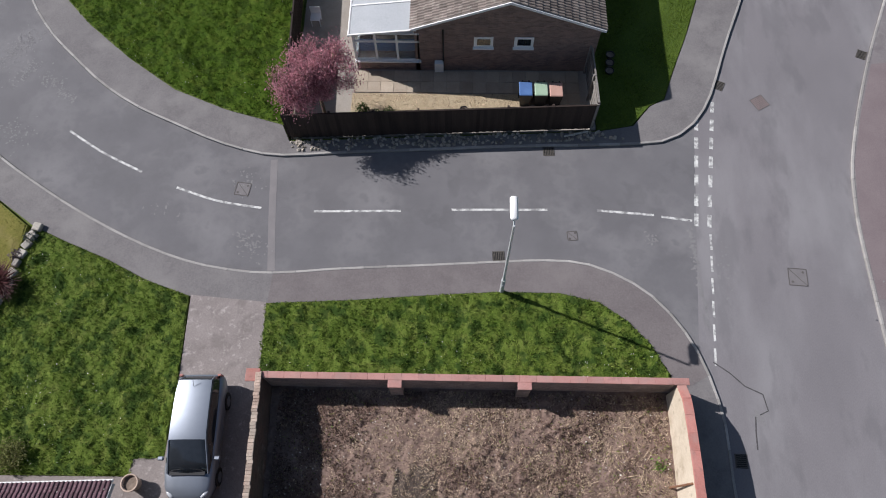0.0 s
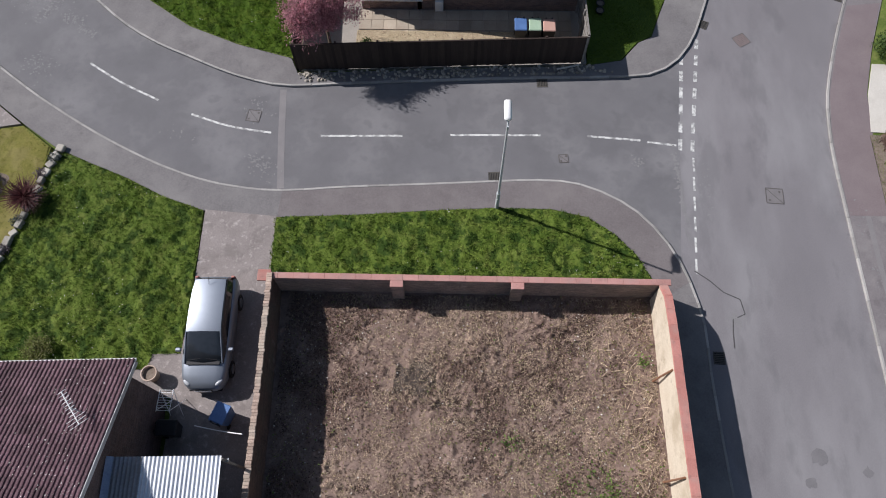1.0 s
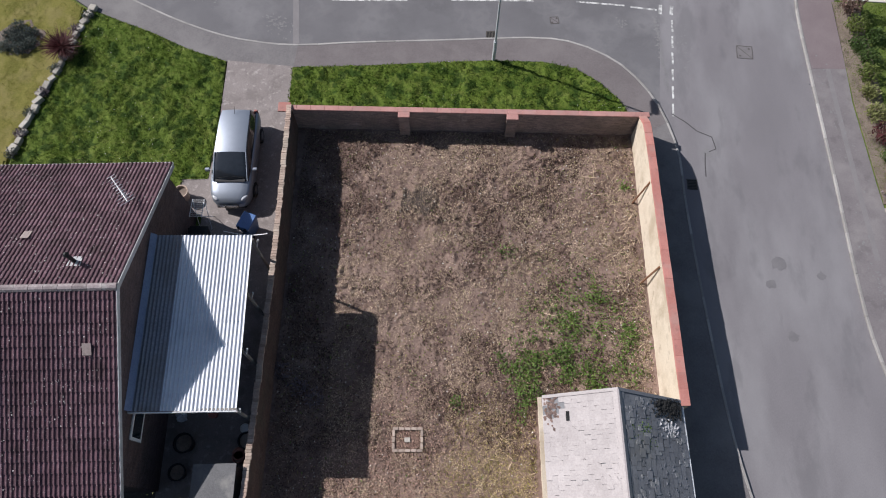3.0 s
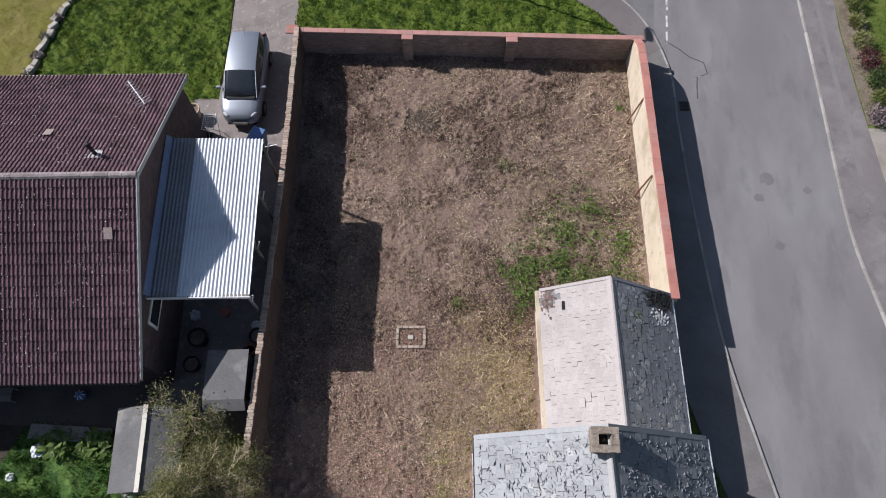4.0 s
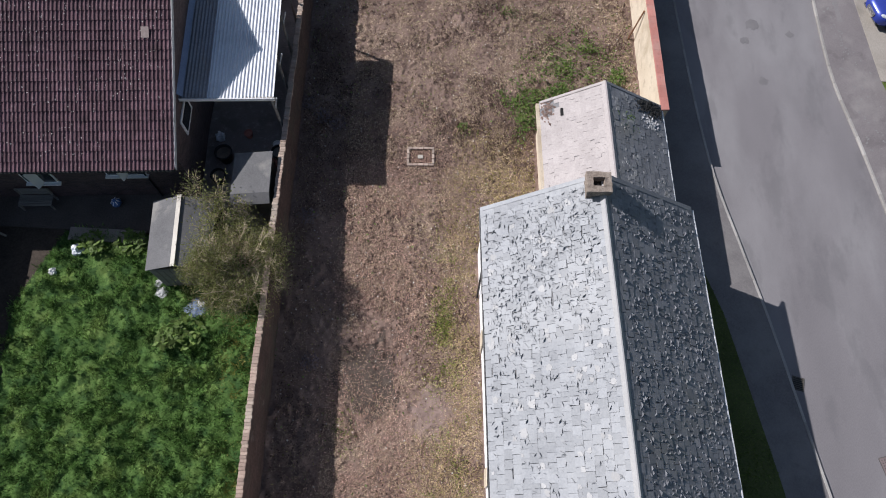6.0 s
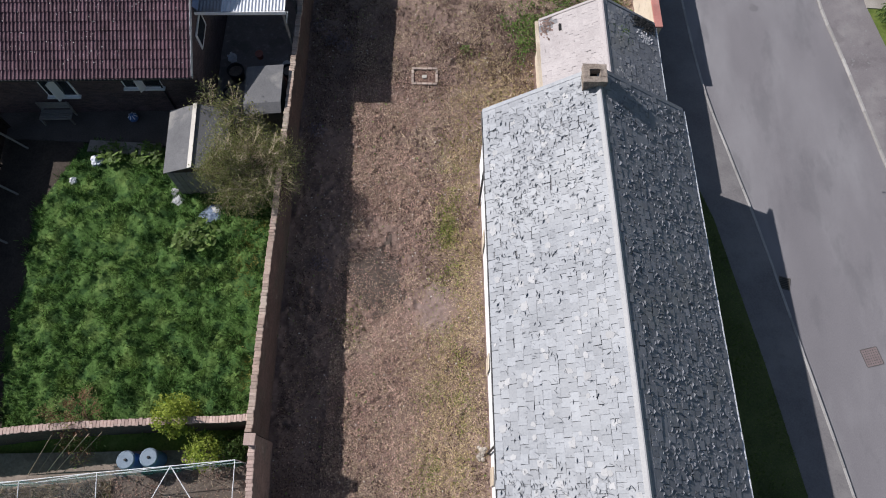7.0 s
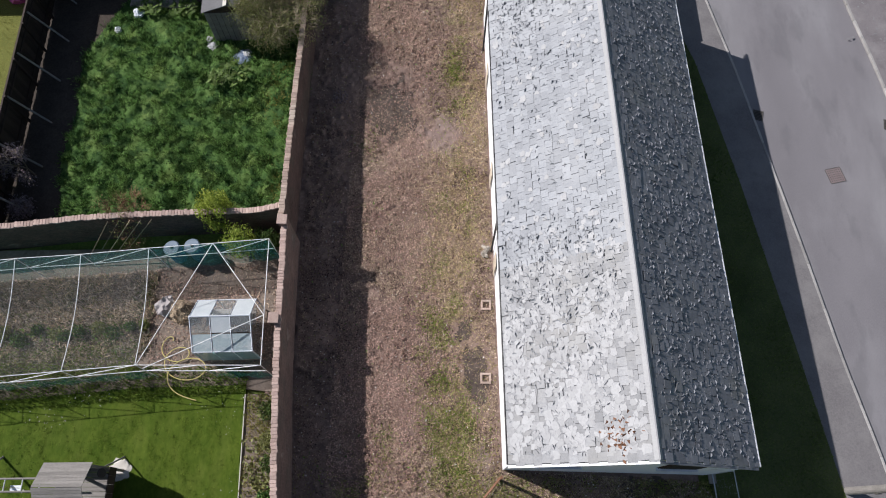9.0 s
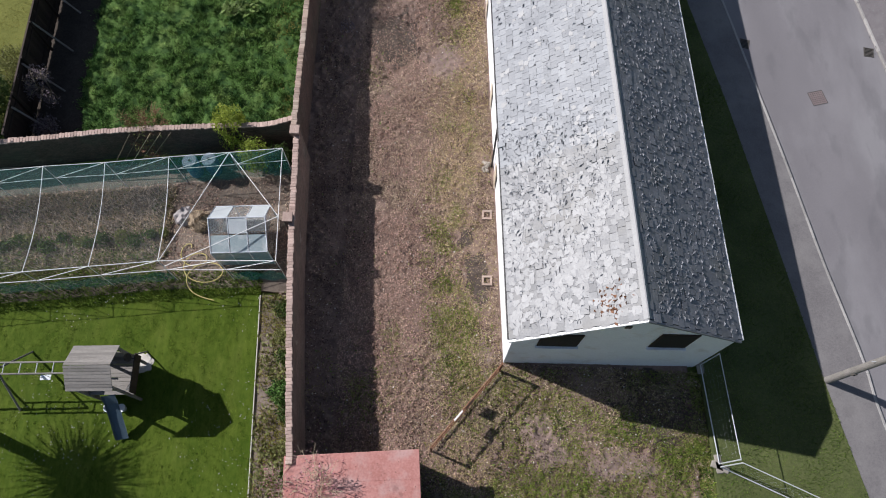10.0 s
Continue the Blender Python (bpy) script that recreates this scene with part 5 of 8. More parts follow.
part("flashing", slab((-1.62, -3.05, 3.84), (-1.62, 3.08, 4.02), (-1.47, 3.08, 3.84), (-1.47, -3.05, 3.66), 0.03), PALEBLUEPAINT, carport, "pale blue flashing along the wall")


# ---- bungalow across the side road ----
nh = thing("bungalow", (9.2, 14.5, 0), "brown brick bungalow with a grey-brown tiled gable roof", "house")
NZ, NR = 2.9, 4.5
bm = extrude([(-4.0, 0, -0.1), (3.95, 0, -0.1), (3.95, 0, NZ - 0.1), (0, 0, NR - 0.1), (-4.0, 0, NZ - 0.1)], (0, 0, 0), (0, 12, 0))
part("wall", bm, BROWNBRICK, nh)
nw = part("roof", slab((-4.1, -0.15, NZ), (-4.1, 12, NZ), (0, 12, NR), (0, -0.15, NR), 0.07), SLATEBED, nh)
ne = part("roof", slab((4.1, -0.15, NZ), (4.1, 12, NZ), (0, 12, NR), (0, -0.15, NR), 0.07), SLATEBED, nh)
roof_slope(nw, "roof_tile", (-4.12, -0.15, NZ), (-4.12, 12, NZ), (0, -0.15, NR), (0, 12, NR), 0.295, 0.345, tile_mesh, GREYTILE, 23, None, 150, lift=0.03, order=lambda p: p.y)
roof_slope(ne, "roof_tile", (4.12, -0.15, NZ), (4.12, 12, NZ), (0, -0.15, NR), (0, 12, NR), 0.295, 0.345, tile_mesh, GREYTILE, 24, None, 150, lift=0.03, order=lambda p: p.y)
for s in (-1, 1):
    part("bargeboard", slab((s * 4.14, -0.2, NZ + 0.03), (s * 4.14, -0.15, NZ + 0.03), (0, -0.15, NR + 0.03), (0, -0.2, NR + 0.03), 0.12), WHITE, nh, "white verge board")
for x in (-1.0, 0.75):
    wdw = part("window", box(x - 0.42, x + 0.42, -0.04, -0.005, 1.68, 2.3), WHITE, nh, "white framed small window")
    part("pane", box(x - 0.28, x + 0.3, -0.05, -0.042, 1.82, 2.2), GLASS, wdw)
    part("sill", box(x - 0.46, x + 0.46, -0.14, -0.005, 1.62, 1.675), WHITE, wdw)
part("meter_box", box(-3.15, -2.75, -0.22, -0.005, 0.15, 0.75, 0.01), WHITE, nh, "white meter box")
part("downpipe", tube((-2.75, -0.06, 0.05), (-2.75, -0.06, 2.75), 0.035), BLACKPL, nh)


# ---- street things ----
def street_lamp(x, y):
    t = thing("street_lamp", (x, y, 0.085), "grey steel street lamp with a white lantern", "street lamp")
    part("base", tube((0, 0, 0), (0, 0, 1.3), 0.085, n=12), STEEL, t)
    part("column", tube((0, 0, 1.3), (0, 0, 6.05), 0.055, 0.04, n=12), STEEL, t)
    part("bracket", tube((0, 0, 6.0), (0, 0.25, 6.2), 0.03), STEEL, t)
    bm = bmesh.new()
    box(-0.13, 0.13, 0.1, 0.95, 6.17, 6.32, 0.06, bm)
    lan = part("lantern", bm, WHITE, t, "white lantern hood", smooth=True)
    part("lens", box(-0.1, 0.1, 0.15, 0.8, 6.13, 6.17, 0.01), LAMPGLASS, lan)
    part("door", box(-0.05, 0.05, -0.1, -0.07, 0.4, 0.9), STEEL, t)
    return t


street_lamp(8.95, 3.7)


def gully(x, y, rz):
    t = thing("gully_grate", (x, y, 0), "black cast iron gully grate in the gutter", "drain grate", "street drains", rz=rz)
    # Solid black block, coloured as the dark recess below the bars.
    part("frame", box(-0.25, 0.25, -0.22, 0.22, -0.04, 0.004), RUBBER, t)
    for s in (-1, 1):
        part("rim", box(-0.25, 0.25, s * 0.2 - 0.02, s * 0.2 + 0.02, 0.004, 0.02), IRON, t)
    for i in range(7):
        part("bar", box(-0.235 + i * 0.0725, -0.2 + i * 0.0725, -0.178, 0.178, 0.004, 0.02), IRON, t)


for x, y, r in ((8.86, 5.24, 3), (18.93, 13.8, 65), (25.72, 15.6, 65), (17.45, -2.6, 88), (19.85, -22.6, 75), (25.4, -22.94, 80), (11.1, 10.22, 2)):
    gully(x, y, r)


def manhole(x, y, w, rz, label="square iron inspection cover set in asphalt", studs=False):
    t = thing("manhole_cover", (x, y, 0), label, "manhole cover", "inspection covers", rz=rz)
    part("plate", box(-w / 2, w / 2, -w / 2, w / 2, -0.04, 0.005), RUSTPLATE if studs else COVERPLATE, t)
    for s in (-1, 1):
        part("rim", box(-w / 2, w / 2, s * w / 2 - 0.015, s * w / 2 + 0.015, 0.005, 0.014), COVER, t)
        part("rim", box(s * w / 2 - 0.015, s * w / 2 + 0.015, -w / 2 + 0.016, w / 2 - 0.016, 0.005, 0.014), COVER, t)
    if studs:
        for i in range(6):
            for j in range(6):
                part("stud", box((i - 2.5) * w / 7 - 0.02, (i - 2.5) * w / 7 + 0.02, (j - 2.5) * w / 7 - 0.02, (j - 2.5) * w / 7 + 0.02, 0.005, 0.012), COVER, t)
    else:
        part("seam", box(-w * 0.66, w * 0.66, -0.012, 0.012, 0.005, 0.01), COVER, t, m=pose(0, 0, 0, 0, 0, -45))
        for sx in (-1, 1):
            part("keyhole", tube((sx * w * 0.3, sx * w * 0.3, 0.004), (sx * w * 0.3, sx * w * 0.3, 0.012), 0.05, n=10), COVER, t)


COVERPLATE = mat("worn_cover_plate", (0.15, 0.14, 0.145), (0.19, 0.18, 0.182), 3, 30, 0.8, 0.3)
RUSTPLATE = mat("rusty_cover_plate", (0.16, 0.125, 0.125), (0.22, 0.175, 0.172), 3, 30, 0.8, 0.3)
manhole(20.77, 4.52, 0.72, -4)
manhole(20.62, 12.88, 0.62, 30, studs=True)
manhole(22.65, -25.42, 0.66, 14, studs=True)
manhole(-2.0, 8.2, 0.6, -8)
manhole(11.9, 6.2, 0.4, 5)
manhole(23.92, 2.87, 0.45, 4, "small pale cover plate in the footway")

CRACK = mat("dark_crack", (0.06, 0.056, 0.058), (0.1, 0.095, 0.098), 4, 40, 0.95, 0.4)
PATCH = mat("dark_asphalt_patch", (0.143, 0.137, 0.143), (0.186, 0.179, 0.186), 2, 50, 0.9, 0.3)
JOINT = mat("pale_asphalt", (0.18, 0.17, 0.174), (0.225, 0.212, 0.214), 1.5, 50, 0.9, 0.3)
WORN = mat("worn_asphalt", (0.175, 0.171, 0.175), (0.235, 0.23, 0.232), 2.5, 30, 0.9, 0.3)
mark([(-0.82, 9.66), (-0.6, 7.0), (-0.34, 4.48)], 0.3, "pale resurfacing joint across the side road", "road_patch", JOINT)


def strip_of(pts, w, material, label, z=0.006):
    ob = mark(pts, w, label, "road_patch", material)
    ob.location.z = z - 0.004


strip_of([(24.55, 7), (24.45, 3), (24.5, -2), (24.6, -6)], 0.22, JOINT, "pale trench scar along the footway", 0.089)
strip_of([(16.95, 1.0), (17.2, 0.83), (17.5, 0.6), (17.68, 0.32), (18.04, 0.07), (18.3, -0.12), (18.61, -0.19)], 0.05, CRACK, "dark crack in the asphalt")
strip_of([(18.61, -0.19), (18.66, -0.45), (18.72, -0.62), (18.7, -0.86), (18.61, -0.98), (18.35, -1.02), (18.1, -1.1), (18.14, -1.6), (18.1, -2.2)], 0.05, CRACK, "dark crack in the asphalt")


def blot(x, y, r, material, label, seed, z=0.005, sx=1.0):
    """An uneven patch in the surface."""
    rng = np.random.default_rng(seed)
    bm = bmesh.new()
    n = 18
    vs = [bm.verts.new((x + sx * r * (1 + rng.normal(0, 0.16)) * math.cos(2 * math.pi * i / n), y + r * (1 + rng.normal(0, 0.16)) * math.sin(2 * math.pi * i / n), z)) for i in range(n)]
    bm.faces.new(vs)
    solid("road_patch", bm, material, label, "road patch", "structure")


blot(20.55, -6.2, 0.3, PATCH, "dark worn patch in the carriageway", 1)
blot(20.1, -7.1, 0.2, PATCH, "dark worn patch in the carriageway", 2)
blot(22.2, -6.7, 0.17, PATCH, "round dark patch in the carriageway", 3)
blot(20.6, -9.3, 0.22, PATCH, "round dark patch in the carriageway", 4)


def flecks(name, poly, per, size, material, label, z, seed, ratio=0.6):
    rng = np.random.default_rng(seed)
    x, y = scatter(poly, per, rng)
    V, F = flakes(x, y, z, size, rng, 0.02, ratio)
    raw(name, V, F, material, None, label, "stuff", "debris")


def scuffs(cx, cy, sx_, sy_, n_, size, seed, label, turn=0.0, z=0.005):
    """Thin worn spots of uneven outline scattered round a place."""
    rng = np.random.default_rng(seed)
    V, F = [], []
    for i in range(n_):
        x, y = rng.normal(0, sx_), rng.normal(0, sy_)
        c, s_ = math.cos(turn), math.sin(turn)
        x, y = cx + x * c - y * s_, cy + x * s_ + y * c
        r = size * rng.uniform(0.25, 1) ** 1.6
        a0, st_ = turn + rng.normal(0, 0.8), rng.uniform(1.0, 2)
        k = len(V)
        for j in range(9):
            t = 2 * math.pi * j / 9
            q = r * rng.uniform(0.5, 1.2)
            u, w = q * st_ * math.cos(t), q * math.sin(t)
            V.append((x + u * math.cos(a0) - w * math.sin(a0), y + u * math.sin(a0) + w * math.cos(a0), z + 0.00002 * i))
        F.append(tuple(range(k, k + 9)))
    raw("worn_spots", V, F, WORN, None, label, "stuff", "road wear")


for i, (x, y, sx_, sy_, n_) in enumerate(((-13.6, 15.6, 0.35, 0.7, 300), (-13.0, 14.3, 0.25, 0.5, 130), (-11.6, 13.7, 0.35, 0.2, 110), (-10.7, 12.9, 0.3, 0.15, 70), (-12.6, 10.9, 0.5, 0.35, 120), (-1.3, 5.6, 0.45, 0.25, 130), (-2.0, 8.6, 0.4, 0.3, 60), (-5.2, 7.2, 0.5, 0.2, 30))):
    scuffs(x, y, sx_, sy_, n_, 0.05, 31 + i, "pale worn flecks in the asphalt", -0.5)


for i, (x, y, sx_, sy_, n_, s_) in enumerate(((16.78, 5.6, 0.07, 0.5, 70, 0.07), (16.85, 4.2, 0.05, 0.8, 110, 0.06), (16.98, 2.9, 0.04, 0.5, 60, 0.05), (15.2, 6.1, 0.18, 0.16, 40, 0.05), (18.3, -1.05, 0.2, 0.12, 60, 0.06), (17.9, 4.6, 0.25, 1.2, 50, 0.05))):
    scuffs(x, y, sx_, sy_, n_, s_, 51 + i, "pale worn flecks by the give way line", 0.0)
for i, (x, y, sx_, sy_) in enumerate(((24.6, -7.5, 0.3, 1.6), (24.9, -12.5, 0.35, 1.8), (25.6, -17.5, 0.35, 2.0), (26.3, -22.5, 0.35, 2.0), (24.4, 0.5, 0.25, 2.0))):
    scuffs(x, y, sx_, sy_, 90, 0.05, 61 + i, "pale worn flecks in the footway", 0.15, 0.09)


# ---- vehicles ----
def loft(stations, bm=None, caps=True):
    bm = bm or bmesh.new()
    rows = [[bm.verts.new(p) for p in s] for s in stations]
    for a, b in zip(rows, rows[1:]):
        for i in range(len(a) - 1):
            bm.faces.new((a[i], a[i + 1], b[i + 1], b[i]))
    if caps:
        bm.faces.new(rows[0][::-1])
        bm.faces.new(rows[-1])
    bmesh.ops.recalc_face_normals(bm, faces=bm.faces)
    return bm


def car(x, y, rz, paint, label):
    """A compact people carrier; its nose points to -y."""
    t = thing("car", (x, y, 0.106), label, "car", rz=rz)
    st = []
    for yy, w, zb, h in ((-2.2, 0.42, 0.38, 0.6), (-2.14, 0.6, 0.3, 0.7), (-1.98, 0.75, 0.26, 0.79), (-1.7, 0.845, 0.24, 0.88), (-1.2, 0.885, 0.24, 0.98), (-0.6, 0.89, 0.24, 1.03), (0.8, 0.89, 0.24, 1.04), (1.6, 0.88, 0.24, 1.04), (1.95, 0.84, 0.28, 1.03), (2.12, 0.78, 0.34, 0.98), (2.16, 0.7, 0.42, 0.9)):
        half = [(0.0, h + 0.035), (w * 0.5, h + 0.025), (w * 0.8, h - 0.005), (w * 0.94, h - 0.06), (w, h - 0.2), (w * 0.99, (zb + h) / 2 - 0.1), (w * 0.93, zb + 0.03), (w * 0.8, zb)]
        pts = [(-a, yy, b) for a, b in half[::-1]] + [(a, yy, b) for a, b in half[1:]]
        st.append(pts)
    part("body", loft(st), paint, t, smooth=True)
    cab = []
    for yy, wb, wr, zr in ((-1.3, 0.74, 0.7, 1.0), (-0.85, 0.79, 0.69, 1.21), (-0.22, 0.79, 0.64, 1.49), (0.05, 0.79, 0.63, 1.54), (0.7, 0.785, 0.62, 1.56), (1.4, 0.77, 0.61, 1.54), (1.85, 0.74, 0.58, 1.46), (2.08, 0.7, 0.56, 1.05)):
        zb = 0.97
        pts = [(-wb, yy, zb), (-(wb * 0.35 + wr * 0.65), yy, zb + (zr - zb) * 0.72), (-wr, yy, zr - 0.035), (-wr * 0.7, yy, zr), (0, yy, zr + 0.025)]
        pts += [(-a, yy, c) for a, _, c in pts[-2::-1]]
        cab.append(pts)
    part("cabin", loft(cab), GLASS, t, "dark tinted glasshouse", smooth=True)
    roof = [[(a * 1.015, b, c + 0.008) for a, b, c in s[2:7]] for s in cab[2:7]]
    bm = loft(roof, caps=False)
    part("roof", bm, paint, t, smooth=True)
    for s in (-1, 1):
        for ya, yb in ((-1.25, -0.42), (0.62, 0.74), (1.75, 2.06)):
            i0 = min(cab, key=lambda q: abs(q[0][1] - ya))
            i1 = min(cab, key=lambda q: abs(q[0][1] - yb))
            k = 2 if s < 0 else 6
            if i0 is not i1:
                part("pillar", tube(Vector(i0[k]) + Vector((0, 0, 0.01)), Vector(i1[k]) + Vector((0, 0, 0.01)), 0.024), paint, t)
        part("mirror", box(s * 0.98 - 0.1, s * 0.98 + 0.1, -0.86, -0.72, 0.98, 1.12, 0.03), paint, t)
        bm = bmesh.new()
        bmesh.ops.create_uvsphere(bm, u_segments=12, v_segments=8, radius=1)
        bmesh.ops.transform(bm, verts=bm.verts, matrix=pose(s * 0.6, -1.95, 0.74, 20, 0, s * 42) @ Matrix.Diagonal((0.18, 0.085, 0.08, 1)))
        part("headlight", bm, LAMPGLASS, t, "clear headlight", smooth=True)
        part("tail_light", box(s * 0.7 - 0.07, s * 0.7 + 0.07, 2.08, 2.16, 0.75, 1.05, 0.02), REDCOPE, t, "red tail light")
        part("wiper", tube((s * 0.1, -1.14, 1.085), (s * 0.1 + 0.45 * s, -1.2, 1.05), 0.012), BLACKPL, t)
        for yw in (-1.35, 1.3):
            wh = part("wheel", tube((s * 0.7, yw, 0.32), (s * 0.9, yw, 0.32), 0.32, n=20), RUBBER, t)
            part("rim", tube((s * 0.895, yw, 0.32), (s * 0.915, yw, 0.32), 0.2, n=16), CHROME, wh)
    part("scuttle", box(-0.62, 0.62, -1.36, -1.22, 1.0, 1.03, 0.01), BLACKPL, t)
    gr = part("grille", box(-0.33, 0.33, -2.235, -2.12, 0.44, 0.62, 0.03), BLACKPL, t)
    for i in range(3):
        part("grille_bar", box(-0.31, 0.31, -2.25, -2.23, 0.465 + i * 0.05, 0.485 + i * 0.05), CHROME, gr)
    part("number_plate", box(-0.26, 0.26, -2.24, -2.14, 0.34, 0.43), CONCRETE, t, "plain pale plate")
    part("intake", box(-0.62, 0.62, -2.185, -2.02, 0.3, 0.36, 0.02), BLACKPL, t, "black lower air intake")
    part("aerial", tube((0, 1.6, 1.56), (0, 1.85, 1.72), 0.008), BLACKPL, t)
    return t


car(-2.03, -2.2, 1.5, SILVER, "silver compact people carrier parked on the drive")
car(27.9, -5.3, -78, BLUECAR, "blue car parked on the concrete drive")


# ---- bins, pots, tubs ----
def wheelie_bin(x, y, z, rz, material, label, tip=0.0):
    t = thing("wheelie_bin", (x, y, z), label, "wheelie bin", rz=rz)
    body = [[(sx * w, sy * d, zz) for sx, sy in ((-1, -1), (1, -1), (1, 1), (-1, 1), (-1, -1))] for zz, w, d in ((0.06, 0.2, 0.24), (0.5, 0.24, 0.3), (0.95, 0.28, 0.35))]
    # With tip set the body turns black, putting shade into its colour.
    part("body", loft(body, caps=False), BLACKPL if tip else material, t)
    part("lid", box(-0.29, 0.29, -0.37, 0.36, 0.95, 1.03, 0.03), material, t)
    part("handle", tube((-0.22, 0.4, 0.95), (0.22, 0.4, 0.95), 0.018), BLACKPL, t)
    for s in (-1, 1):
        part("wheel", tube((s * 0.2, 0.28, 0.1), (s * 0.25, 0.28, 0.1), 0.1, n=14), RUBBER, t)
        part("hinge", box(s * 0.14 - 0.03, s * 0.14 + 0.03, 0.34, 0.4, 0.96, 1.05), BLACKPL, t)
    return t


wheelie_bin(-1.1, -5.3, 0.106, 160, BLUEBIN, "blue wheelie bin on the concrete drive")
wheelie_bin(-2.95, -5.85, 0.106, 90, BLACKPL, "black wheelie bin in the shade by the wall")
wheelie_bin(10.08, 12.75, 0.05, 0, BLUEBIN, "blue lidded wheelie bin behind the fence, body blackened for shade", 1)
wheelie_bin(10.75, 12.75, 0.05, 0, GREENBIN, "pale green lidded wheelie bin behind the fence, body blackened for shade", 1)
wheelie_bin(11.4, 12.72, 0.05, 0, PINKBIN, "faded red lidded wheelie bin behind the fence, body blackened for shade", 1)


air = thing("clothes_airer", (-3.02, -4.95, 0.106), "white wire clothes airer in the shaded side yard", "clothes airer")
for s in (-1, 1):
    part("frame", tube((s * 0.24, -0.4, 1.35), (s * 0.24, 0.4, 1.35), 0.014, n=6), WHITE, air)
    for q in (-1, 1):
        part("leg", tube((s * 0.24, q * 0.36, 1.35), (s * 0.24, -q * 0.3, 0.0), 0.014, n=6), WHITE, air)
for i in range(9):
    part("rail", tube((-0.24, -0.36 + i * 0.09, 1.35), (0.24, -0.36 + i * 0.09, 1.35), 0.01, n=5), WHITE, air)
rope = thing("rope", (-1.95, -5.75, 0.106), "pale rope strung from a bin to the brick wall", "rope")
last = Vector((0, 0, 0.95))
for i in range(1, 9):
    u = i / 8
    q = Vector((1.95 * u, -0.35 * u, 0.95 + 0.65 * u - 0.25 * math.sin(math.pi * u)))
    part("strand", tube(last, q, 0.018, n=5), WHITE, rope)
    last = q


def pot(x, y, z, r, h, material, label, fill=DARKSOIL, name="plant_pot"):
    t = thing(name, (x, y, z), label, name.replace("_", " "))
    bm = bmesh.new()
    prof = [(r * 0.7, 0), (r * 0.95, h * 0.9), (r * 1.04, h * 0.9), (r * 1.04, h), (r * 0.88, h), (r * 0.84, h * 0.8)]
    rows = [[bm.verts.new((q * math.cos(2 * math.pi * i / 20), q * math.sin(2 * math.pi * i / 20), zz)) for i in range(20)] for q, zz in prof]
    for a, b in zip(rows, rows[1:]):
        for i in range(20):
            bm.faces.new((a[i], a[(i + 1) % 20], b[(i + 1) % 20], b[i]))
    part("pot", bm, material, t, smooth=True)
    part("filling", tube((0, 0, 0.02), (0, 0, h * 0.8), r * 0.7, r * 0.84, 20), fill, t)
    return t


pot(-4.15, -3.8, 0.106, 0.3, 0.55, TERRA, "large terracotta pot of dark soil on the drive")
pot(-0.1, -13.75, 0.106, 0.3, 0.5, BLACKPL, "black tub under the carport edge", CONCRETE, "tub")
pot(-0.35, -14.3, 0.106, 0.22, 0.35, REDCOPE, "red bucket in the dark side yard", DARKSOIL, "bucket")
pot(-2.3, -13.9, 0.106, 0.35, 0.6, BLACKPL, "black tub in the dark side yard", DARKSOIL, "tub")
pot(-2.4, -14.9, 0.106, 0.3, 0.5, BLACKPL, "black tub in the dark side yard", DARKSOIL, "tub")
pot(3.1, 11.6, 0.1, 0.25, 0.4, BLACKPL, "black pot on gravel by the fence")
pot(7.4, 12.1, 0.1, 0.18, 0.3, BLACKPL, "small dark pot on gravel by the fence")
pot(14.1, 15.3, 0.1, 0.2, 0.16, BLACKPL, "black ring pot on grass beside the bungalow")
pot(14.05, 14.85, 0.1, 0.2, 0.16, BLACKPL, "black ring pot on grass beside the bungalow")
pot(14.0, 14.4, 0.1, 0.2, 0.16, BLACKPL, "black ring pot on grass beside the bungalow")


def water_butt(x, y):
    t = thing("water_butt", (x, y, 0.06), "blue-grey water butt with a pale lid", "water butt", "water butts by the wall")
    part("barrel", tube((0, 0, 0), (0, 0, 0.95), 0.27, 0.3, 20), BLUEBIN, t)
    part("lid", tube((0, 0, 0.95), (0, 0, 1.0), 0.31, 0.27, 20), LIDBLUE, t, "pale grey lid")
    part("knob", tube((0, 0, 1.0), (0, 0, 1.05), 0.05, 0.04, 10), BLACKPL, t)


water_butt(-3.75, -29.75)
water_butt(-3.0, -29.65)


# ---- trees and shrubs ----
def limbs(rng, p, d, length, r, depth, out, spread=0.6, split=3, droop=0.0):
    """Grow tapering limbs; out collects (start, end, r0, r1, depth)."""
    q = p
    n = 3
    for i in range(n):
        d = (d + Vector(rng.normal(0, 0.16, 3)) + Vector((0, 0, droop))).normalized()
        e = q + d * length / n
        out.append((q, e, r * (1 - 0.25 * i / n), r * (1 - 0.25 * (i + 1) / n), depth))
        q = e
        if depth > 0 and i > 0:
            for _ in range(split - 1 if i < n - 1 else split):
                k = (d + Vector(rng.normal(0, spread, 3))).normalized()
                limbs(rng, q, k, length * rng.uniform(0.55, 0.8), r * 0.55, depth - 1, out, spread, split, droop)


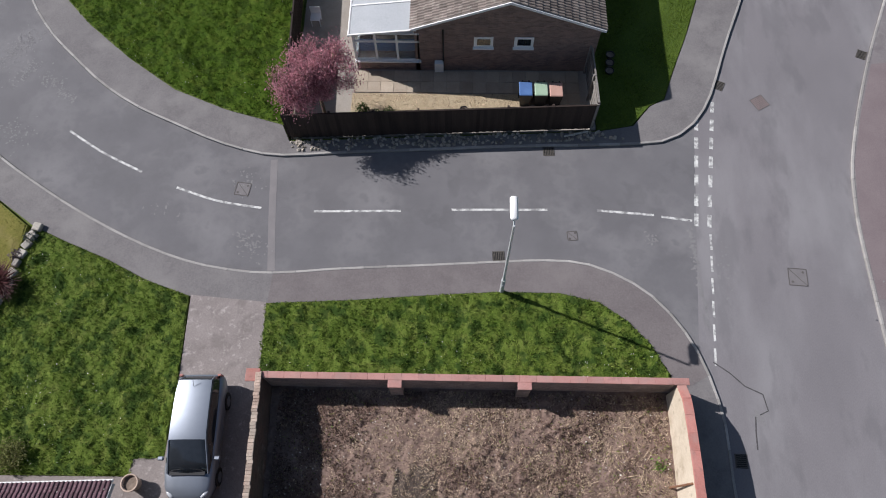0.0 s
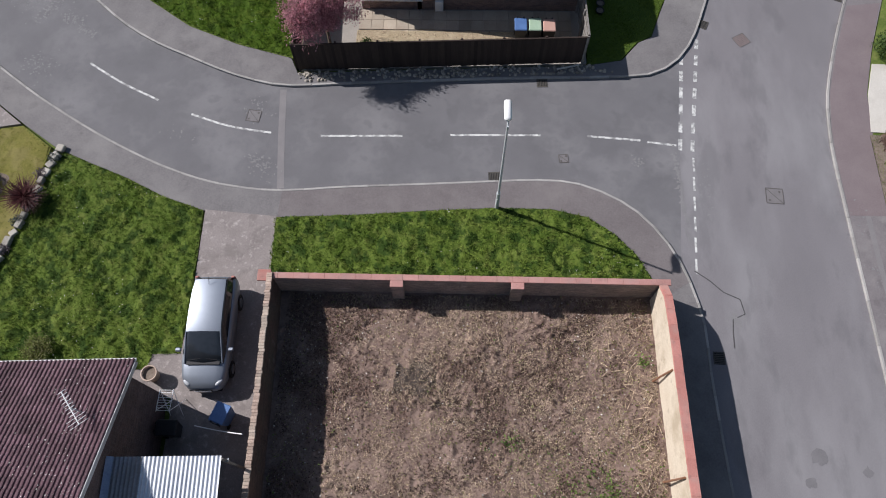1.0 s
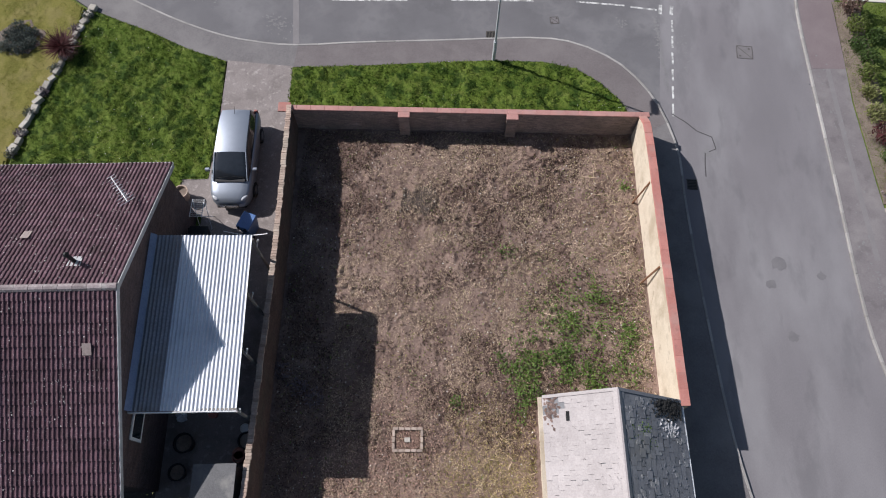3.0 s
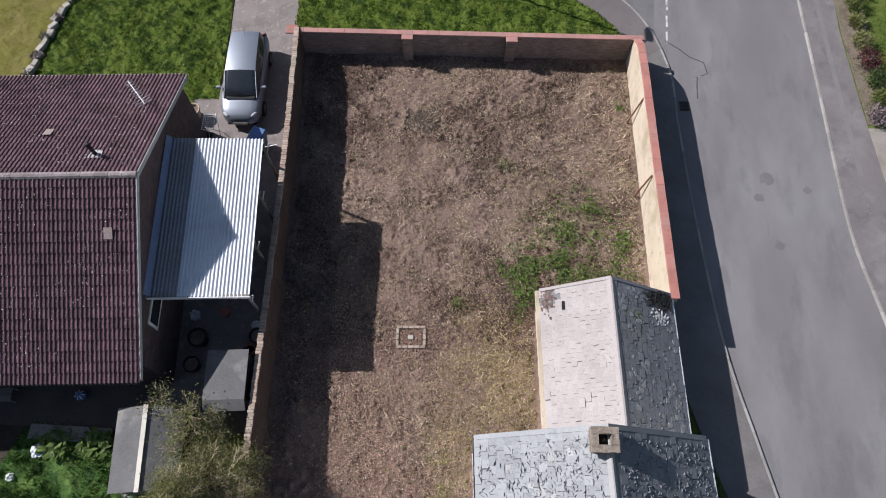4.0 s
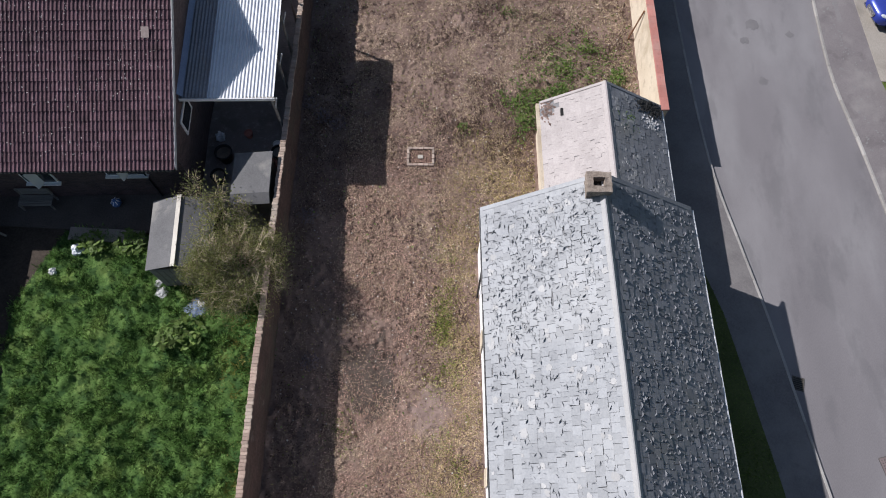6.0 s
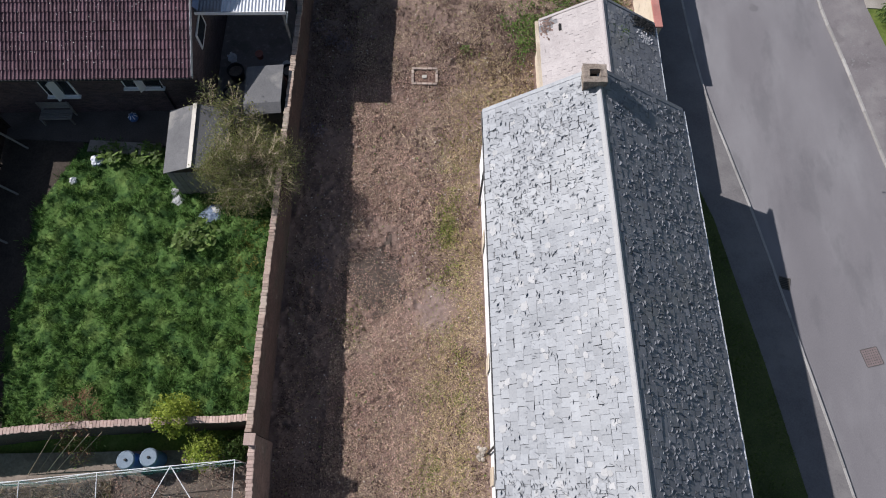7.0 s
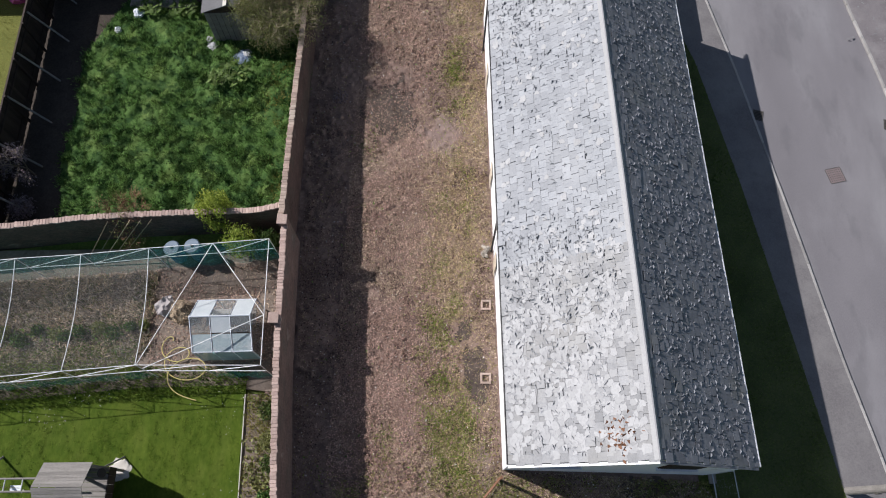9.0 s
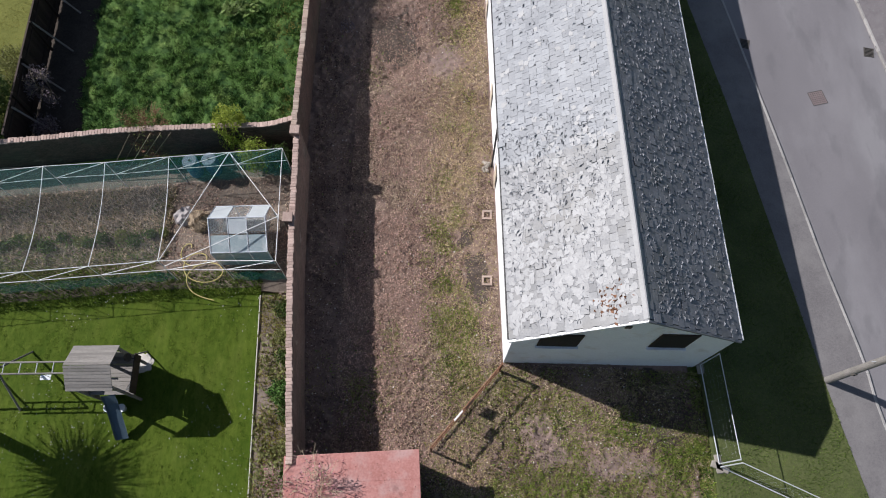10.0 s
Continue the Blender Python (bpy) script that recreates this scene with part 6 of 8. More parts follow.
def limb_mesh(name, segs, material, parent, sides=5):
    V, F = [], []
    for a, b, r0, r1, _ in segs:
        d = (b - a).normalized()
        u = d.orthogonal().normalized()
        w = d.cross(u)
        k = len(V)
        for c, r in ((a, r0), (b, r1)):
            for i in range(sides):
                t = 2 * math.pi * i / sides
                V.append(tuple(c + (u * math.cos(t) + w * math.sin(t)) * r))
        for i in range(sides):
            j = (i + 1) % sides
            F.append((k + i, k + j, k + sides + j, k + sides + i))
    me = bpy.data.meshes.new(name)
    me.from_pydata(V, [], F)
    return link_mesh(name, me, material, parent)


def tree(x, y, z, height, spread, leaf, label, seed, leaves=6000, size=0.06, depth=3, twig=BARK, trunk_r=0.09, trunk_h=0.35, clumps=0.22, lean=(0, 0), up=0.35, split=3, droop=0.0):
    rng = np.random.default_rng(seed)
    t = thing("tree", (x, y, z), label, "tree")
    segs = []
    top = Vector((lean[0], lean[1], height * trunk_h))
    segs.append((Vector((0, 0, -0.1)), top, trunk_r, trunk_r * 0.8, 9))
    for i in range(5):
        a = 2 * math.pi * i / 5 + rng.uniform(-0.4, 0.4)
        d = Vector((math.cos(a) * spread, math.sin(a) * spread, height * (1 - trunk_h) * rng.uniform(up, 1.2))).normalized()
        limbs(rng, top, d, max(spread, height * 0.5) * rng.uniform(0.5, 0.75), trunk_r * 0.6, depth, segs, 0.55, split, droop)
    limb_mesh("trunk", [s for s in segs if s[4] >= depth], BARK, t)
    thin = [s for s in segs if s[4] < depth]
    limb_mesh("branchwork", [(a, b, max(r * 0.8, 0.006), max(q * 0.7, 0.004), k) for a, b, r, q, k in thin], twig, t, 3)
    ends = np.array([tuple(s[1]) for s in thin if s[4] <= 1])
    pick = ends[rng.integers(0, len(ends), leaves)] + rng.normal(0, clumps, (leaves, 3))
    V, F = flakes(pick[:, 0], pick[:, 1], pick[:, 2], size, rng, 1.0, 0.7)
    raw("crown", V, F, leaf, t, "", "stuff")
    return t


cherry = tree(1.25, 11.85, 0.05, 3.4, 0.55, BLOSSOM, "pink blossoming cherry tree behind the wooden fence", 5, 16000, 0.06, 3, BARK, 0.09, 0.55, 0.17)
clump_of("blossom", 12000, (0.88, 0.88, 0.85), 0.055, BLOSSOM, cherry, np.random.default_rng(15), pose(0, 0, 2.65), 1.0, 0.7, 0.45)
fruit = tree(-0.75, -19.2, 0.05, 3.0, 1.7, OLIVE, "twiggy fruit tree with sparse olive leaves", 6, 25000, 0.042, 3, TWIG, 0.1, 0.35, 0.2, up=0.15, split=4)
rng = np.random.default_rng(16)
n = 1500
a, el = rng.uniform(0, 2 * np.pi, n), np.arcsin(rng.uniform(-0.1, 1, n))
d = np.stack([np.cos(a) * np.cos(el), np.sin(a) * np.cos(el), np.sin(el)], 1)
p = np.array((0, 0, 1.6)) + d * np.array((1.05, 1.15, 0.75)) * rng.uniform(0.5, 1.0, n)[:, None]
d = d + rng.normal(0, 0.5, (n, 3)) + np.array((0, 0, 0.15))
d /= np.linalg.norm(d, axis=1)[:, None]
q = np.cross(d, rng.normal(0, 1, (n, 3)))
q *= 0.009 / np.linalg.norm(q, axis=1)[:, None]
mid = p + d * 0.3 + rng.normal(0, 0.05, (n, 3))
tip = mid + d * rng.uniform(0.15, 0.45, n)[:, None] + rng.normal(0, 0.08, (n, 3))
V = np.stack([p - q, p + q, mid + q * 0.8, mid - q * 0.8, tip], 1).reshape(-1, 3)
k = 5 * np.arange(n)[:, None]
F = np.concatenate([k + np.array((0, 1, 2)), k + np.array((0, 2, 3)), k + np.array((3, 2, 4))])
raw("twig", V, F, TWIG, fruit, "pale bare twigs", "stuff")
tree(-1.5, -16.9, 0.05, 2.8, 0.8, OLIVE, "leafy climber spreading over a shed roof", 8, 2600, 0.06, 3, TWIG, 0.05, 0.5, 0.16)


def shrub(x, y, z, r, h, leaf, label, seed, n=1800, size=0.07, ratio=0.6, name="shrub", cat="shrub"):
    rng = np.random.default_rng(seed)
    t = thing(name, (x, y, z), label, cat)
    segs = []
    for i in range(7):
        a = rng.uniform(0, 6.28)
        segs.append((Vector((0, 0, -0.05)), Vector((math.cos(a) * r * 0.6, math.sin(a) * r * 0.6, h * rng.uniform(0.5, 0.9))), 0.02, 0.008, 0))
    limb_mesh("branchwork", segs, BARK, t, 4)
    clump_of("leaves", n, (r, r, h * 0.5), size, leaf, t, rng, pose(0, 0, h * 0.5), 1.0, ratio)
    return t


def spiky(x, y, z, r, leaf, label, seed):
    """A rosette of strap leaves."""
    rng = np.random.default_rng(seed)
    t = thing("spiky_plant", (x, y, z), label, "plant")
    part("stem", tube((0, 0, -0.05), (0, 0, 0.5), 0.06, 0.05), BARK, t)
    n = 700
    V, F = blades(rng.normal(0, 0.05, n), rng.normal(0, 0.05, n), 0.45, rng.uniform(-0.1, 0.55, n), 0.06, r, rng)
    raw("leaves", V, F, leaf, t, "", "stuff")


GREYLEAF = mat("grey_green_leaf", (0.07, 0.085, 0.075), (0.15, 0.17, 0.155), 2, 20, 0.8, 0, rnd=0.4, leaf=0.3)
BUDBROWN = mat("reddish_brown_bud", (0.13, 0.08, 0.065), (0.26, 0.175, 0.145), 2, 20, 0.8, 0, rnd=0.4, leaf=0.3)
BORDERLEAF = mat("muted_green_leaf", (0.09, 0.125, 0.03), (0.19, 0.225, 0.06), 2, 20, 0.6, 0, rnd=0.45, leaf=0.4)
spiky(-10.95, 3.6, 0.1, 0.85, PURPLE, "dark red spiky cordyline at the lawn's edge", 41)
blot(-13.25, 4.3, 1.05, DARKSOIL, "round dark soil bed in the lawn", 12, 0.125)
for i, (dx, dy) in enumerate(((0, 0), (0.4, 0.25), (-0.4, 0.15), (0.15, -0.45), (-0.15, 0.5), (0.5, -0.2), (-0.45, -0.35))):
    shrub(-13.25 + dx * 1.15, 4.25 + dy * 1.3, 0.1, 0.36, 0.42, GREYLEAF, "low grey-green plant in a round bed", 43 + i, 800, 0.055)
for i, (x, y) in enumerate(((-10.35, 5.75), (-10.75, 4.9), (-11.15, 2.6), (-11.4, 1.3), (-11.7, 0.2), (-11.85, -0.9), (-12.0, -1.9))):
    shrub(x, y, 0.1, 0.28, 0.3, HEATHER if i % 2 else GREYLEAF, "small grey-green edging shrub between stones", 50 + i, 500, 0.05)
shrub(-8.8, -2.9, 0.1, 0.6, 0.5, OLIVE, "low brownish shrub by the house wall", 60, 1500, 0.06)
shrub(26.0, 7.0, 0.09, 0.5, 1.4, BUDBROWN, "reddish brown bush at the border's corner", 61, 1700, 0.07)
for i, (x, y, r, h, lf, lb) in enumerate(((26.1, 5.9, 0.6, 1.0, BORDERLEAF, "yellow-green border shrub by the footway"), (26.0, 4.9, 0.5, 0.7, SHRUB, "dark green border shrub by the footway"), (26.3, 4.1, 0.6, 0.9, SHRUB, "dark green border shrub by the footway"),
                                       (26.1, 3.2, 0.55, 0.8, BORDERLEAF, "yellow-green border shrub by the footway"), (26.0, 2.2, 0.5, 0.6, OLIVE, "olive green border shrub by the footway"), (26.0, 1.0, 0.6, 0.8, OLIVE, "olive brown border shrub by the footway"),
                                       (26.05, -0.1, 0.65, 0.9, PURPLE, "reddish brown border shrub by the footway"), (26.2, -1.2, 0.6, 0.8, SHRUB, "dark green border shrub by the footway"), (26.2, -2.2, 0.55, 0.7, BORDERLEAF, "yellow-green border shrub by the footway"),
                                       (25.95, -3.1, 0.7, 0.8, HEATHER, "grey-purple shrub at the edge of a drive"), (27.2, -2.0, 0.7, 0.8, SHRUB, "dark green border shrub by the footway"), (26.9, 5.4, 0.5, 0.7, SHRUB, "dark green border shrub by the footway"))):
    shrub(x, y, 0.09, r * 0.85, h * 0.8, lf, lb, 70 + i, 800, 0.075)
shrub(26.9, -10.0, 0.09, 0.9, 0.9, SHRUB, "dark green bush beside the drive", 90, 2200, 0.08)
shrub(27.3, 12.2, 0.09, 0.8, 0.8, SHRUB, "dark green bush beside a pale drive", 91, 2000, 0.08)
shrub(-2.2, -28.3, 0.05, 0.65, 2.4, YELLOWGREEN, "tall yellow-green bush overhanging the brick wall", 92, 4200, 0.075)
shrub(-1.2, -29.4, 0.06, 0.6, 1.9, YELLOWGREEN, "yellow-green shrub below the brick wall", 93, 1700, 0.07)
shrub(-0.3, -29.3, 0.06, 0.5, 1.3, SHRUB, "green shrub in the wall corner", 94, 1500, 0.07)
tree(-5.4, -28.4, 0.05, 2.0, 0.9, OLIVE, "bare bramble sprawling over the brick wall", 95, 900, 0.05, 3, RUST, 0.03, 0.4, 0.12, up=0.1, split=3)
tree(-10.3, -26.3, 0.05, 1.7, 0.8, HEATHER, "pale leaved bush below the dark fence", 96, 1200, 0.06, 2, TWIG, 0.04, 0.3, 0.12)
shrub(-12.3, -24.8, 0.05, 0.6, 1.2, OLIVE, "olive bush behind the dark fence", 97, 1500, 0.06)
tree(2.3, -42.4, 0.0, 3.0, 0.8, BLOSSOM, "pinkish budding bush beside the red roof", 98, 1200, 0.05, 3, TWIG, 0.04, 0.5, 0.1)
for i, y in enumerate((-35.6, -36.6, -37.4, -38.6, -39.4, -40.6, -41.6, -43)):
    shrub(0.45 + 0.13 * i, y, 0.07, 0.35, 0.45, (SHRUB, OLIVE, SHRUB, WEED)[i % 4], "low green weed clump in the wall border", 100 + i, 700, 0.06)
for i, (x, y) in enumerate(((3.6, 11.75), (4.1, 11.9), (2.9, 12.1))):
    shrub(x, y, 0.1, 0.3, 0.5, SHRUB, "small dark shrub on gravel", 120 + i, 500, 0.06)


# ---- fences ----
def board_fence(a, b, h, label, name="fence", board=0.15, z=0.05, lean=0.0, material=DARKWOOD):
    a, b = Vector((*a, 0)), Vector((*b, 0))
    d = (b - a)
    t = thing(name, (a.x, a.y, z), label, "fence", rz=math.degrees(math.atan2(d.y, d.x)))
    L = d.length
    n = round(L / board)
    me = mesh_of(box(-board * 0.53, board * 0.53, -0.008, 0.006, 0.05, h, 0.003), "board")
    rng = np.random.default_rng(int(L * 100))
    lay(t, "board", me, [pose((i + 0.5) * L / n, 0.015 * (i % 2), rng.normal(0, 0.012)) for i in range(n)], material)
    for z_ in (0.4, h - 0.35):
        part("rail", box(0, L, 0.03, 0.07, z_, z_ + 0.08), material, t)
    k = max(1, round(L / 1.83))
    for i in range(k + 1):
        part("post", box(i * L / k - 0.045, i * L / k + 0.045, 0.03, 0.12, -0.1, h + 0.06), material, t)
    part("capping", box(0, L, -0.02, 0.05, h + 0.002, h + 0.03), material, t)
    return t


board_fence((-0.14, 10.72), (13.0, 11.36), 1.75, "dark stained close-boarded wooden fence")
board_fence((13.05, 11.4), (12.95, 14.4), 1.75, "weathered wooden side fence by the bungalow", material=GREYWOOD)
board_fence((-0.2, 10.85), (-0.5, 20), 1.6, "dark wooden side fence beside the lawn")
wf = board_fence((-11.55, -16.6), (-10.9, -29.2), 1.8, "dark wooden garden fence with leaning props", board=0.16)
for i in range(6):
    part("prop", tube((0.8 + i * 2.1, 0.06, 1.7), (1.0 + i * 2.1, 1.0, 0.0), 0.045), GREYWOOD, wf, "pale leaning prop")
st = thing("stick", (12.3, 11.0, 0.2), "pale wooden lath lying on rubble stones", "stick", rz=14)
part("lath", box(-0.55, 0.55, -0.035, 0.035, 0, 0.03), PALECONC, st)

shrub(-12.1, -27.2, 0.05, 0.9, 2.9, SHRUB, "tall dark green bush behind the dark fence", 134, 5200, 0.08)
shrub(-11.9, -28.9, 0.05, 0.8, 2.5, SHRUB, "tall dark green bush behind the dark fence", 135, 4200, 0.08)
shrub(-10.2, -28.0, 0.05, 0.5, 0.9, HEATHER, "grey twiggy bush in the shade of a fence", 136, 1200, 0.06)
shrub(-12.4, -25.6, 0.05, 0.8, 1.3, OLIVE, "large olive bush behind the dark fence", 130, 2600, 0.06)
shrub(-13.6, -27.8, 0.05, 0.9, 1.3, SHRUB, "dark green bush behind the dark fence", 132, 2200, 0.07)
# a palm-like tree west of the play frame
pt = thing("palm_tree", (-11.2, -39.7, 0.05), "tall cordyline palm on the southern lawn", "tree")
part("trunk", tube((0, 0, -0.1), (0.1, 0, 4.4), 0.24, 0.16, 10), BARK, pt)
rng = np.random.default_rng(133)
n = 1000
V, F = blades(rng.normal(0.1, 0.15, n), rng.normal(0, 0.15, n), 4.4 + rng.normal(0, 0.25, n), rng.uniform(-1.0, 1.2, n), 0.055, 2.2, rng)
raw("fronds", V, F, SHRUB, pt, "", "stuff")


# ---- yard of the northern bungalow ----
me = mesh_of(box(-0.295, 0.295, -0.295, 0.295, 0, 0.045, 0.008), "slab")
yard = thing("paving", (2.4, 13.2, 0.05), "buff concrete paving slabs beside the bungalow", "paving", "", "structure")
poses = [pose(0.3 + 0.6 * i, 0.3 + 0.6 * j, RNG.uniform(-0.004, 0.004), 0, 0, RNG.uniform(-0.8, 0.8)) for i in range(17) for j in range(2)]
poses += [pose(0.3 + 0.6 * i, -0.3 - 0.6 * j, RNG.uniform(-0.004, 0.004)) for i in range(13, 17) for j in range(3)]
lay(yard, "slab", me, poses, SLABS)
sheet("gravel_bed", [(2.3, 11.2), (10.1, 11.4), (10.1, 13.15), (2.35, 13.15)], 0.075, GRAVEL, "golden gravel bed inside the fence", "gravel", 0.05)
rng = np.random.default_rng(71)
x, y = scatter([(2.3, 11.2), (10.1, 11.4), (10.1, 13.15), (2.35, 13.15)], 420, rng)
V, F = flakes(x, y, 0.085, 0.045, rng, 0.5, 0.8)
raw("gravel", V, F, STRAW, None, "loose golden pea gravel", "stuff", "gravel")

cons = thing("conservatory", (3.95, 14.5, 0), "white framed lean-to conservatory with a polycarbonate roof", "conservatory")
part("dwarf_wall", box(-1.45, 1.45, 0, 8, -0.05, 0.72), BROWNBRICK, cons)
for x in (-1.42, -0.48, 0.46, 1.4):
    part("mullion", box(x - 0.045, x + 0.045, 0.0, 0.08, 0.72, 2.45), WHITE, cons)
for y in (1.6, 3.2, 4.8, 6.4):
    part("mullion", box(-1.46, -1.38, y - 0.045, y + 0.045, 0.72, 2.45), WHITE, cons)
for z in (0.72, 1.9, 2.4):
    part("transom", box(-1.46, 1.46, -0.01, 0.075, z, z + 0.08), WHITE, cons)
    part("transom", box(-1.47, -1.385, 0.08, 8, z, z + 0.08), WHITE, cons)
for i in range(3):
    p = part("pane", box(-1.375 + i * 0.94, -0.525 + i * 0.94, 0.03, 0.04, 0.8, 2.4), CLEAR, cons)
    p.visible_shadow = False
for i in range(5):
    part("side_pane", box(-1.43, -1.42, 0.1 + i * 1.6, 1.54 + i * 1.6, 0.8, 2.4), CLEAR, cons)
part("sill", box(-1.5, 1.5, -0.1, 0.02, 0.66, 0.718), WHITE, cons)
POLY = mat("polycarbonate", (0.36, 0.38, 0.4), (0.44, 0.46, 0.48), 0.8, 15, 0.4, 0.05)
for i in range(5):
    part("roof_panel", slab((-1.5, -0.12 + i * 1.62, 2.5), (-1.5, 1.46 + i * 1.62, 2.5), (1.35, 1.46 + i * 1.62, 2.85), (1.35, -0.12 + i * 1.62, 2.85), 0.04), POLY, cons)
    part("roof_bar", slab((-1.52, -0.17 + i * 1.62, 2.53), (-1.52, -0.1 + i * 1.62, 2.53), (1.35, -0.1 + i * 1.62, 2.88), (1.35, -0.17 + i * 1.62, 2.88), 0.07), WHITE, cons)
part("gutter", tube((-1.56, -0.15, 2.46), (-1.56, 8, 2.46), 0.05), WHITE, cons)
part("blind", box(-1.3, 1.35, 0.5, 0.53, 0.75, 1.5), BLUEBIN, cons, "dim bluish furnishings inside")

chair = thing("garden_chair", (0.35, 17.2, 0.05), "white plastic garden chair in the side yard", "chair")
part("seat", box(-0.24, 0.24, -0.24, 0.24, 0.4, 0.44, 0.01), WHITE, chair)
part("backrest", box(-0.24, 0.24, 0.2, 0.24, 0.45, 0.85, 0.01), WHITE, chair)
for sx in (-1, 1):
    for sy in (-1, 1):
        part("leg", box(sx * 0.2 - 0.02, sx * 0.2 + 0.02, sy * 0.2 - 0.02, sy * 0.2 + 0.02, 0, 0.4), WHITE, chair)

# rubble strip below the fence
rub = thing("rubble_strip", (0, 0, 0), "rough rubble stones set between kerb and fence", "stones", "", "structure")
bm = bmesh.new()
bmesh.ops.create_icosphere(bm, subdivisions=1, radius=0.1)
for v in bm.verts:
    v.co *= 0.75 + 0.5 * abs(noise.noise(v.co * 17))
me = mesh_of(bm, "stone")
rng = np.random.default_rng(72)
x, y = scatter([(-0.1, 10.02), (14.4, 10.85), (13.4, 11.25), (-0.15, 10.62)], 46, rng)
poses = [pose(a, b, 0.085, rng.uniform(0, 360), rng.uniform(0, 360), rng.uniform(0, 360)) @ Matrix.Scale(rng.uniform(0.6, 1.2), 4) for a, b in zip(x, y)]
lay(rub, "stone", me, poses, STONE)

heapr = thing("rubble_heap", (8.1, -29.15, 0.03), "small heap of broken stone by the white wall", "rubble")
for i in range(16):
    a, d = rng.uniform(0, 6.28), 0.3 * math.sqrt(rng.random())
    ob = link_mesh("stone", me, STONE, heapr, "", "", pose(d * math.cos(a) * 0.6, d * math.sin(a), 0.04 + 0.12 * (0.3 - d), rng.uniform(0, 360), rng.uniform(0, 360), 0) @ Matrix.Scale(rng.uniform(0.5, 1.2), 4))

# edging stones of the front lawn
PALESTONE = mat("pale_stone", (0.3, 0.275, 0.24), (0.46, 0.43, 0.38), 3, 20, 0.9, 0.5, rnd=0.25)
blk = mesh_of(box(-0.2, 0.2, -0.15, 0.15, 0, 0.22, 0.03), "block")
rng = np.random.default_rng(73)
for a, b in smooth_line([(-10.2, 6.2), (-10.5, 5.4), (-10.65, 4.74), (-11.1, 2.38), (-11.4, 1.47), (-11.65, 0.0), (-11.95, -1.7)], 0.42):
    ob = link_mesh("edging_stone", blk, PALESTONE, None, "", "", pose(a + rng.normal(0, 0.03), b, 0.1, 0, 0, 70 + rng.normal(0, 10)) @ Matrix.Diagonal((*rng.uniform(0.75, 1.2, 3), 1)))
    tagged(ob, "rough pale edging stone along the lawn", "stone", "edging stones along the lawn")


# ---- details of the brown-roofed bungalow ----
flue = part("flue", tube((4.55, 1.1, HR - 0.55), (4.55, 1.1, HR + 0.15), 0.07, n=12), BLACKPL, house)
part("flashing", slab((4.35, 0.9, HR - 0.3), (4.8, 0.9, HR - 0.3), (4.75, 1.3, HR - 0.47), (4.4, 1.3, HR - 0.47), 0.02), BOARDPAINT, house, "pale lead flashing")
part("cowl", tube((4.55, 1.1, HR + 0.15), (4.55, 1.1, HR + 0.25), 0.1, 0.04, 12), BLACKPL, flue)
aer = part("aerial", tube((5.2, 4.1, 4.0), (5.2, 4.1, 4.75), 0.025), STEEL, house)
part("boom", tube((4.8, 4.6, 4.75), (5.55, 3.6, 4.75), 0.02), WHITE, aer)
for i in range(11):
    u = i / 10
    c = Vector((4.8 + 0.75 * u, 4.6 - 1.0 * u, 4.75))
    d = Vector((0.8, 0.6, 0)) * (0.15 if i < 8 else 0.3)
    part("element", tube(c - d, c + d, 0.012, n=4), WHITE, aer)
PALETILE = mat("faded_pinkish_tile", (0.25, 0.2, 0.19), (0.34, 0.28, 0.265), 2, 18, 0.8, 0.3)
for x, y in ((5.2, -1.75), (2.35, 2.3)):
    zz = HZ + (HR - HZ) * (1 - abs(y) / 6.1) + 0.06
    part("patch_tile", slab((x, y - 0.17, zz + (-0.02 if y < 0 else 0.16)), (x + 0.28, y - 0.17, zz + (-0.02 if y < 0 else 0.16)), (x + 0.28, y + 0.17, zz + (0.16 if y < 0 else -0.02)), (x, y + 0.17, zz + (0.16 if y < 0 else -0.02)), 0.03), PALETILE, house, "pale replacement tile")


def window(parent, x, y, w, z0, z1, leaves=2, open_leaf=None, axis="x"):
    """A white framed window in a wall that faces -y."""
    f = part("window", box(x, x + w, y - 0.05, y - 0.004, z0, z1), WHITE, parent, "white plastic window")
    k = w / leaves
    for i in range(leaves):
        part("pane", box(x + i * k + 0.06, x + (i + 1) * k - 0.06, y - 0.06, y - 0.052, z0 + 0.07, z1 - 0.07), GLASS, f)
    part("sill", box(x - 0.06, x + w + 0.06, y - 0.16, y - 0.002, z0 - 0.06, z0 - 0.003), WHITE, f)
    if open_leaf:
        part("casement", box(-0.02, 0.02, -open_leaf, 0, z0 + 0.05, z1 - 0.05), WHITE, f, "opened white casement", m=pose(x + w * 0.55, y - 0.06, 0, 0, 0, -28))
    return f


SY = HYS + 0.55
window(house, 3.15, SY, 1.5, 1.85, 2.75, 2, 0.3)
window(house, -0.1, SY, 1.2, 1.35, 2.55, 2, 0.34)
f = part("window", box(HX1 - 0.096, HX1 - 0.05, -4.2, -2.95, 2.3, 3.15), WHITE, house, "white plastic side window")
part("pane", box(HX1 - 0.052, HX1 - 0.044, -4.1, -3.05, 2.4, 3.05), GLASS, f)
part("downpipe", tube((4.6, SY - 0.06, 0.1), (4.6, SY - 0.06, HZ - 0.1), 0.035), BLACKPL, house)
part("downpipe", tube((5.9, HYN - 0.42, 0.1), (5.9, HYN - 0.42, HZ - 0.1), 0.035), BLACKPL, house)

step = thing("step", (-6.5, -17.45, 0.06), "worn concrete step between patio and lawn", "step", rz=-2)
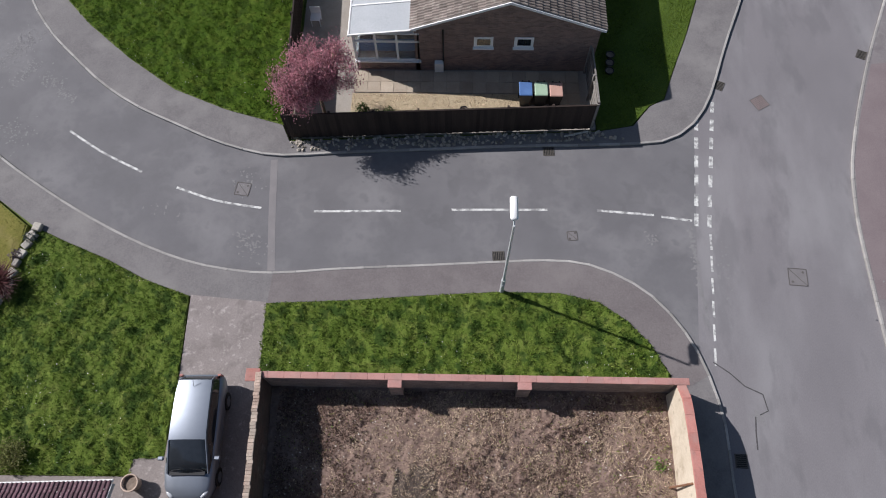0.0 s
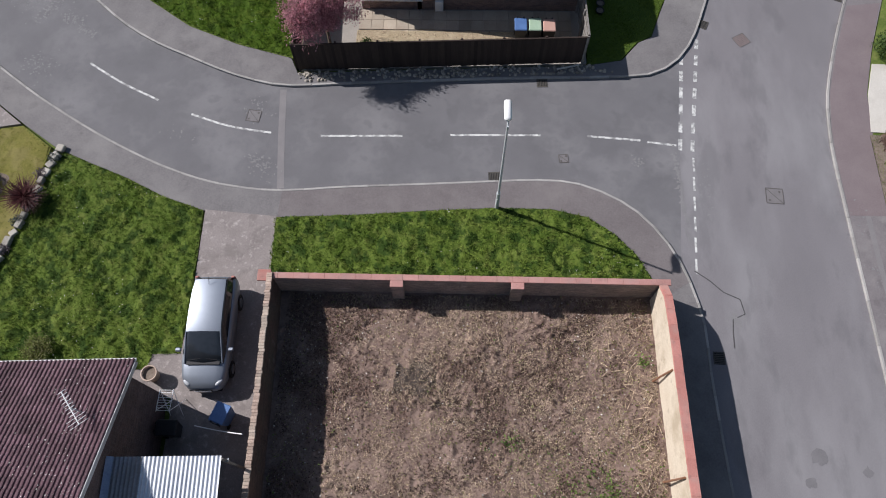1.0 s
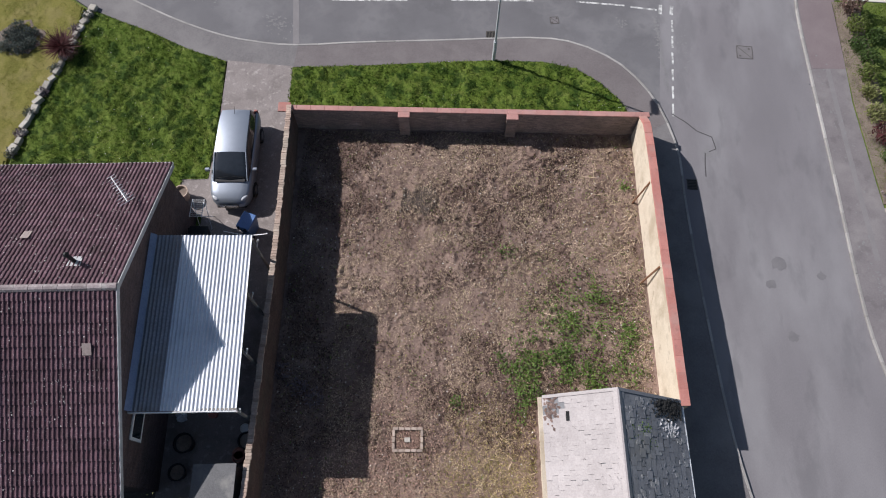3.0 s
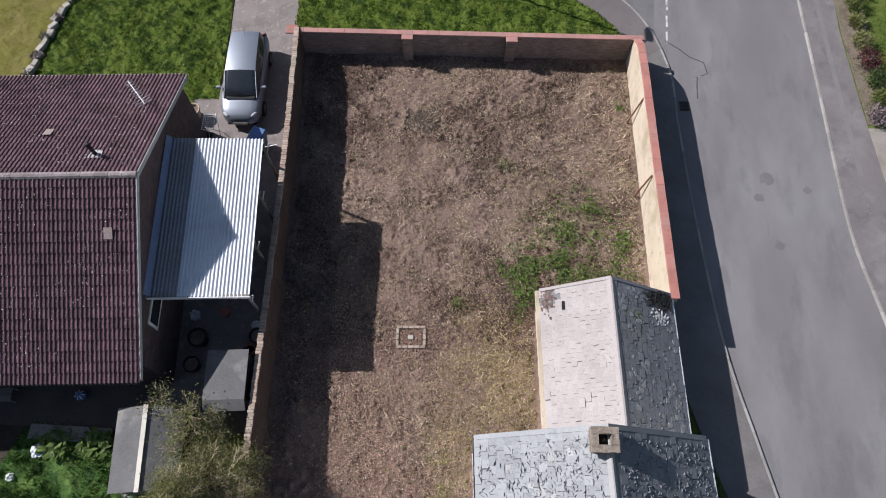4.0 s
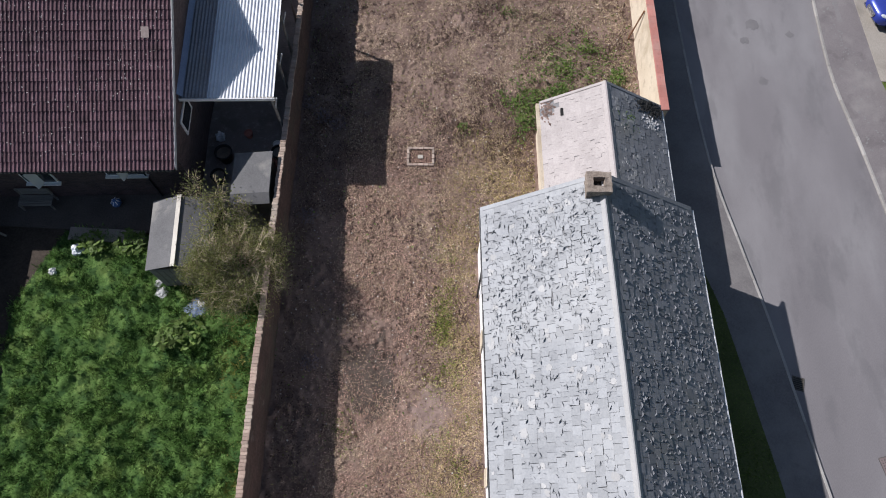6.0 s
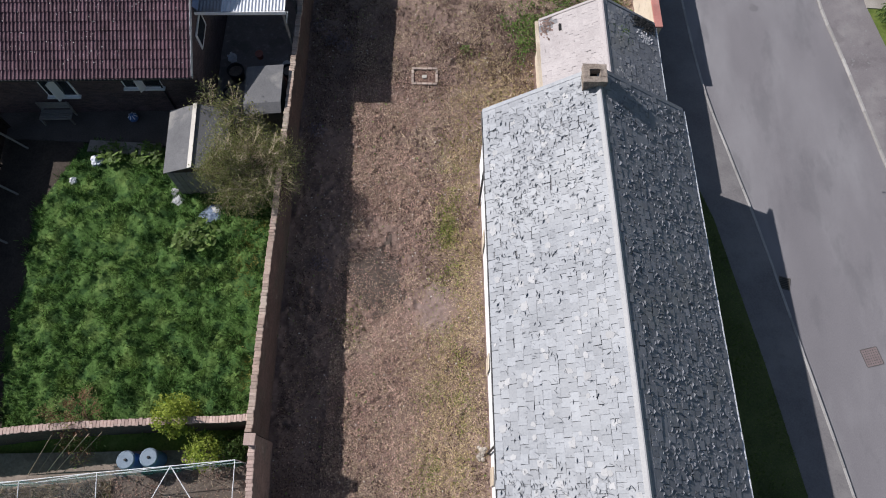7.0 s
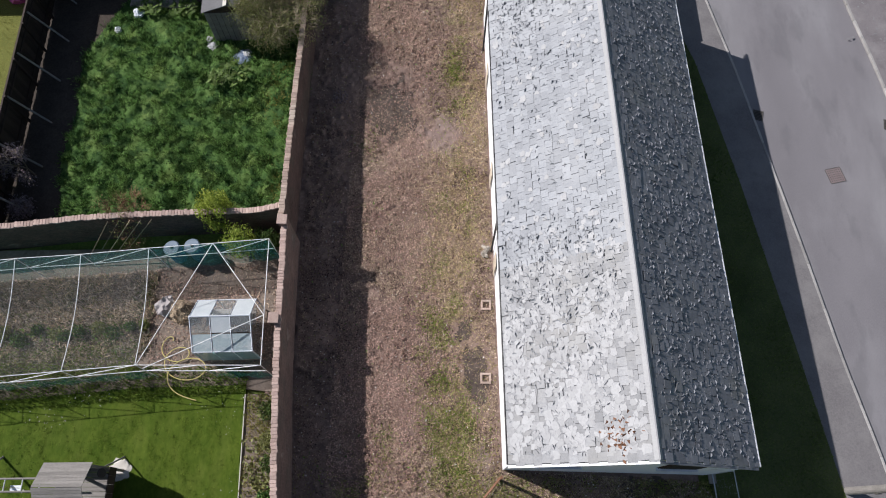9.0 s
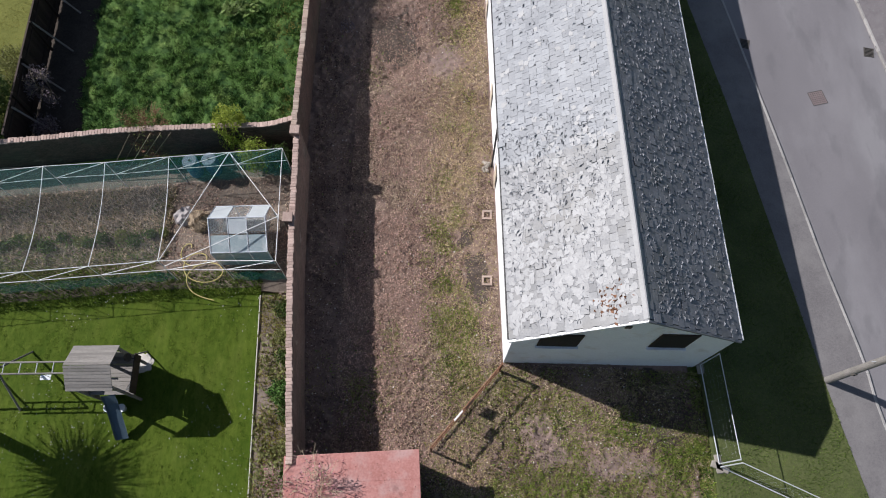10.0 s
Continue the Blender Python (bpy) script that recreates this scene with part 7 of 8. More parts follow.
for i in range(3):
    part("slab", box(-1.5 + i, -0.515 + i, -0.28, 0.26, 0, 0.12, 0.012), CONCRETE, step)
bench = thing("bench", (-9.4, -16.2, 0.11), "weathered dark wooden garden bench by the house", "bench", rz=2.5)
for i in range(5):
    part("seat_slat", box(-0.65, 0.65, -0.25 + i * 0.1, -0.17 + i * 0.1, 0.42, 0.45), GREYWOOD, bench)
for i in range(4):
    part("back_slat", box(-0.65, 0.65, 0.25, 0.28, 0.5 + i * 0.11, 0.58 + i * 0.11), GREYWOOD, bench)
for sx in (-0.6, 0.6):
    for sy in (-0.22, 0.24):
        part("leg", box(sx - 0.03, sx + 0.03, sy - 0.03, sy + 0.03, 0, 0.42 if sy < 0 else 0.95), GREYWOOD, bench)
orn = thing("garden_ornament", (-6.35, -16.1, 0.11), "small blue and white striped ball ornament", "ornament")
bm = bmesh.new()
bmesh.ops.create_uvsphere(bm, u_segments=14, v_segments=8, radius=0.2, matrix=Matrix.Translation((0, 0, 0.2)))
part("ball", bm, BLUEBIN, orn, smooth=True)
for i in range(7):
    a = 2 * math.pi * i / 7
    part("stripe", tube((0.08 * math.cos(a), 0.08 * math.sin(a), 0.385), (0.19 * math.cos(a), 0.19 * math.sin(a), 0.28), 0.02), WHITE, orn)


# ---- sheds ----
def shed(name, x, y, z, w, d, eave, ridge, rz, label, roofmat, strip=None):
    t = thing(name, (x, y, z), label, "shed", rz=rz)
    part("wall", extrude([(-w / 2 + 0.08, -d / 2 + 0.08, 0), (w / 2 - 0.08, -d / 2 + 0.08, 0), (w / 2 - 0.08, -d / 2 + 0.08, eave - 0.04), (0, -d / 2 + 0.08, ridge - 0.06), (-w / 2 + 0.08, -d / 2 + 0.08, eave - 0.04)], (0, 0, 0), (0, d - 0.16, 0)), FELT if strip is None else DARKWOOD, t)
    for s in (-1, 1):
        part("roof", slab((s * w / 2, -d / 2, eave), (s * w / 2, d / 2, eave), (0, d / 2, ridge), (0, -d / 2, ridge), 0.04), roofmat, t)
    if strip:
        part("ridge_strip", slab((-0.14, -d / 2 - 0.02, ridge + 0.0), (-0.14, d / 2 + 0.02, ridge + 0.0), (0.03, d / 2 + 0.02, ridge + 0.05), (0.03, -d / 2 - 0.02, ridge + 0.05), 0.03), strip, t, "pale ridge strip")
        for i in range(9):
            part("board", box(-w / 2 + 0.09 + i * (w - 0.18) / 9, -w / 2 + 0.07 + (i + 1) * (w - 0.18) / 9, -d / 2 + 0.05, -d / 2 + 0.078, 0.05, eave - 0.1), GREYWOOD, t)
    return t


shed("shed", -2.85, -18.1, 0.05, 2.3, 2.75, 1.95, 2.35, 4, "grey felted garden shed with a pale ridge strip", FELT, PALECONC)
t = thing("lean_to", (-0.55, -15.6, 0.1), "small grey felt-roofed lean-to against the wall", "shed", rz=2)
part("wall", box(-0.65, 0.6, -0.75, 0.8, 0, 1.85), GREYWOOD, t)
part("roof", slab((-0.75, -0.85, 2.0), (-0.75, 0.88, 2.0), (0.72, 0.88, 2.15), (0.72, -0.85, 2.15), 0.05), FELT, t)
part("roof", slab((-0.75, -0.85, 2.0), (0.72, -0.85, 2.15), (0.72, -1.2, 1.9), (-0.75, -1.2, 1.75), 0.05), FELT, t, "front flap of grey felt")


def heap(name, x, y, z, r, h, material, label, seed, cat):
    """A crumpled soft heap."""
    bm = bmesh.new()
    bmesh.ops.create_icosphere(bm, subdivisions=3, radius=1)
    for v in bm.verts:
        n = noise.noise(v.co * 2.2 + Vector((seed, 0, 0))) + 0.5 * noise.noise(v.co * 5 + Vector((0, seed, 0)))
        v.co *= 1 + 0.4 * n
        v.co = Vector((v.co.x * r, v.co.y * r, max(v.co.z, -0.3) * h + 0.25 * h))
    ob = solid(name, bm, material, label, cat, smooth=False, m=pose(x, y, z))
    return ob


SLIDE_BLUE = mat("faded_blue_sheet", (0.08, 0.12, 0.2), (0.2, 0.25, 0.33), 3, 12, 0.6, 0.2)
heap("sack", -3.95, -19.75, 0.05, 0.24, 0.12, BOARDPAINT, "crumpled white plastic sack on grass", 1, "sack")
heap("sack", -4.15, -19.4, 0.05, 0.17, 0.1, BOARDPAINT, "small crumpled white sack by the shed", 2, "sack")
heap("tarpaulin", -2.6, -20.3, 0.05, 0.42, 0.09, SLIDE_BLUE, "crumpled blue tarpaulin on the grass", 3, "tarpaulin")
heap("tarpaulin", -2.35, -20.1, 0.08, 0.2, 0.1, BOARDPAINT, "crumpled pale sheet on a blue tarpaulin", 4, "tarpaulin")
heap("sack", -7.5, -18.1, 0.05, 0.25, 0.25, SHEET, "pale grey bag at the lawn's edge", 5, "sack")
heap("sack", -8.3, -19.0, 0.05, 0.15, 0.15, WHITE, "small white bag in the shade of a fence", 6, "sack")
heap("sack", -3.95, -31.8, 0.06, 0.36, 0.35, PINKSLATE, "pale pink crumpled sack in the fruit cage", 7, "sack")
hay = heap("straw_heap", -3.3, -32.0, 0.06, 0.38, 0.4, STRAW, "straw heap inside the fruit cage", 8, "straw")

clump_of("straw", 1100, (0.42, 0.42, 0.36), 0.15, STRAW, hay, np.random.default_rng(88), pose(0, 0, 0.12), 0.8, 0.09, 0.8)

# ---- fruit cage ----
cage = thing("fruit_cage", (-4, -32.5, 0.06), "white pole fruit cage with green netting sides", "fruit cage")
CN = [(-13.4, -31.35), (-11.05, -31.05), (-8.74, -30.75), (-6.44, -30.53), (-4.07, -30.23), (-1.8, -29.98), (0.2, -29.75)]
CS = [(-13.2, -35.5), (-10.8, -35.2), (-8.49, -34.98), (-6.2, -34.72), (-3.77, -34.45), (-1.6, -34.4), (0.45, -34.35)]
O = Vector((-4, -32.5, 0.06))


def cv(p, z):
    return Vector((p[0], p[1], z)) - O


def pole(a, b, r=0.014, name="pole"):
    part(name, tube(a, b, r, n=6), WHITE, cage)


for i, (a, b) in enumerate(zip(CN, CS)):
    pole(cv(a, 0.06), cv(a, 2.2), name="post")
    pole(cv(b, 0.06), cv(b, 2.2), name="post")
    if i != 5:
        last = None
        for k in range(7):
            u = k / 6
            p = cv((a[0] + (b[0] - a[0]) * u, a[1] + (b[1] - a[1]) * u), 2.2 - 0.25 * math.sin(math.pi * u) * (i < 5))
            if last is not None:
                pole(last, p, 0.014, "roof_rail")
            last = p
pole(cv(CN[5], 2.2), cv(CS[4], 2.15), name="brace")
pole(cv(CN[5], 2.2), cv((0.35, -32.6), 2.2), name="brace")
pole(cv((0.35, -32.6), 2.2), cv(CS[4], 1.6), name="brace")
for line in (CN, CS):
    for a, b in zip(line, line[1:]):
        for z in (2.2, 1.25):
            pole(cv(a, z), cv(b, z), 0.013, "side_rail")
        pole(cv(a, 1.25), cv(b, 2.2), 0.012, "brace")
NET = mat("green_net", (0.05, 0.33, 0.28), (0.08, 0.4, 0.34), 2, 30, 0.8, 0)
NET.node_tree.nodes["Principled BSDF"].inputs["Alpha"].default_value = 0.5
for line, z0, z1 in ((CN, 0.1, 2.15), (CS, 0.1, 1.0)):
    for a, b in zip(line, line[1:]):
        if line is CS and a == CS[4]:
            continue
        bm = bmesh.new()
        pa, pb = cv(a, z0), cv(b, z0)
        n = 8
        rows = []
        for k in range(3):
            z = z0 + (z1 - z0) * k / 2
            rows.append([bm.verts.new(cv((a[0] + (b[0] - a[0]) * i / n, a[1] + (b[1] - a[1]) * i / n + 0.05 * math.sin(i * 1.9 + k)), z)) for i in range(n + 1)])
        for r0, r1 in zip(rows, rows[1:]):
            for i in range(n):
                bm.faces.new((r0[i], r0[i + 1], r1[i + 1], r1[i]))
        part("netting", bm, NET, cage, "thin green netting")

ROOFNET = mat("fine_pale_net", (0.5, 0.56, 0.56), (0.6, 0.66, 0.66), 2, 30, 0.8, 0)
ROOFNET.node_tree.nodes["Principled BSDF"].inputs["Alpha"].default_value = 0.03
for i in range(4):
    a, b, c, d = CN[i], CN[i + 1], CS[i + 1], CS[i]
    bm = bmesh.new()
    rows = []
    for k in range(7):
        u = k / 6
        z = 2.19 - 0.25 * math.sin(math.pi * u)
        rows.append([bm.verts.new(cv((a[0] + (d[0] - a[0]) * u + (b[0] + (c[0] - b[0]) * u - a[0] - (d[0] - a[0]) * u) * v, a[1] + (d[1] - a[1]) * u + (b[1] + (c[1] - b[1]) * u - a[1] - (d[1] - a[1]) * u) * v), z - 0.08 * math.sin(math.pi * v))) for v in (0, 0.25, 0.5, 0.75, 1)])
    for r0, r1 in zip(rows, rows[1:]):
        for j in range(4):
            bm.faces.new((r0[j], r0[j + 1], r1[j + 1], r1[j]))
    part("roof_netting", bm, ROOFNET, cage, "fine pale roof netting")

# greenhouse
gh = thing("greenhouse", (-1.2, -32.8, 0.06), "small aluminium greenhouse with patched panes", "greenhouse", rz=3)
GW, GD, GE, GR = 1.05, 0.95, 1.35, 2.05
for sx in (-1, 1):
    for sy in (-1, 1):
        part("post", box(sx * GW - 0.02, sx * GW + 0.02, sy * GD - 0.02, sy * GD + 0.02, 0, GE), SHEET, gh)
        part("rafter", tube((sx * GW, sy * GD, GE), (sx * GW, 0.15, GR), 0.022, n=4), SHEET, gh)
part("ridge", tube((-GW, 0.15, GR), (GW, 0.15, GR), 0.025, n=4), SHEET, gh)
for sy in (-1, 1):
    part("eave_bar", tube((-GW, sy * GD, GE), (GW, sy * GD, GE), 0.022, n=4), SHEET, gh)
    for i in (-0.35, 0.35):
        part("glazing_bar", tube((i, sy * GD, GE), (i, 0.15, GR), 0.016, n=4), SHEET, gh)
        part("glazing_bar", tube((i, sy * GD, 0), (i, sy * GD, GE), 0.016, n=4), SHEET, gh)
FROST = mat("whitewashed_glass", (0.55, 0.6, 0.62), (0.68, 0.72, 0.74), 3, 20, 0.35, 0, spec=0.5)
PALEBLUE = mat("dusty_glass", (0.42, 0.52, 0.55), (0.56, 0.66, 0.68), 3, 20, 0.3, 0, spec=0.5, speck=((0.75, 0.8, 0.82), 2.5, 0.56, 0.6))
for m_, k in ((FROST, 0.75), (PALEBLUE, 0.6)):
    m_.node_tree.nodes["Principled BSDF"].inputs["Alpha"].default_value = k
for i in range(3):
    x0, x1 = -GW + 0.03 + i * 0.7, -GW + 0.68 + i * 0.7
    y1 = 0.15 - 1.1 * 0.48
    z1 = GR - (GR - GE) * 0.48
    for k, (ya, za, yb, zb) in enumerate(((-GD, GE, y1 - 0.02, z1 - 0.015), (y1 + 0.02, z1 + 0.015, 0.15, GR))):
        part("pane", slab((x0, ya, za), (x1, ya, za), (x1, yb, zb), (x0, yb, zb), 0.006), (PALEBLUE, CLEAR if i != 1 else FROST)[0 if k == 0 else 1], gh)
    part("pane", slab((x0, GD, GE), (x1, GD, GE), (x1, 0.17, GR), (x0, 0.17, GR), 0.006), FROST if i != 1 else CLEAR, gh)
    part("pane", box(x0, x1, -GD - 0.004, -GD + 0.004, 0.05, GE - 0.03), PALEBLUE, gh)
for s in (-1, 1):
    part("side_pane", extrude([(s * GW, -GD + 0.03, 0.05), (s * GW, GD - 0.03, 0.05), (s * GW, GD - 0.03, GE), (s * GW, 0.15, GR - 0.05), (s * GW, -GD + 0.03, GE)], (0, 0, 0), (0.006, 0, 0)), CLEAR, gh)
part("staging", box(-0.9, 0.9, 0.2, 0.8, 0.65, 0.7), GREYWOOD, gh)

# hose
hose = thing("hose", (-3.7, -33.1, 0.08), "tangled pale yellow garden hose on soil", "hose")
cu = bpy.data.curves.new("hose_line", "CURVE")
cu.dimensions, cu.bevel_depth, cu.bevel_resolution = "3D", 0.018, 2
sp = cu.splines.new("NURBS")
pts = [(0.6 * math.cos(i * 0.7) * (0.4 + 0.05 * i) + 0.05 * i, 0.55 * math.sin(i * 0.7) * (0.5 + 0.03 * i) - 0.06 * i, 0.02 + 0.004 * i) for i in range(26)]
sp.points.add(len(pts) - 1)
for q, p in zip(sp.points, pts):
    q.co = (*p, 1)
sp.use_endpoint_u = True
tmp = new("hose_tmp", cu)
dg = bpy.context.evaluated_depsgraph_get()
me = bpy.data.meshes.new_from_object(tmp.evaluated_get(dg))
bpy.data.objects.remove(tmp)
link_mesh("tube", me, HOSE, hose)

# beds in the cage
WITHERED = mat("withered_scrub", (0.3, 0.25, 0.2), (0.58, 0.5, 0.42), 2, 20, 0.8, 0, rnd=0.65, leaf=0.3)


def patchy_bed(x, y):
    return np.clip(0.45 + 0.4 * np.sin(1.9 * x + 1.3 * np.sin(y * 2.3)) + 0.4 * np.sin(y * 3.4 + np.sin(x * 1.2)), 0, 1)


rng = np.random.default_rng(81)
bed = [(-13, -31.4), (-4.6, -30.6), (-4.4, -34.4), (-13, -35.3)]
x, y = scatter(bed, 200, rng)
V, F = flakes(x, y, 0.1, 0.13, rng, 0.8, 0.1)
raw("dead_stems", V, F, LITTER, None, "dead brown stems on the vegetable bed", "stuff", "stems")
x, y = scatter([(-13, -33.0), (-5.0, -32.4), (-4.6, -33.6), (-13, -34.2)], 90, rng)
V, F = flakes(x, y, rng.uniform(0.08, 0.3, len(x)), 0.1, rng, 0.9, 0.4)
raw("vegetable_leaves", V, F, WEED, None, "dark green vegetable plants in rows", "stuff", "vegetables")
x, y = scatter([(-13, -34.2), (-0.5, -34.0), (-0.5, -34.9), (-9, -35.8), (-13, -36.2)], 520, rng)
V, F = blades(x, y, 0.06, 0.14, 0.035, 0.1, rng)
raw("grass", V, F, GRASS, None, "ragged grass along the cage's foot", "stuff", "grass")
x, y = scatter([(-13, -31.4), (0.3, -29.7), (0.6, -34.3), (-13, -35.3)], 110, rng)
V, F = flakes(x, y, 0.09, 0.13, rng, 0.5, 0.09)
raw("straw_litter", V, F, STRAW, None, "scattered straw on the garden soil", "stuff", "straw")
x, y = scatter([(-4.6, -30.3), (0.4, -29.9), (0.7, -34.2), (-4.3, -34.0)], 330, rng)
k = rng.random(len(x)) < np.clip(2.4 * value_noise(x, y, 0.7, 83) - 0.35, 0.1, 1)
V, F = flakes(x[k], y[k], 0.075, 0.06, rng, 0.6, 0.5)
raw("leaf_litter", V, F, REDLITTER, None, "reddish dead leaves round the greenhouse", "stuff", "litter")


for m_, per, hgt, lab in ((OLIVE, 90, 0.2, "olive green scrub over the vegetable bed"), (SHRUB, 60, 0.22, "dark green scrub over the vegetable bed"), (WITHERED, 300, 0.24, "grey-brown withered scrub over the vegetable bed"), (STRAW, 380, 0.2, "pale dead grass over the vegetable bed")):
    x, y = scatter([(-13, -31.25), (-4.5, -30.35), (-4.35, -33.6), (-13, -34.5)], per, rng)
    k = rng.random(len(x)) < np.clip(2.6 * value_noise(x, y, 0.8, int(hgt * 1000)) * value_noise(x, y, 0.3, per) * 1.6 - 0.15, 0, 1)
    V, F = blades(x[k], y[k], 0.06, hgt, 0.035, 0.22, rng)
    raw("scrub", V, F, m_, None, lab, "stuff", "scrub")
x, y = scatter([(-13, -34.0), (-5.0, -33.3), (-4.5, -34.3), (-13, -35.1)], 420, rng)
V, F = blades(x, y, 0.06, 0.16, 0.03, 0.12, rng)
raw("grass", V, F, YARDGRASS, None, "bright green grass strip inside the fruit cage", "stuff", "grass")
x, y = scatter(bed, 520, rng)
k = rng.random(len(x)) < 0.9 * patchy_bed(x, y)
V, F = blades(x[k], y[k], 0.06, 0.12, 0.03, 0.12, rng)
raw("grass", V, F, WITHERED, None, "ragged grass and weeds over the vegetable bed", "stuff", "grass")


for i in range(15):
    shrub(-12.4 + i * 0.56 + rng.uniform(-0.15, 0.15), -33.35 + 0.05 * i + rng.uniform(-0.2, 0.2), 0.06, rng.uniform(0.18, 0.34), rng.uniform(0.25, 0.5), (SHRUB, SHRUB, OLIVE)[i % 3], "low vegetable plant in a row inside the fruit cage", 300 + i, 320, 0.07, name="vegetable_plant", cat="vegetable plant")

# ---- play frame on the southern lawn ----
pf = thing("play_tower", (-5.1, -38.4, 0.05), "weathered wooden play tower with slide and climbing bars", "play tower", rz=2)
pf.scale = (0.93, 0.93, 0.96)
for sx in (-0.7, 0.75):
    for sy in (-0.7, 0.7):
        part("post", box(sx - 0.045, sx + 0.045, sy - 0.045, sy + 0.045, 0, 2.55), GREYWOOD, pf)
for i in range(9):
    part("floor_board", box(-0.78, 1.0, -0.72 + i * 0.162, -0.57 + i * 0.162, 1.2, 1.23), GREYWOOD, pf)
for i in range(8):
    u0, u1 = i / 8, (i + 1.03) / 8
    for s in (-1, 1):
        p0, p1 = (s * (0.82 - 0.82 * u0), 2.55 + 0.5 * u0), (s * (0.82 - 0.82 * u1 * 0.985), 2.55 + 0.5 * u1 - 0.015)
        part("roof_slat", slab((-0.85, p0[0] - 0.0, p0[1]), (0.8, p0[0], p0[1]), (0.8, p1[0], p1[1]), (-0.85, p1[0], p1[1]), 0.03), GREYWOOD, pf)
for i in range(5):
    part("guard_board", box(1.02, 1.05, -0.72 + i * 0.29, -0.44 + i * 0.29, 1.23, 1.75), DARKWOOD, pf)
for i in range(8):
    part("side_board", box(-0.7 + i * 0.182, -0.53 + i * 0.182, 0.7, 0.73, 0.3, 1.95), GREYWOOD, pf)
    part("side_board", box(-0.76, -0.73, -0.7 + i * 0.175, -0.535 + i * 0.175, 0.3, 1.75), GREYWOOD, pf)
wheel = part("steering_wheel", tube((0.86, 0.5, 1.95), (0.9, 0.5, 1.97), 0.16, n=14), BLACKPL, pf, "black toy steering wheel")
part("spindle", tube((0.9, 0.5, 1.9), (1.03, 0.5, 1.7), 0.02, n=6), BLACKPL, wheel)
for i in range(4):
    part("net_rope", tube((0.86 + 0.05 * i, -0.1, 1.24), (0.86 + 0.05 * i, -0.62, 1.62), 0.012, n=5), WHITE, pf, "pale climbing rope")
sl = [[(-0.25, -0.75 - 1.5 * u, 1.2 - 1.1 * u ** 0.8 + 0.12), (-0.2, -0.75 - 1.5 * u, 1.2 - 1.1 * u ** 0.8), (0.2, -0.75 - 1.5 * u, 1.2 - 1.1 * u ** 0.8), (0.25, -0.75 - 1.5 * u, 1.2 - 1.1 * u ** 0.8 + 0.12)] for u in (0, 0.2, 0.4, 0.6, 0.8, 0.92, 1.0)]
SLIDE = mat("blue_grey_plastic", (0.06, 0.09, 0.12), (0.09, 0.13, 0.16), 2, 20, 0.35, 0.05)
part("slide", loft(sl, caps=False), SLIDE, pf, "blue-grey plastic slide", m=pose(-0.1, 0, 0, 0, 0, 11))
part("ladder", tube((0.5, 0.72, 1.2), (0.7, 1.2, 0.0), 0.03), GREYWOOD, pf)
for s in (-0.18, 0.24):
    part("climbing_rail", tube((-0.75, s + 0.1, 2.1), (-6.2, s + 0.1, 2.1), 0.035), GREYWOOD, pf)
for i in range(9):
    part("rung", tube((-1.1 - i * 0.6, -0.1, 2.1), (-1.1 - i * 0.6, 0.36, 2.1), 0.02), STEEL, pf)
for xx in (-3.75, -6.0):
    for sy in (-1, 1):
        part("leg", tube((xx, 0.1, 2.1), (xx - 0.1, 0.1 + sy * 1.15, 0.0), 0.04), GREYWOOD, pf)
part("swing_seat", box(-3.0, -2.6, 0.0, 0.2, 0.55, 0.58), SHEET, pf)
for xx in (-2.98, -2.62):
    part("rope", tube((xx, 0.1, 0.58), (xx, 0.1, 2.1), 0.01), HOSE, pf)
heap("cushion", -4.55, -37.7, 0.05, 0.36, 0.05, PALECONC, "flat pale cream cushion lying on the lawn", 9, "cushion")
for xx in (-5.42, -4.94):
    pot(xx, -39.38, 0.05, 0.15, 0.25, SHEET, "small pale bucket beside the play tower", SHEET, "bucket")


# ---- garage, gate, mesh fence, pole ----
gar = thing("garage", (3.9, -45, 0), "brick garage with a flat red felt roof", "garage", rz=4)
part("wall", box(-2.0, 2.0, -3.9, 3.9, -0.1, 2.15), BRICK, gar)
part("roof", box(-2.15, 2.2, -4.1, 4.1, 2.15, 2.3, 0.02), REDROOF, gar)
rng = np.random.default_rng(77)
x, y = scatter([(-2.1, -2), (2.1, -2), (2.1, 4.0), (-2.1, 4.0)], 26, rng)
V, F = flakes(x, y, 2.305, 0.08, rng, 0.15, 0.4)
raw("roof_debris", V, F, LITTER, gar, "dead leaves and moss on the red felt", "stuff")
for i in range(9):
    part("felt_strip", box(-2.14, 2.19, 3.2 - i * 0.85, 4.03 - i * 0.85, 2.302, 2.308), REDROOF, gar)

gate = thing("field_gate", (8.62, -37.7, 0.05), "rusty barred iron gate standing ajar", "gate", rz=math.degrees(math.atan2(-2.9, -2.45)))
part("top_rail", tube((0, 0, 1.15), (3.8, 0, 1.15), 0.03), RUST, gate)
part("bottom_rail", tube((0, 0, 0.15), (3.8, 0, 0.15), 0.025), RUST, gate)
for i in range(15):
    part("bar", tube((0.05 + i * 0.265, 0, 0.15), (0.05 + i * 0.265, 0, 1.15), 0.012, n=5), RUST, gate)
part("hinge_post", tube((0, 0, -0.1), (0, 0, 1.25), 0.05), RUST, gate)
part("end_post", tube((3.8, 0, -0.1), (3.8, 0, 1.25), 0.035), RUST, gate)
part("sign", box(2.15, 2.6, -0.02, 0.035, 0.95, 1.19), WHITE, gate, "plain white board")
part("plate", box(1.5, 1.9, -0.015, 0.015, 0.4, 0.8), IRON, gate)


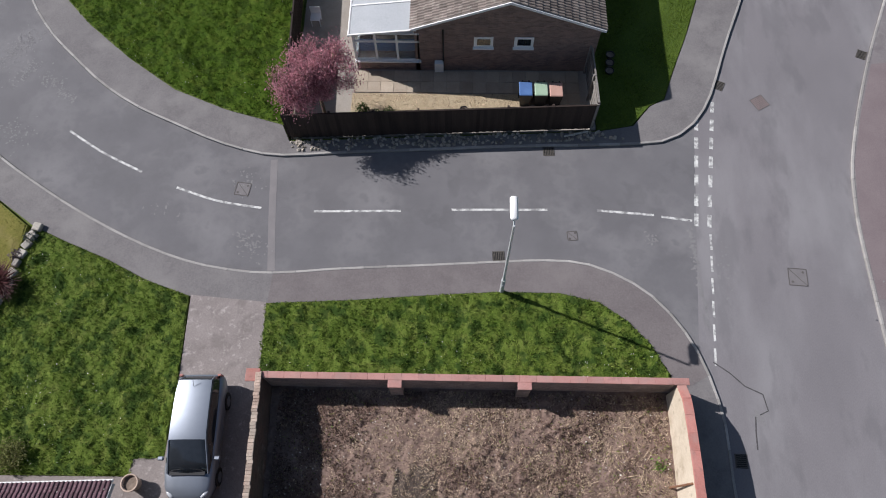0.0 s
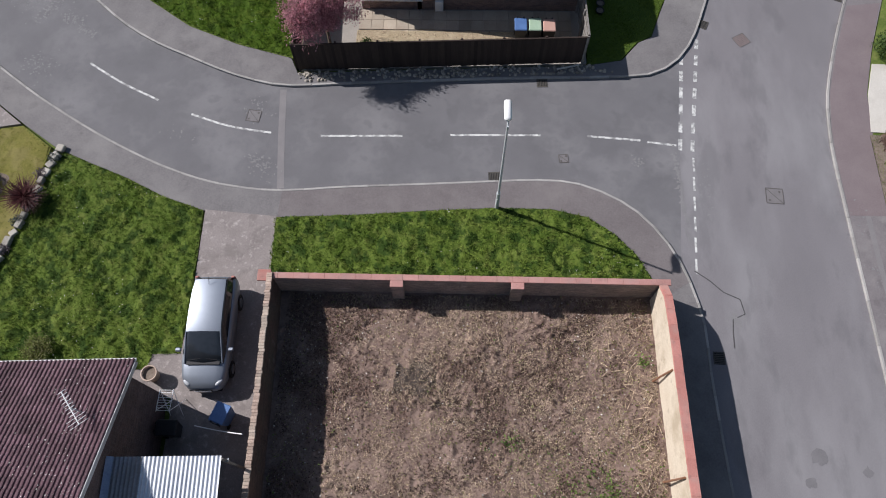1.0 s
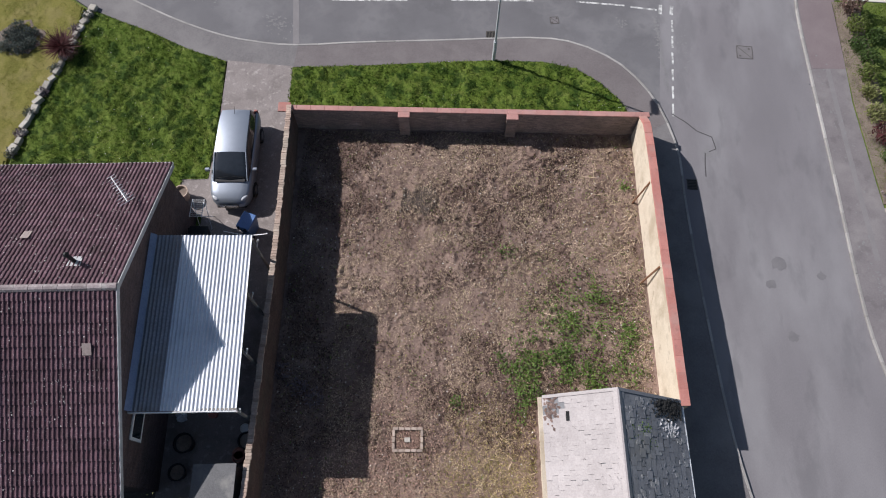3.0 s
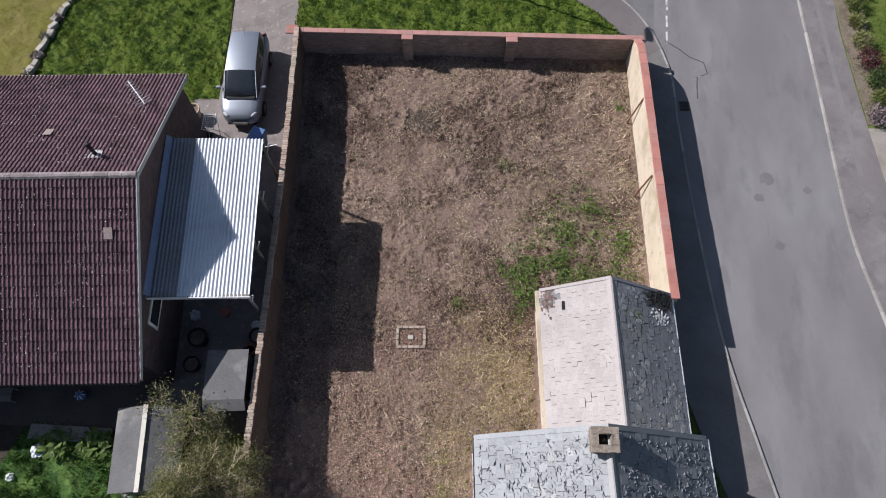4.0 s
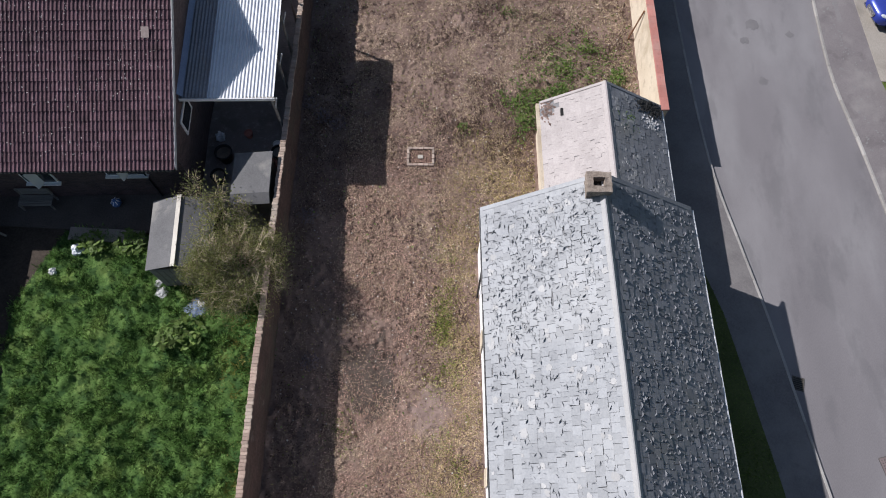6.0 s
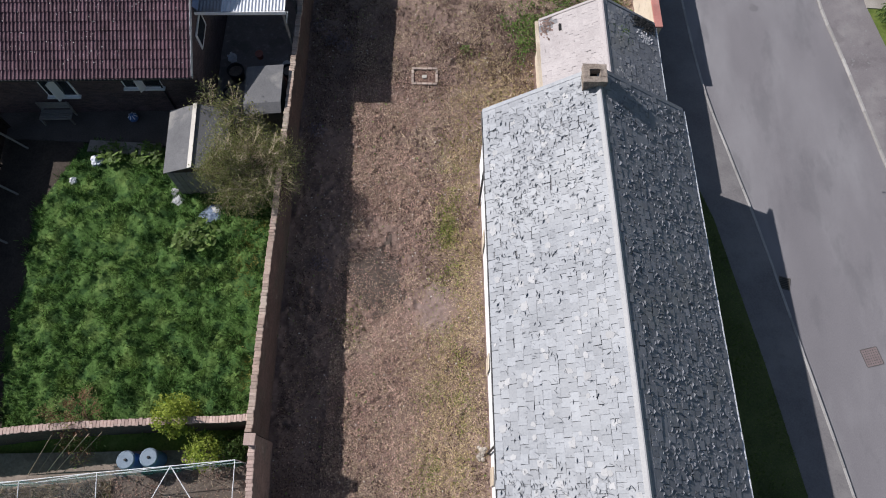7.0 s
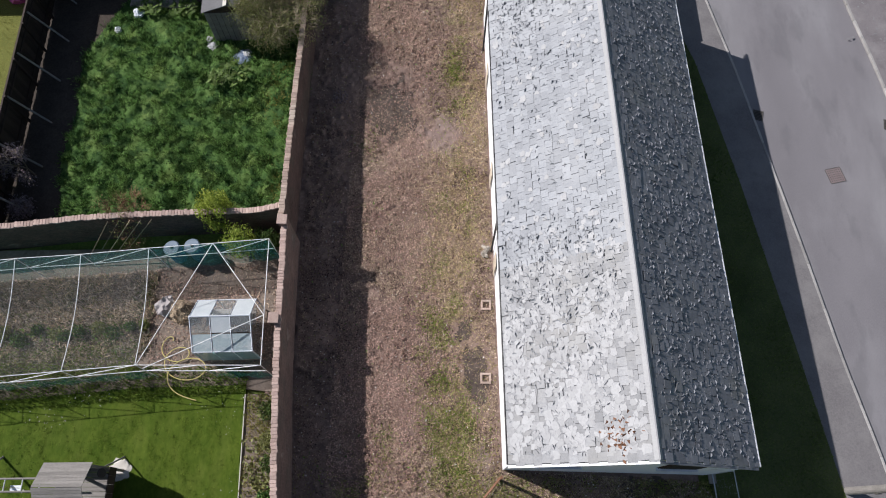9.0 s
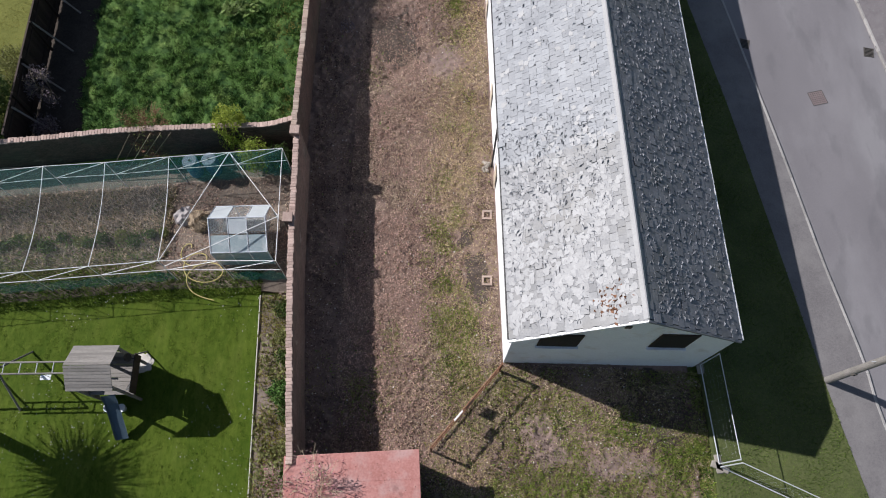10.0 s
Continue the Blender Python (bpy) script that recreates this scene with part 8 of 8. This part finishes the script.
def mesh_panel(a, b, h, label):
    a, b = Vector((*a, 0)), Vector((*b, 0))
    d = b - a
    t = thing("mesh_fence_panel", (a.x, a.y, 0.08), label, "fence panel", "temporary fence panels", rz=math.degrees(math.atan2(d.y, d.x)))
    L = d.length
    part("frame", tube((0, 0, h), (L, 0, h), 0.017), STEEL, t)
    part("frame", tube((0, 0, 0.1), (L, 0, 0.1), 0.022), STEEL, t)
    for x in (0, L):
        part("upright", tube((x, 0, 0), (x, 0, h), 0.022), STEEL, t)
        part("foot", box(x - 0.32, x + 0.32, -0.12, 0.12, -0.06, 0.06, 0.02), CONCRETE, t, "concrete foot block")
    n = int(L / 0.22)
    for i in range(1, n):
        part("wire", tube((i * L / n, 0, 0.1), (i * L / n, 0, h), 0.0008, n=3), STEEL, t)
    for i in range(1, 6):
        part("wire", tube((0, 0, 0.1 + i * (h - 0.1) / 6), (L, 0, 0.1 + i * (h - 0.1) / 6), 0.0008, n=3), STEEL, t)


mesh_panel((16.05, -37.35), (16.3, -40.85), 1.95, "galvanised temporary mesh fence panel on block feet")
mesh_panel((16.35, -40.95), (19.6, -42.4), 1.95, "galvanised temporary mesh fence panel on block feet")

tp = thing("telegraph_pole", (20.72, -37.8, 0.08), "weathered wooden telegraph pole beside the footway", "pole")
part("shaft", tube((0, 0, -0.2), (0, 0, 8.5), 0.14, 0.1, 14), GREYWOOD, tp)
part("plate", box(-0.06, 0.06, -0.16, -0.12, 1.6, 1.8), IRON, tp)
part("step", tube((-0.25, 0, 3.2), (0.25, 0, 3.2), 0.015), STEEL, tp)

# gable windows and fittings of the long building
for x0, x1, z0, z1 in ((9.62, 10.95, 2.85, 4.3), (13.3, 14.5, 3.0, 4.6)):
    w = bpart("window", box(x0, x1, -37.42, -37.385, z0, z1), DARKWOOD)
    # Matte black plate instead of glass, painted as the dark room behind.
    bpart("pane", box(x0 + 0.06, x1 - 0.06, -37.43, -37.422, z0 + 0.06, z1 - 0.06), RUBBER, w)
    bpart("sill", box(x0 - 0.05, x1 + 0.05, -37.5, -37.385, z0 - 0.1, z0 - 0.01), WHITEWALL, w)
bpart("vent", box(11.95, 12.15, -37.41, -37.385, 5.2, 5.45), IRON)
for i, y in enumerate((-19.6, -21.5, -26.2, -29.2, -30.0)):
    bx = 8.05 + 0.0348 * (-17.8 - y)
    bpart("downpipe", tube((bx - 0.06, y, 0.05), (bx - 0.06, y, 3.7), 0.04), BLACKPL) if i in (0, 3) else bpart("wall_patch", box(bx - 0.03, bx - 0.003, y - 0.3, y + 0.3, 0.2, 1.3), RENDERC)


# ---- plot: brick square, litter, weeds ----
sq = thing("brick_surround", (5.68, -13.53, 0.02), "low square of loose bricks round a sunken cover", "bricks", rz=1)
me = mesh_of(box(-0.1, 0.1, -0.05, 0.05, 0, 0.085, 0.006), "brick")
pp = []
for i in range(5):
    for s in (-1, 1):
        pp.append(pose(-0.45 + i * 0.225, s * 0.39, RNG.uniform(0, 0.015), 0, 0, RNG.uniform(-4, 4)))
for i in range(3):
    for s in (-1, 1):
        pp.append(pose(s * 0.52, -0.23 + i * 0.23, RNG.uniform(0, 0.015), 0, 0, 90 + RNG.uniform(-4, 4)))
lay(sq, "brick", me, pp, mat("buff_brick", (0.3, 0.235, 0.195), (0.42, 0.345, 0.295), 2, 25, 0.92, 0.5, rnd=0.25))
part("cover", box(-0.4, 0.4, -0.3, 0.3, 0.0, 0.02), LITTER, sq)
part("cover_stone", box(-0.12, 0.1, -0.1, 0.08, 0.02, 0.07, 0.02), PALESTONE, sq)
for x, y in ((8.33, -31.4), (8.32, -34.2)):
    t = thing("drain_surround", (x - 0.15, y, 0.03), "square brick drain surround at the wall's foot", "drain", "drain surrounds")
    for a, b, c, d in ((-0.2, 0.2, 0.12, 0.2), (-0.2, 0.2, -0.2, -0.12), (-0.2, -0.12, -0.118, 0.118), (0.12, 0.2, -0.118, 0.118)):
        part("brick", box(a, b, c, d, 0, 0.08, 0.006), COPEBRICK, t)
BARE = mat("trodden_soil", (0.18, 0.128, 0.112), (0.27, 0.2, 0.175), 2, 18, 0.95, 0.5)


def bare_patch(cx, cy, rx, ry, seed, label, material=BARE, name="bare_soil"):
    """A trodden patch of uneven outline that follows the plot's surface."""
    g = 0.07
    gx, gy = np.meshgrid(np.arange(-1.6 * rx, 1.6 * rx, g), np.arange(-1.6 * ry, 1.6 * ry, g))
    d = (gx / rx) ** 2 + (gy / ry) ** 2 + 1.3 * (value_noise(gx + seed * 9.0, gy, 0.35, seed) - 0.5) + 0.9 * (value_noise(gx + seed * 9.0, gy, 0.9, seed + 1) - 0.5)
    ok = d < 1
    idx = np.arange(gx.size).reshape(gx.shape)
    q = ok[:-1, :-1] & ok[:-1, 1:] & ok[1:, 1:] & ok[1:, :-1]
    F = np.stack([idx[:-1, :-1], idx[:-1, 1:], idx[1:, 1:], idx[1:, :-1]], -1)[q]
    used, F = np.unique(F, return_inverse=True)
    x, y = (cx + gx).ravel()[used], (cy + gy).ravel()[used]
    raw(name, np.stack([x, y, plot_z(x, y) + 0.012], 1), F.reshape(-1, 4), material, None, label, "stuff", "soil")


bare_patch(6.5, -24.0, 0.8, 0.9, 9, "pale bare patch of trodden soil")
bare_patch(12.8, -40.9, 1.2, 0.6, 19, "bare reddish patch of trodden soil")
bare_patch(10.1, -40.3, 0.9, 1.0, 20, "bare reddish patch of trodden soil")
bare_patch(8.15, -37.4, 0.35, 0.9, 21, "bare trodden soil by the building's corner")
# Dark colour for dug soil, and for shade painted south of the gable.
DUGSHADESOIL = mat("dug_and_shaded_soil", (0.055, 0.042, 0.035), (0.11, 0.085, 0.072), 1.5, 16, 0.95, 0.7)
bare_patch(14.3, -38.9, 1.7, 1.2, 22, "bare dark soil with the gable's shade painted in", DUGSHADESOIL)
bare_patch(7.75, -34.2, 0.45, 1.3, 25, "dark dug soil beside a drain", DUGSHADESOIL)
bare_patch(7.3, -32.4, 0.4, 0.5, 26, "dark dug soil beside a drain", DUGSHADESOIL)
bare_patch(5.7, -3.6, 0.8, 0.7, 23, "dark clod of dug soil", DUGSHADESOIL)
bare_patch(4.0, -22.8, 1.1, 1.6, 24, "dark damp soil in a shallow dip", DUGSHADESOIL)

plot = [(0.6, -0.3), (14.95, -0.3), (15.0, -12.3), (10.4, -12.3), (10.4, -17.7), (8.0, -17.8), (8.7, -37.4), (16, -37.6), (16.2, -48), (1.9, -48), (1.6, -40), (0.9, -29.5), (0.65, -15)]


BARED = ((7.75, -34.2, 0.45, 1.3, 1.1), (7.3, -32.4, 0.4, 0.5, 1), (4.0, -22.8, 1.0, 1.5, 0.9), (6.5, -24.0, 0.7, 0.8, 0.8), (5.7, -3.6, 0.6, 0.5, 0.8))


def field(fn, per, seed):
    rng = np.random.default_rng(seed)
    x, y = scatter(plot, per, rng)
    k = rng.random(len(x)) < fn(x, y) * (1 - 0.85 * np.clip(bell(x, y, *BARED), 0, 1))
    return x[k], y[k], rng


def patchy(x, y, s=0.6, o=0.0):
    k = int(o * 10 + s * 100)
    return np.clip(1.6 * (0.6 * value_noise(x, y, 1.1 / s, k) + 0.4 * value_noise(x, y, 0.4 / s, k + 1)) - 0.3, 0, 1)


def shade_side(x):
    return np.where(x < 2.6, 0.18, 1)


def strew(name, fn, per, seed, size, tilt, ratio, material, label, cat, lift=0.02, high=0.03):
    """Flat bits lying on the plot's surface, as thick as fn says."""
    x, y, rng = field(fn, per, seed)
    V, F = flakes(x, y, plot_z(x, y) + lift + rng.uniform(-0.01, high, len(x)), size, rng, tilt, ratio)
    raw(name, V, F, material, None, label, "stuff", cat)


def sward(name, fn, per, seed, h, w, lean, material, label, cat="grass"):
    """Blades standing on the plot's surface, as thick as fn says."""
    x, y, rng = field(fn, per, seed)
    V, F = blades(x, y, plot_z(x, y) - 0.005, h, w, lean, rng)
    raw(name, V, F, material, None, label, "stuff", cat)


def bell(x, y, *spots):
    return sum(k * np.exp(-((x - a) / p) ** 2 - ((y - b) / q) ** 2) for a, b, p, q, k in spots)


strew("dead_stalks", lambda x, y: np.clip(2.9 * patchy(x, y, 0.5) * patchy(x, y, 2.2, 3) - 0.1, 0.07, 1) * shade_side(x), 620, 91, 0.11, 0.4, 0.08, STRAW, "pale dead stalks strewn over the cleared plot", "stalks")
strew("leaf_litter", lambda x, y: np.clip(patchy(x, y, 0.35, 2) * patchy(x, y, 1.6, 1) * 2.2, 0.12, 1) * np.where(y < -14, 0.45, 1), 900, 92, 0.057, 0.8, 0.48, LITTER, "brown leaf litter and clods over the plot", "litter")
strew("reddish_litter", lambda x, y: np.clip((-y - 10) / 6, 0, 1) * np.clip(1.25 - np.abs(x - 4.4) / 3.2, 0, 1) * np.clip(2.4 * patchy(x, y, 0.5, 8) - 0.1, 0.1, 1) * shade_side(x) * (y > -42), 820, 101, 0.05, 0.7, 0.46, REDLITTER, "reddish brown leaf litter on the narrow strip", "litter")
strew("stalks", lambda x, y: bell(x, y, (14.3, -5.6, 0.8, 2.6, 1), (11.6, -8.6, 0.9, 0.7, 0.8), (13.4, -3.4, 1.1, 1.6, 0.5), (5.2, -16.5, 1.5, 1.2, 0.3), (9.3, -15.5, 0.8, 1.6, 0.6)), 22, 102, 0.5, 0.22, 0.035, STRAW, "long pale dead stalks lying by the wall", "stalks", 0.05)
sward("dry_grass", lambda x, y: np.clip((x - 5.2) / 3, 0, 1) * (y < -14) * 1.0 * patchy(x, y, 0.9, 1) + 0.04 + (y < -37) * 0.3 * patchy(x, y, 0.7, 9) + ((y < -12) & (y > -19) & (x > 7)) * 0.35, 420, 93, 0.06, 0.026, 0.09, DRYGRASS, "thin dry yellow grass along the building")
WEEDY = ((10.9, -10.3, 0.85, 0.55, 1.6), (10.2, -11.2, 0.5, 0.6, 0.9), (9.3, -10.7, 0.5, 0.35, 0.5), (12.0, -10.9, 0.6, 0.4, 1.0), (14.05, -9.4, 0.3, 0.35, 1.3), (12.9, -11.3, 0.4, 0.25, 0.9), (13.2, -8.3, 0.4, 0.4, 0.5), (12.2, -8.9, 0.9, 0.6, 0.6), (13.6, -10.3, 0.6, 0.5, 0.6), (12.6, -7.6, 0.8, 0.5, 0.35), (14.3, -11.2, 0.3, 0.5, 0.5), (14.45, -2.9, 0.2, 0.3, 0.7), (9.2, -6.2, 0.5, 0.4, 0.25), (9.9, -12.2, 0.3, 0.5, 0.7), (7.3, -12.0, 0.35, 0.4, 0.4))
strew("weeds", lambda x, y: 1.5 * bell(x, y, *WEEDY) * np.clip(4 * value_noise(x, y, 0.42, 211) - 1.2, 0, 1.4) + 0.12 * bell(x, y, (12.3, -8.9, 2.0, 2.0, 1)) + 0.003 * patchy(x, y, 0.7, 5), 460, 94, 0.095, 0.55, 0.5, WEED, "green broad-leaved weeds in the plot's corner", "weeds", 0.05, 0.2)
sward("grass", lambda x, y: 0.6 * bell(x, y, (12.2, -9.4, 2.2, 1.7, 1)) * np.clip(3 * value_noise(x, y, 0.7, 212) - 1, 0, 1) + 0.16 * (x > 10.5) * (y < -2) * (y > -12) * patchy(x, y, 0.8, 4) + 0.1 * patchy(x, y, 0.7, 6) * (y > -13), 240, 97, 0.08, 0.03, 0.1, YARDGRASS, "thin green grass among the weeds")
sward("grass", lambda x, y: (y < -37.6) * np.clip(0.15 + (x - 7) / 7 + 0.5 * (y < -41), 0, 1) * np.clip(2.6 * patchy(x, y, 0.6, 4) - 0.35, 0, 1) * (1 - np.clip(bell(x, y, (12.8, -40.9, 1.2, 0.6, 1), (10.1, -40.3, 0.9, 1.0, 1), (14.3, -38.8, 1.7, 1.1, 0.95)), 0, 0.95))
      + bell(x, y, (7.2, -42.5, 1.2, 1.6, 0.8), (7.0, -36.4, 0.8, 1.9, 1.5), (6.5, -32.6, 0.7, 2.2, 1.0), (4.6, -36.6, 0.3, 0.5, 0.6), (3.6, -38.5, 0.8, 1.0, 0.6), (6.9, -27.5, 0.7, 2.4, 0.6), (6.75, -20.6, 0.35, 1.1, 1.1), (6.9, -22.6, 0.6, 1.0, 0.5), (6.9, -18.3, 0.5, 1.2, 0.3)) * np.clip(3.2 * value_noise(x, y, 0.55, 213) - 0.9, 0.05, 1.2), 1150, 95, 0.08, 0.034, 0.1, YARDGRASS, "patchy green grass beyond the gate")
sward("grass", lambda x, y: bell(x, y, (12.4, -39.7, 1.3, 0.5, 0.9), (15.6, -40.6, 1.2, 0.8, 0.9), (13.5, -41.9, 2.2, 0.6, 0.6), (8.9, -41.8, 0.5, 0.9, 0.6), (7.05, -36.7, 0.42, 1.5, 1.1), (6.8, -33.2, 0.3, 1.0, 0.3), (10.9, -39.4, 0.7, 0.4, 0.5), (6.72, -20.6, 0.2, 0.7, 0.6), (3.4, -24.6, 0.5, 0.7, 0.3)) * np.clip(3 * value_noise(x, y, 0.6, 214) - 0.7, 0, 1.2), 700, 103, 0.1, 0.034, 0.12, GRASS, "lush green tufts on the trodden yard")
strew("pale_debris", lambda x, y: np.clip(2 * patchy(x, y, 0.4, 9), 0.2, 1), 4.5, 96, 0.055, 0.3, 0.8, PALECONC, "scattered pale chips of rubble", "debris", 0.03)
for i, (x, y) in enumerate(((0.8, -11.1), (2.1, -12.1), (1.5, -11.7), (1.9, -22.3), (1.3, -16.4))):
    shrub(x, y, 0.0, 0.36, 0.34, HEATHER, "small dry plant at the foot of the wall", 140 + i, 300, 0.06)

rng = np.random.default_rng(99)
for cx, cy, r in ((-2.7, -21.3, 0.7), (-6.9, -17.9, 0.5), (-5.4, -17.8, 0.6), (-3.4, -21.6, 0.4)):
    t = thing("comfrey_clump", (cx, cy, 0.05), "clump of broad pale green weed leaves", "plant", "broad-leaved clumps in the back garden")
    n = 90
    a, d = rng.uniform(0, 6.28, n), r * np.sqrt(rng.random(n))
    V, F = flakes(d * np.cos(a), d * np.sin(a), 0.32 + rng.uniform(0, 0.12, n), 0.26, rng, 0.35, 0.4)
    raw("leaves", V, F, WEED, t, "", "stuff")
heap("play_tent", -13.0, -16.9, 0.05, 0.8, 0.6, mat("magenta_cloth", (0.4, 0.05, 0.2), (0.55, 0.12, 0.3), 2, 20, 0.7, 0.1), "bright magenta collapsed play tent on the neighbouring lawn", 11, "tent")

rng = np.random.default_rng(171)
x, y = scatter([(-0.45, -35.0), (0.8, -34.9), (1.2, -38), (1.6, -42), (1.6, -47), (0.1, -47), (-0.05, -42.3)], 260, rng)
k = rng.random(len(x)) < patchy(x, y, 0.9, 3)
V, F = flakes(x[k], y[k], 0.12 + rng.uniform(0, 0.3, k.sum()), 0.12, rng, 0.8, 0.55)
raw("weeds", V, F, OLIVE, None, "dull green weeds filling the wall border", "stuff", "weeds")
part("edging", box(-0.015, 0.015, -7.4, 0, 0, 0.1), PALECONC, thing("lawn_edging", (-0.52, -35.0, 0.05), "thin pale concrete edging along the lawn", "edging", rz=3.4))

rng = np.random.default_rng(172)
x, y = scatter([(-0.45, -35.0), (0.8, -34.9), (1.2, -38), (1.6, -42), (1.6, -47), (0.1, -47), (-0.05, -42.3)], 640, rng)
k = rng.random(len(x)) < patchy(x, y, 1.1, 1)
V, F = blades(x[k], y[k], 0.07, 0.14, 0.03, 0.12, rng)
raw("grass", V, F, DRYGRASS, None, "dry ragged grass in the wall border", "stuff", "grass")
x, y = scatter([(-1.6, -20.6), (0.25, -20.4), (0.4, -28.2), (-0.5, -28.2), (-1.0, -24.5)], 260, rng)
k = rng.random(len(x)) < np.clip(2.2 * patchy(x, y, 0.9, 2) - 0.4, 0, 1)
V, F = blades(x[k], y[k], 0.06, 0.16, 0.028, 0.14, rng)
raw("dry_tufts", V, F, DRYGRASS, None, "yellowed dead tufts at the lawn's edge by the wall", "stuff", "grass")
shrub(0.75, -38.7, 0.07, 0.45, 0.7, RANK, "blue-green leafy clump against the brick wall", 173, 1600, 0.07)

strew("dead_stalks", lambda x, y: (bell(x, y, (8.9, -14.8, 1.6, 2.6, 1)) + 0.8 * np.exp(-(((x - 7.3) / 0.9) ** 2)) * (y < -17) + bell(x, y, (6.7, -30.0, 0.9, 1.4, 1.0), (6.6, -27.0, 1.0, 1.6, 0.7))) * np.clip(1.6 * patchy(x, y, 0.8, 7) - 0.05, 0, 1), 560, 98, 0.13, 0.45, 0.06, mat("golden_straw", (0.38, 0.285, 0.14), (0.58, 0.455, 0.25), 0.8, 20, 0.8, 0, rnd=0.45), "golden dead grass stalks near the long building", "stalks", 0.03)

pot(-0.25, -13.3, 0.106, 0.17, 0.3, WHITE, "white plastic bucket in the shaded side yard", WHITE, "bucket")
pot(-0.35, -14.2, 0.106, 0.22, 0.35, REDCOPE, "red plastic tub beside the lean-to", REDCOPE, "tub")
pot(-1.5, -12.8, 0.106, 0.17, 0.3, REDCOPE, "red plastic bucket under the carport", REDCOPE, "bucket")
heap("sack", -2.7, -12.9, 0.106, 0.2, 0.25, SHEET, "pale plastic bag by the house wall", 21, "sack")
for i in range(5):
    t = thing("garden_cane", (-7.4 + 0.3 * i, -30.25 + 0.03 * i, 0.06), "pale bamboo cane leaning on the brick wall", "cane", "canes against the garden wall")
    part("cane", tube((0, 0, 0), (1.5 + 0.1 * i, 1.15, 1.85), 0.012, n=5), STRAW, t)
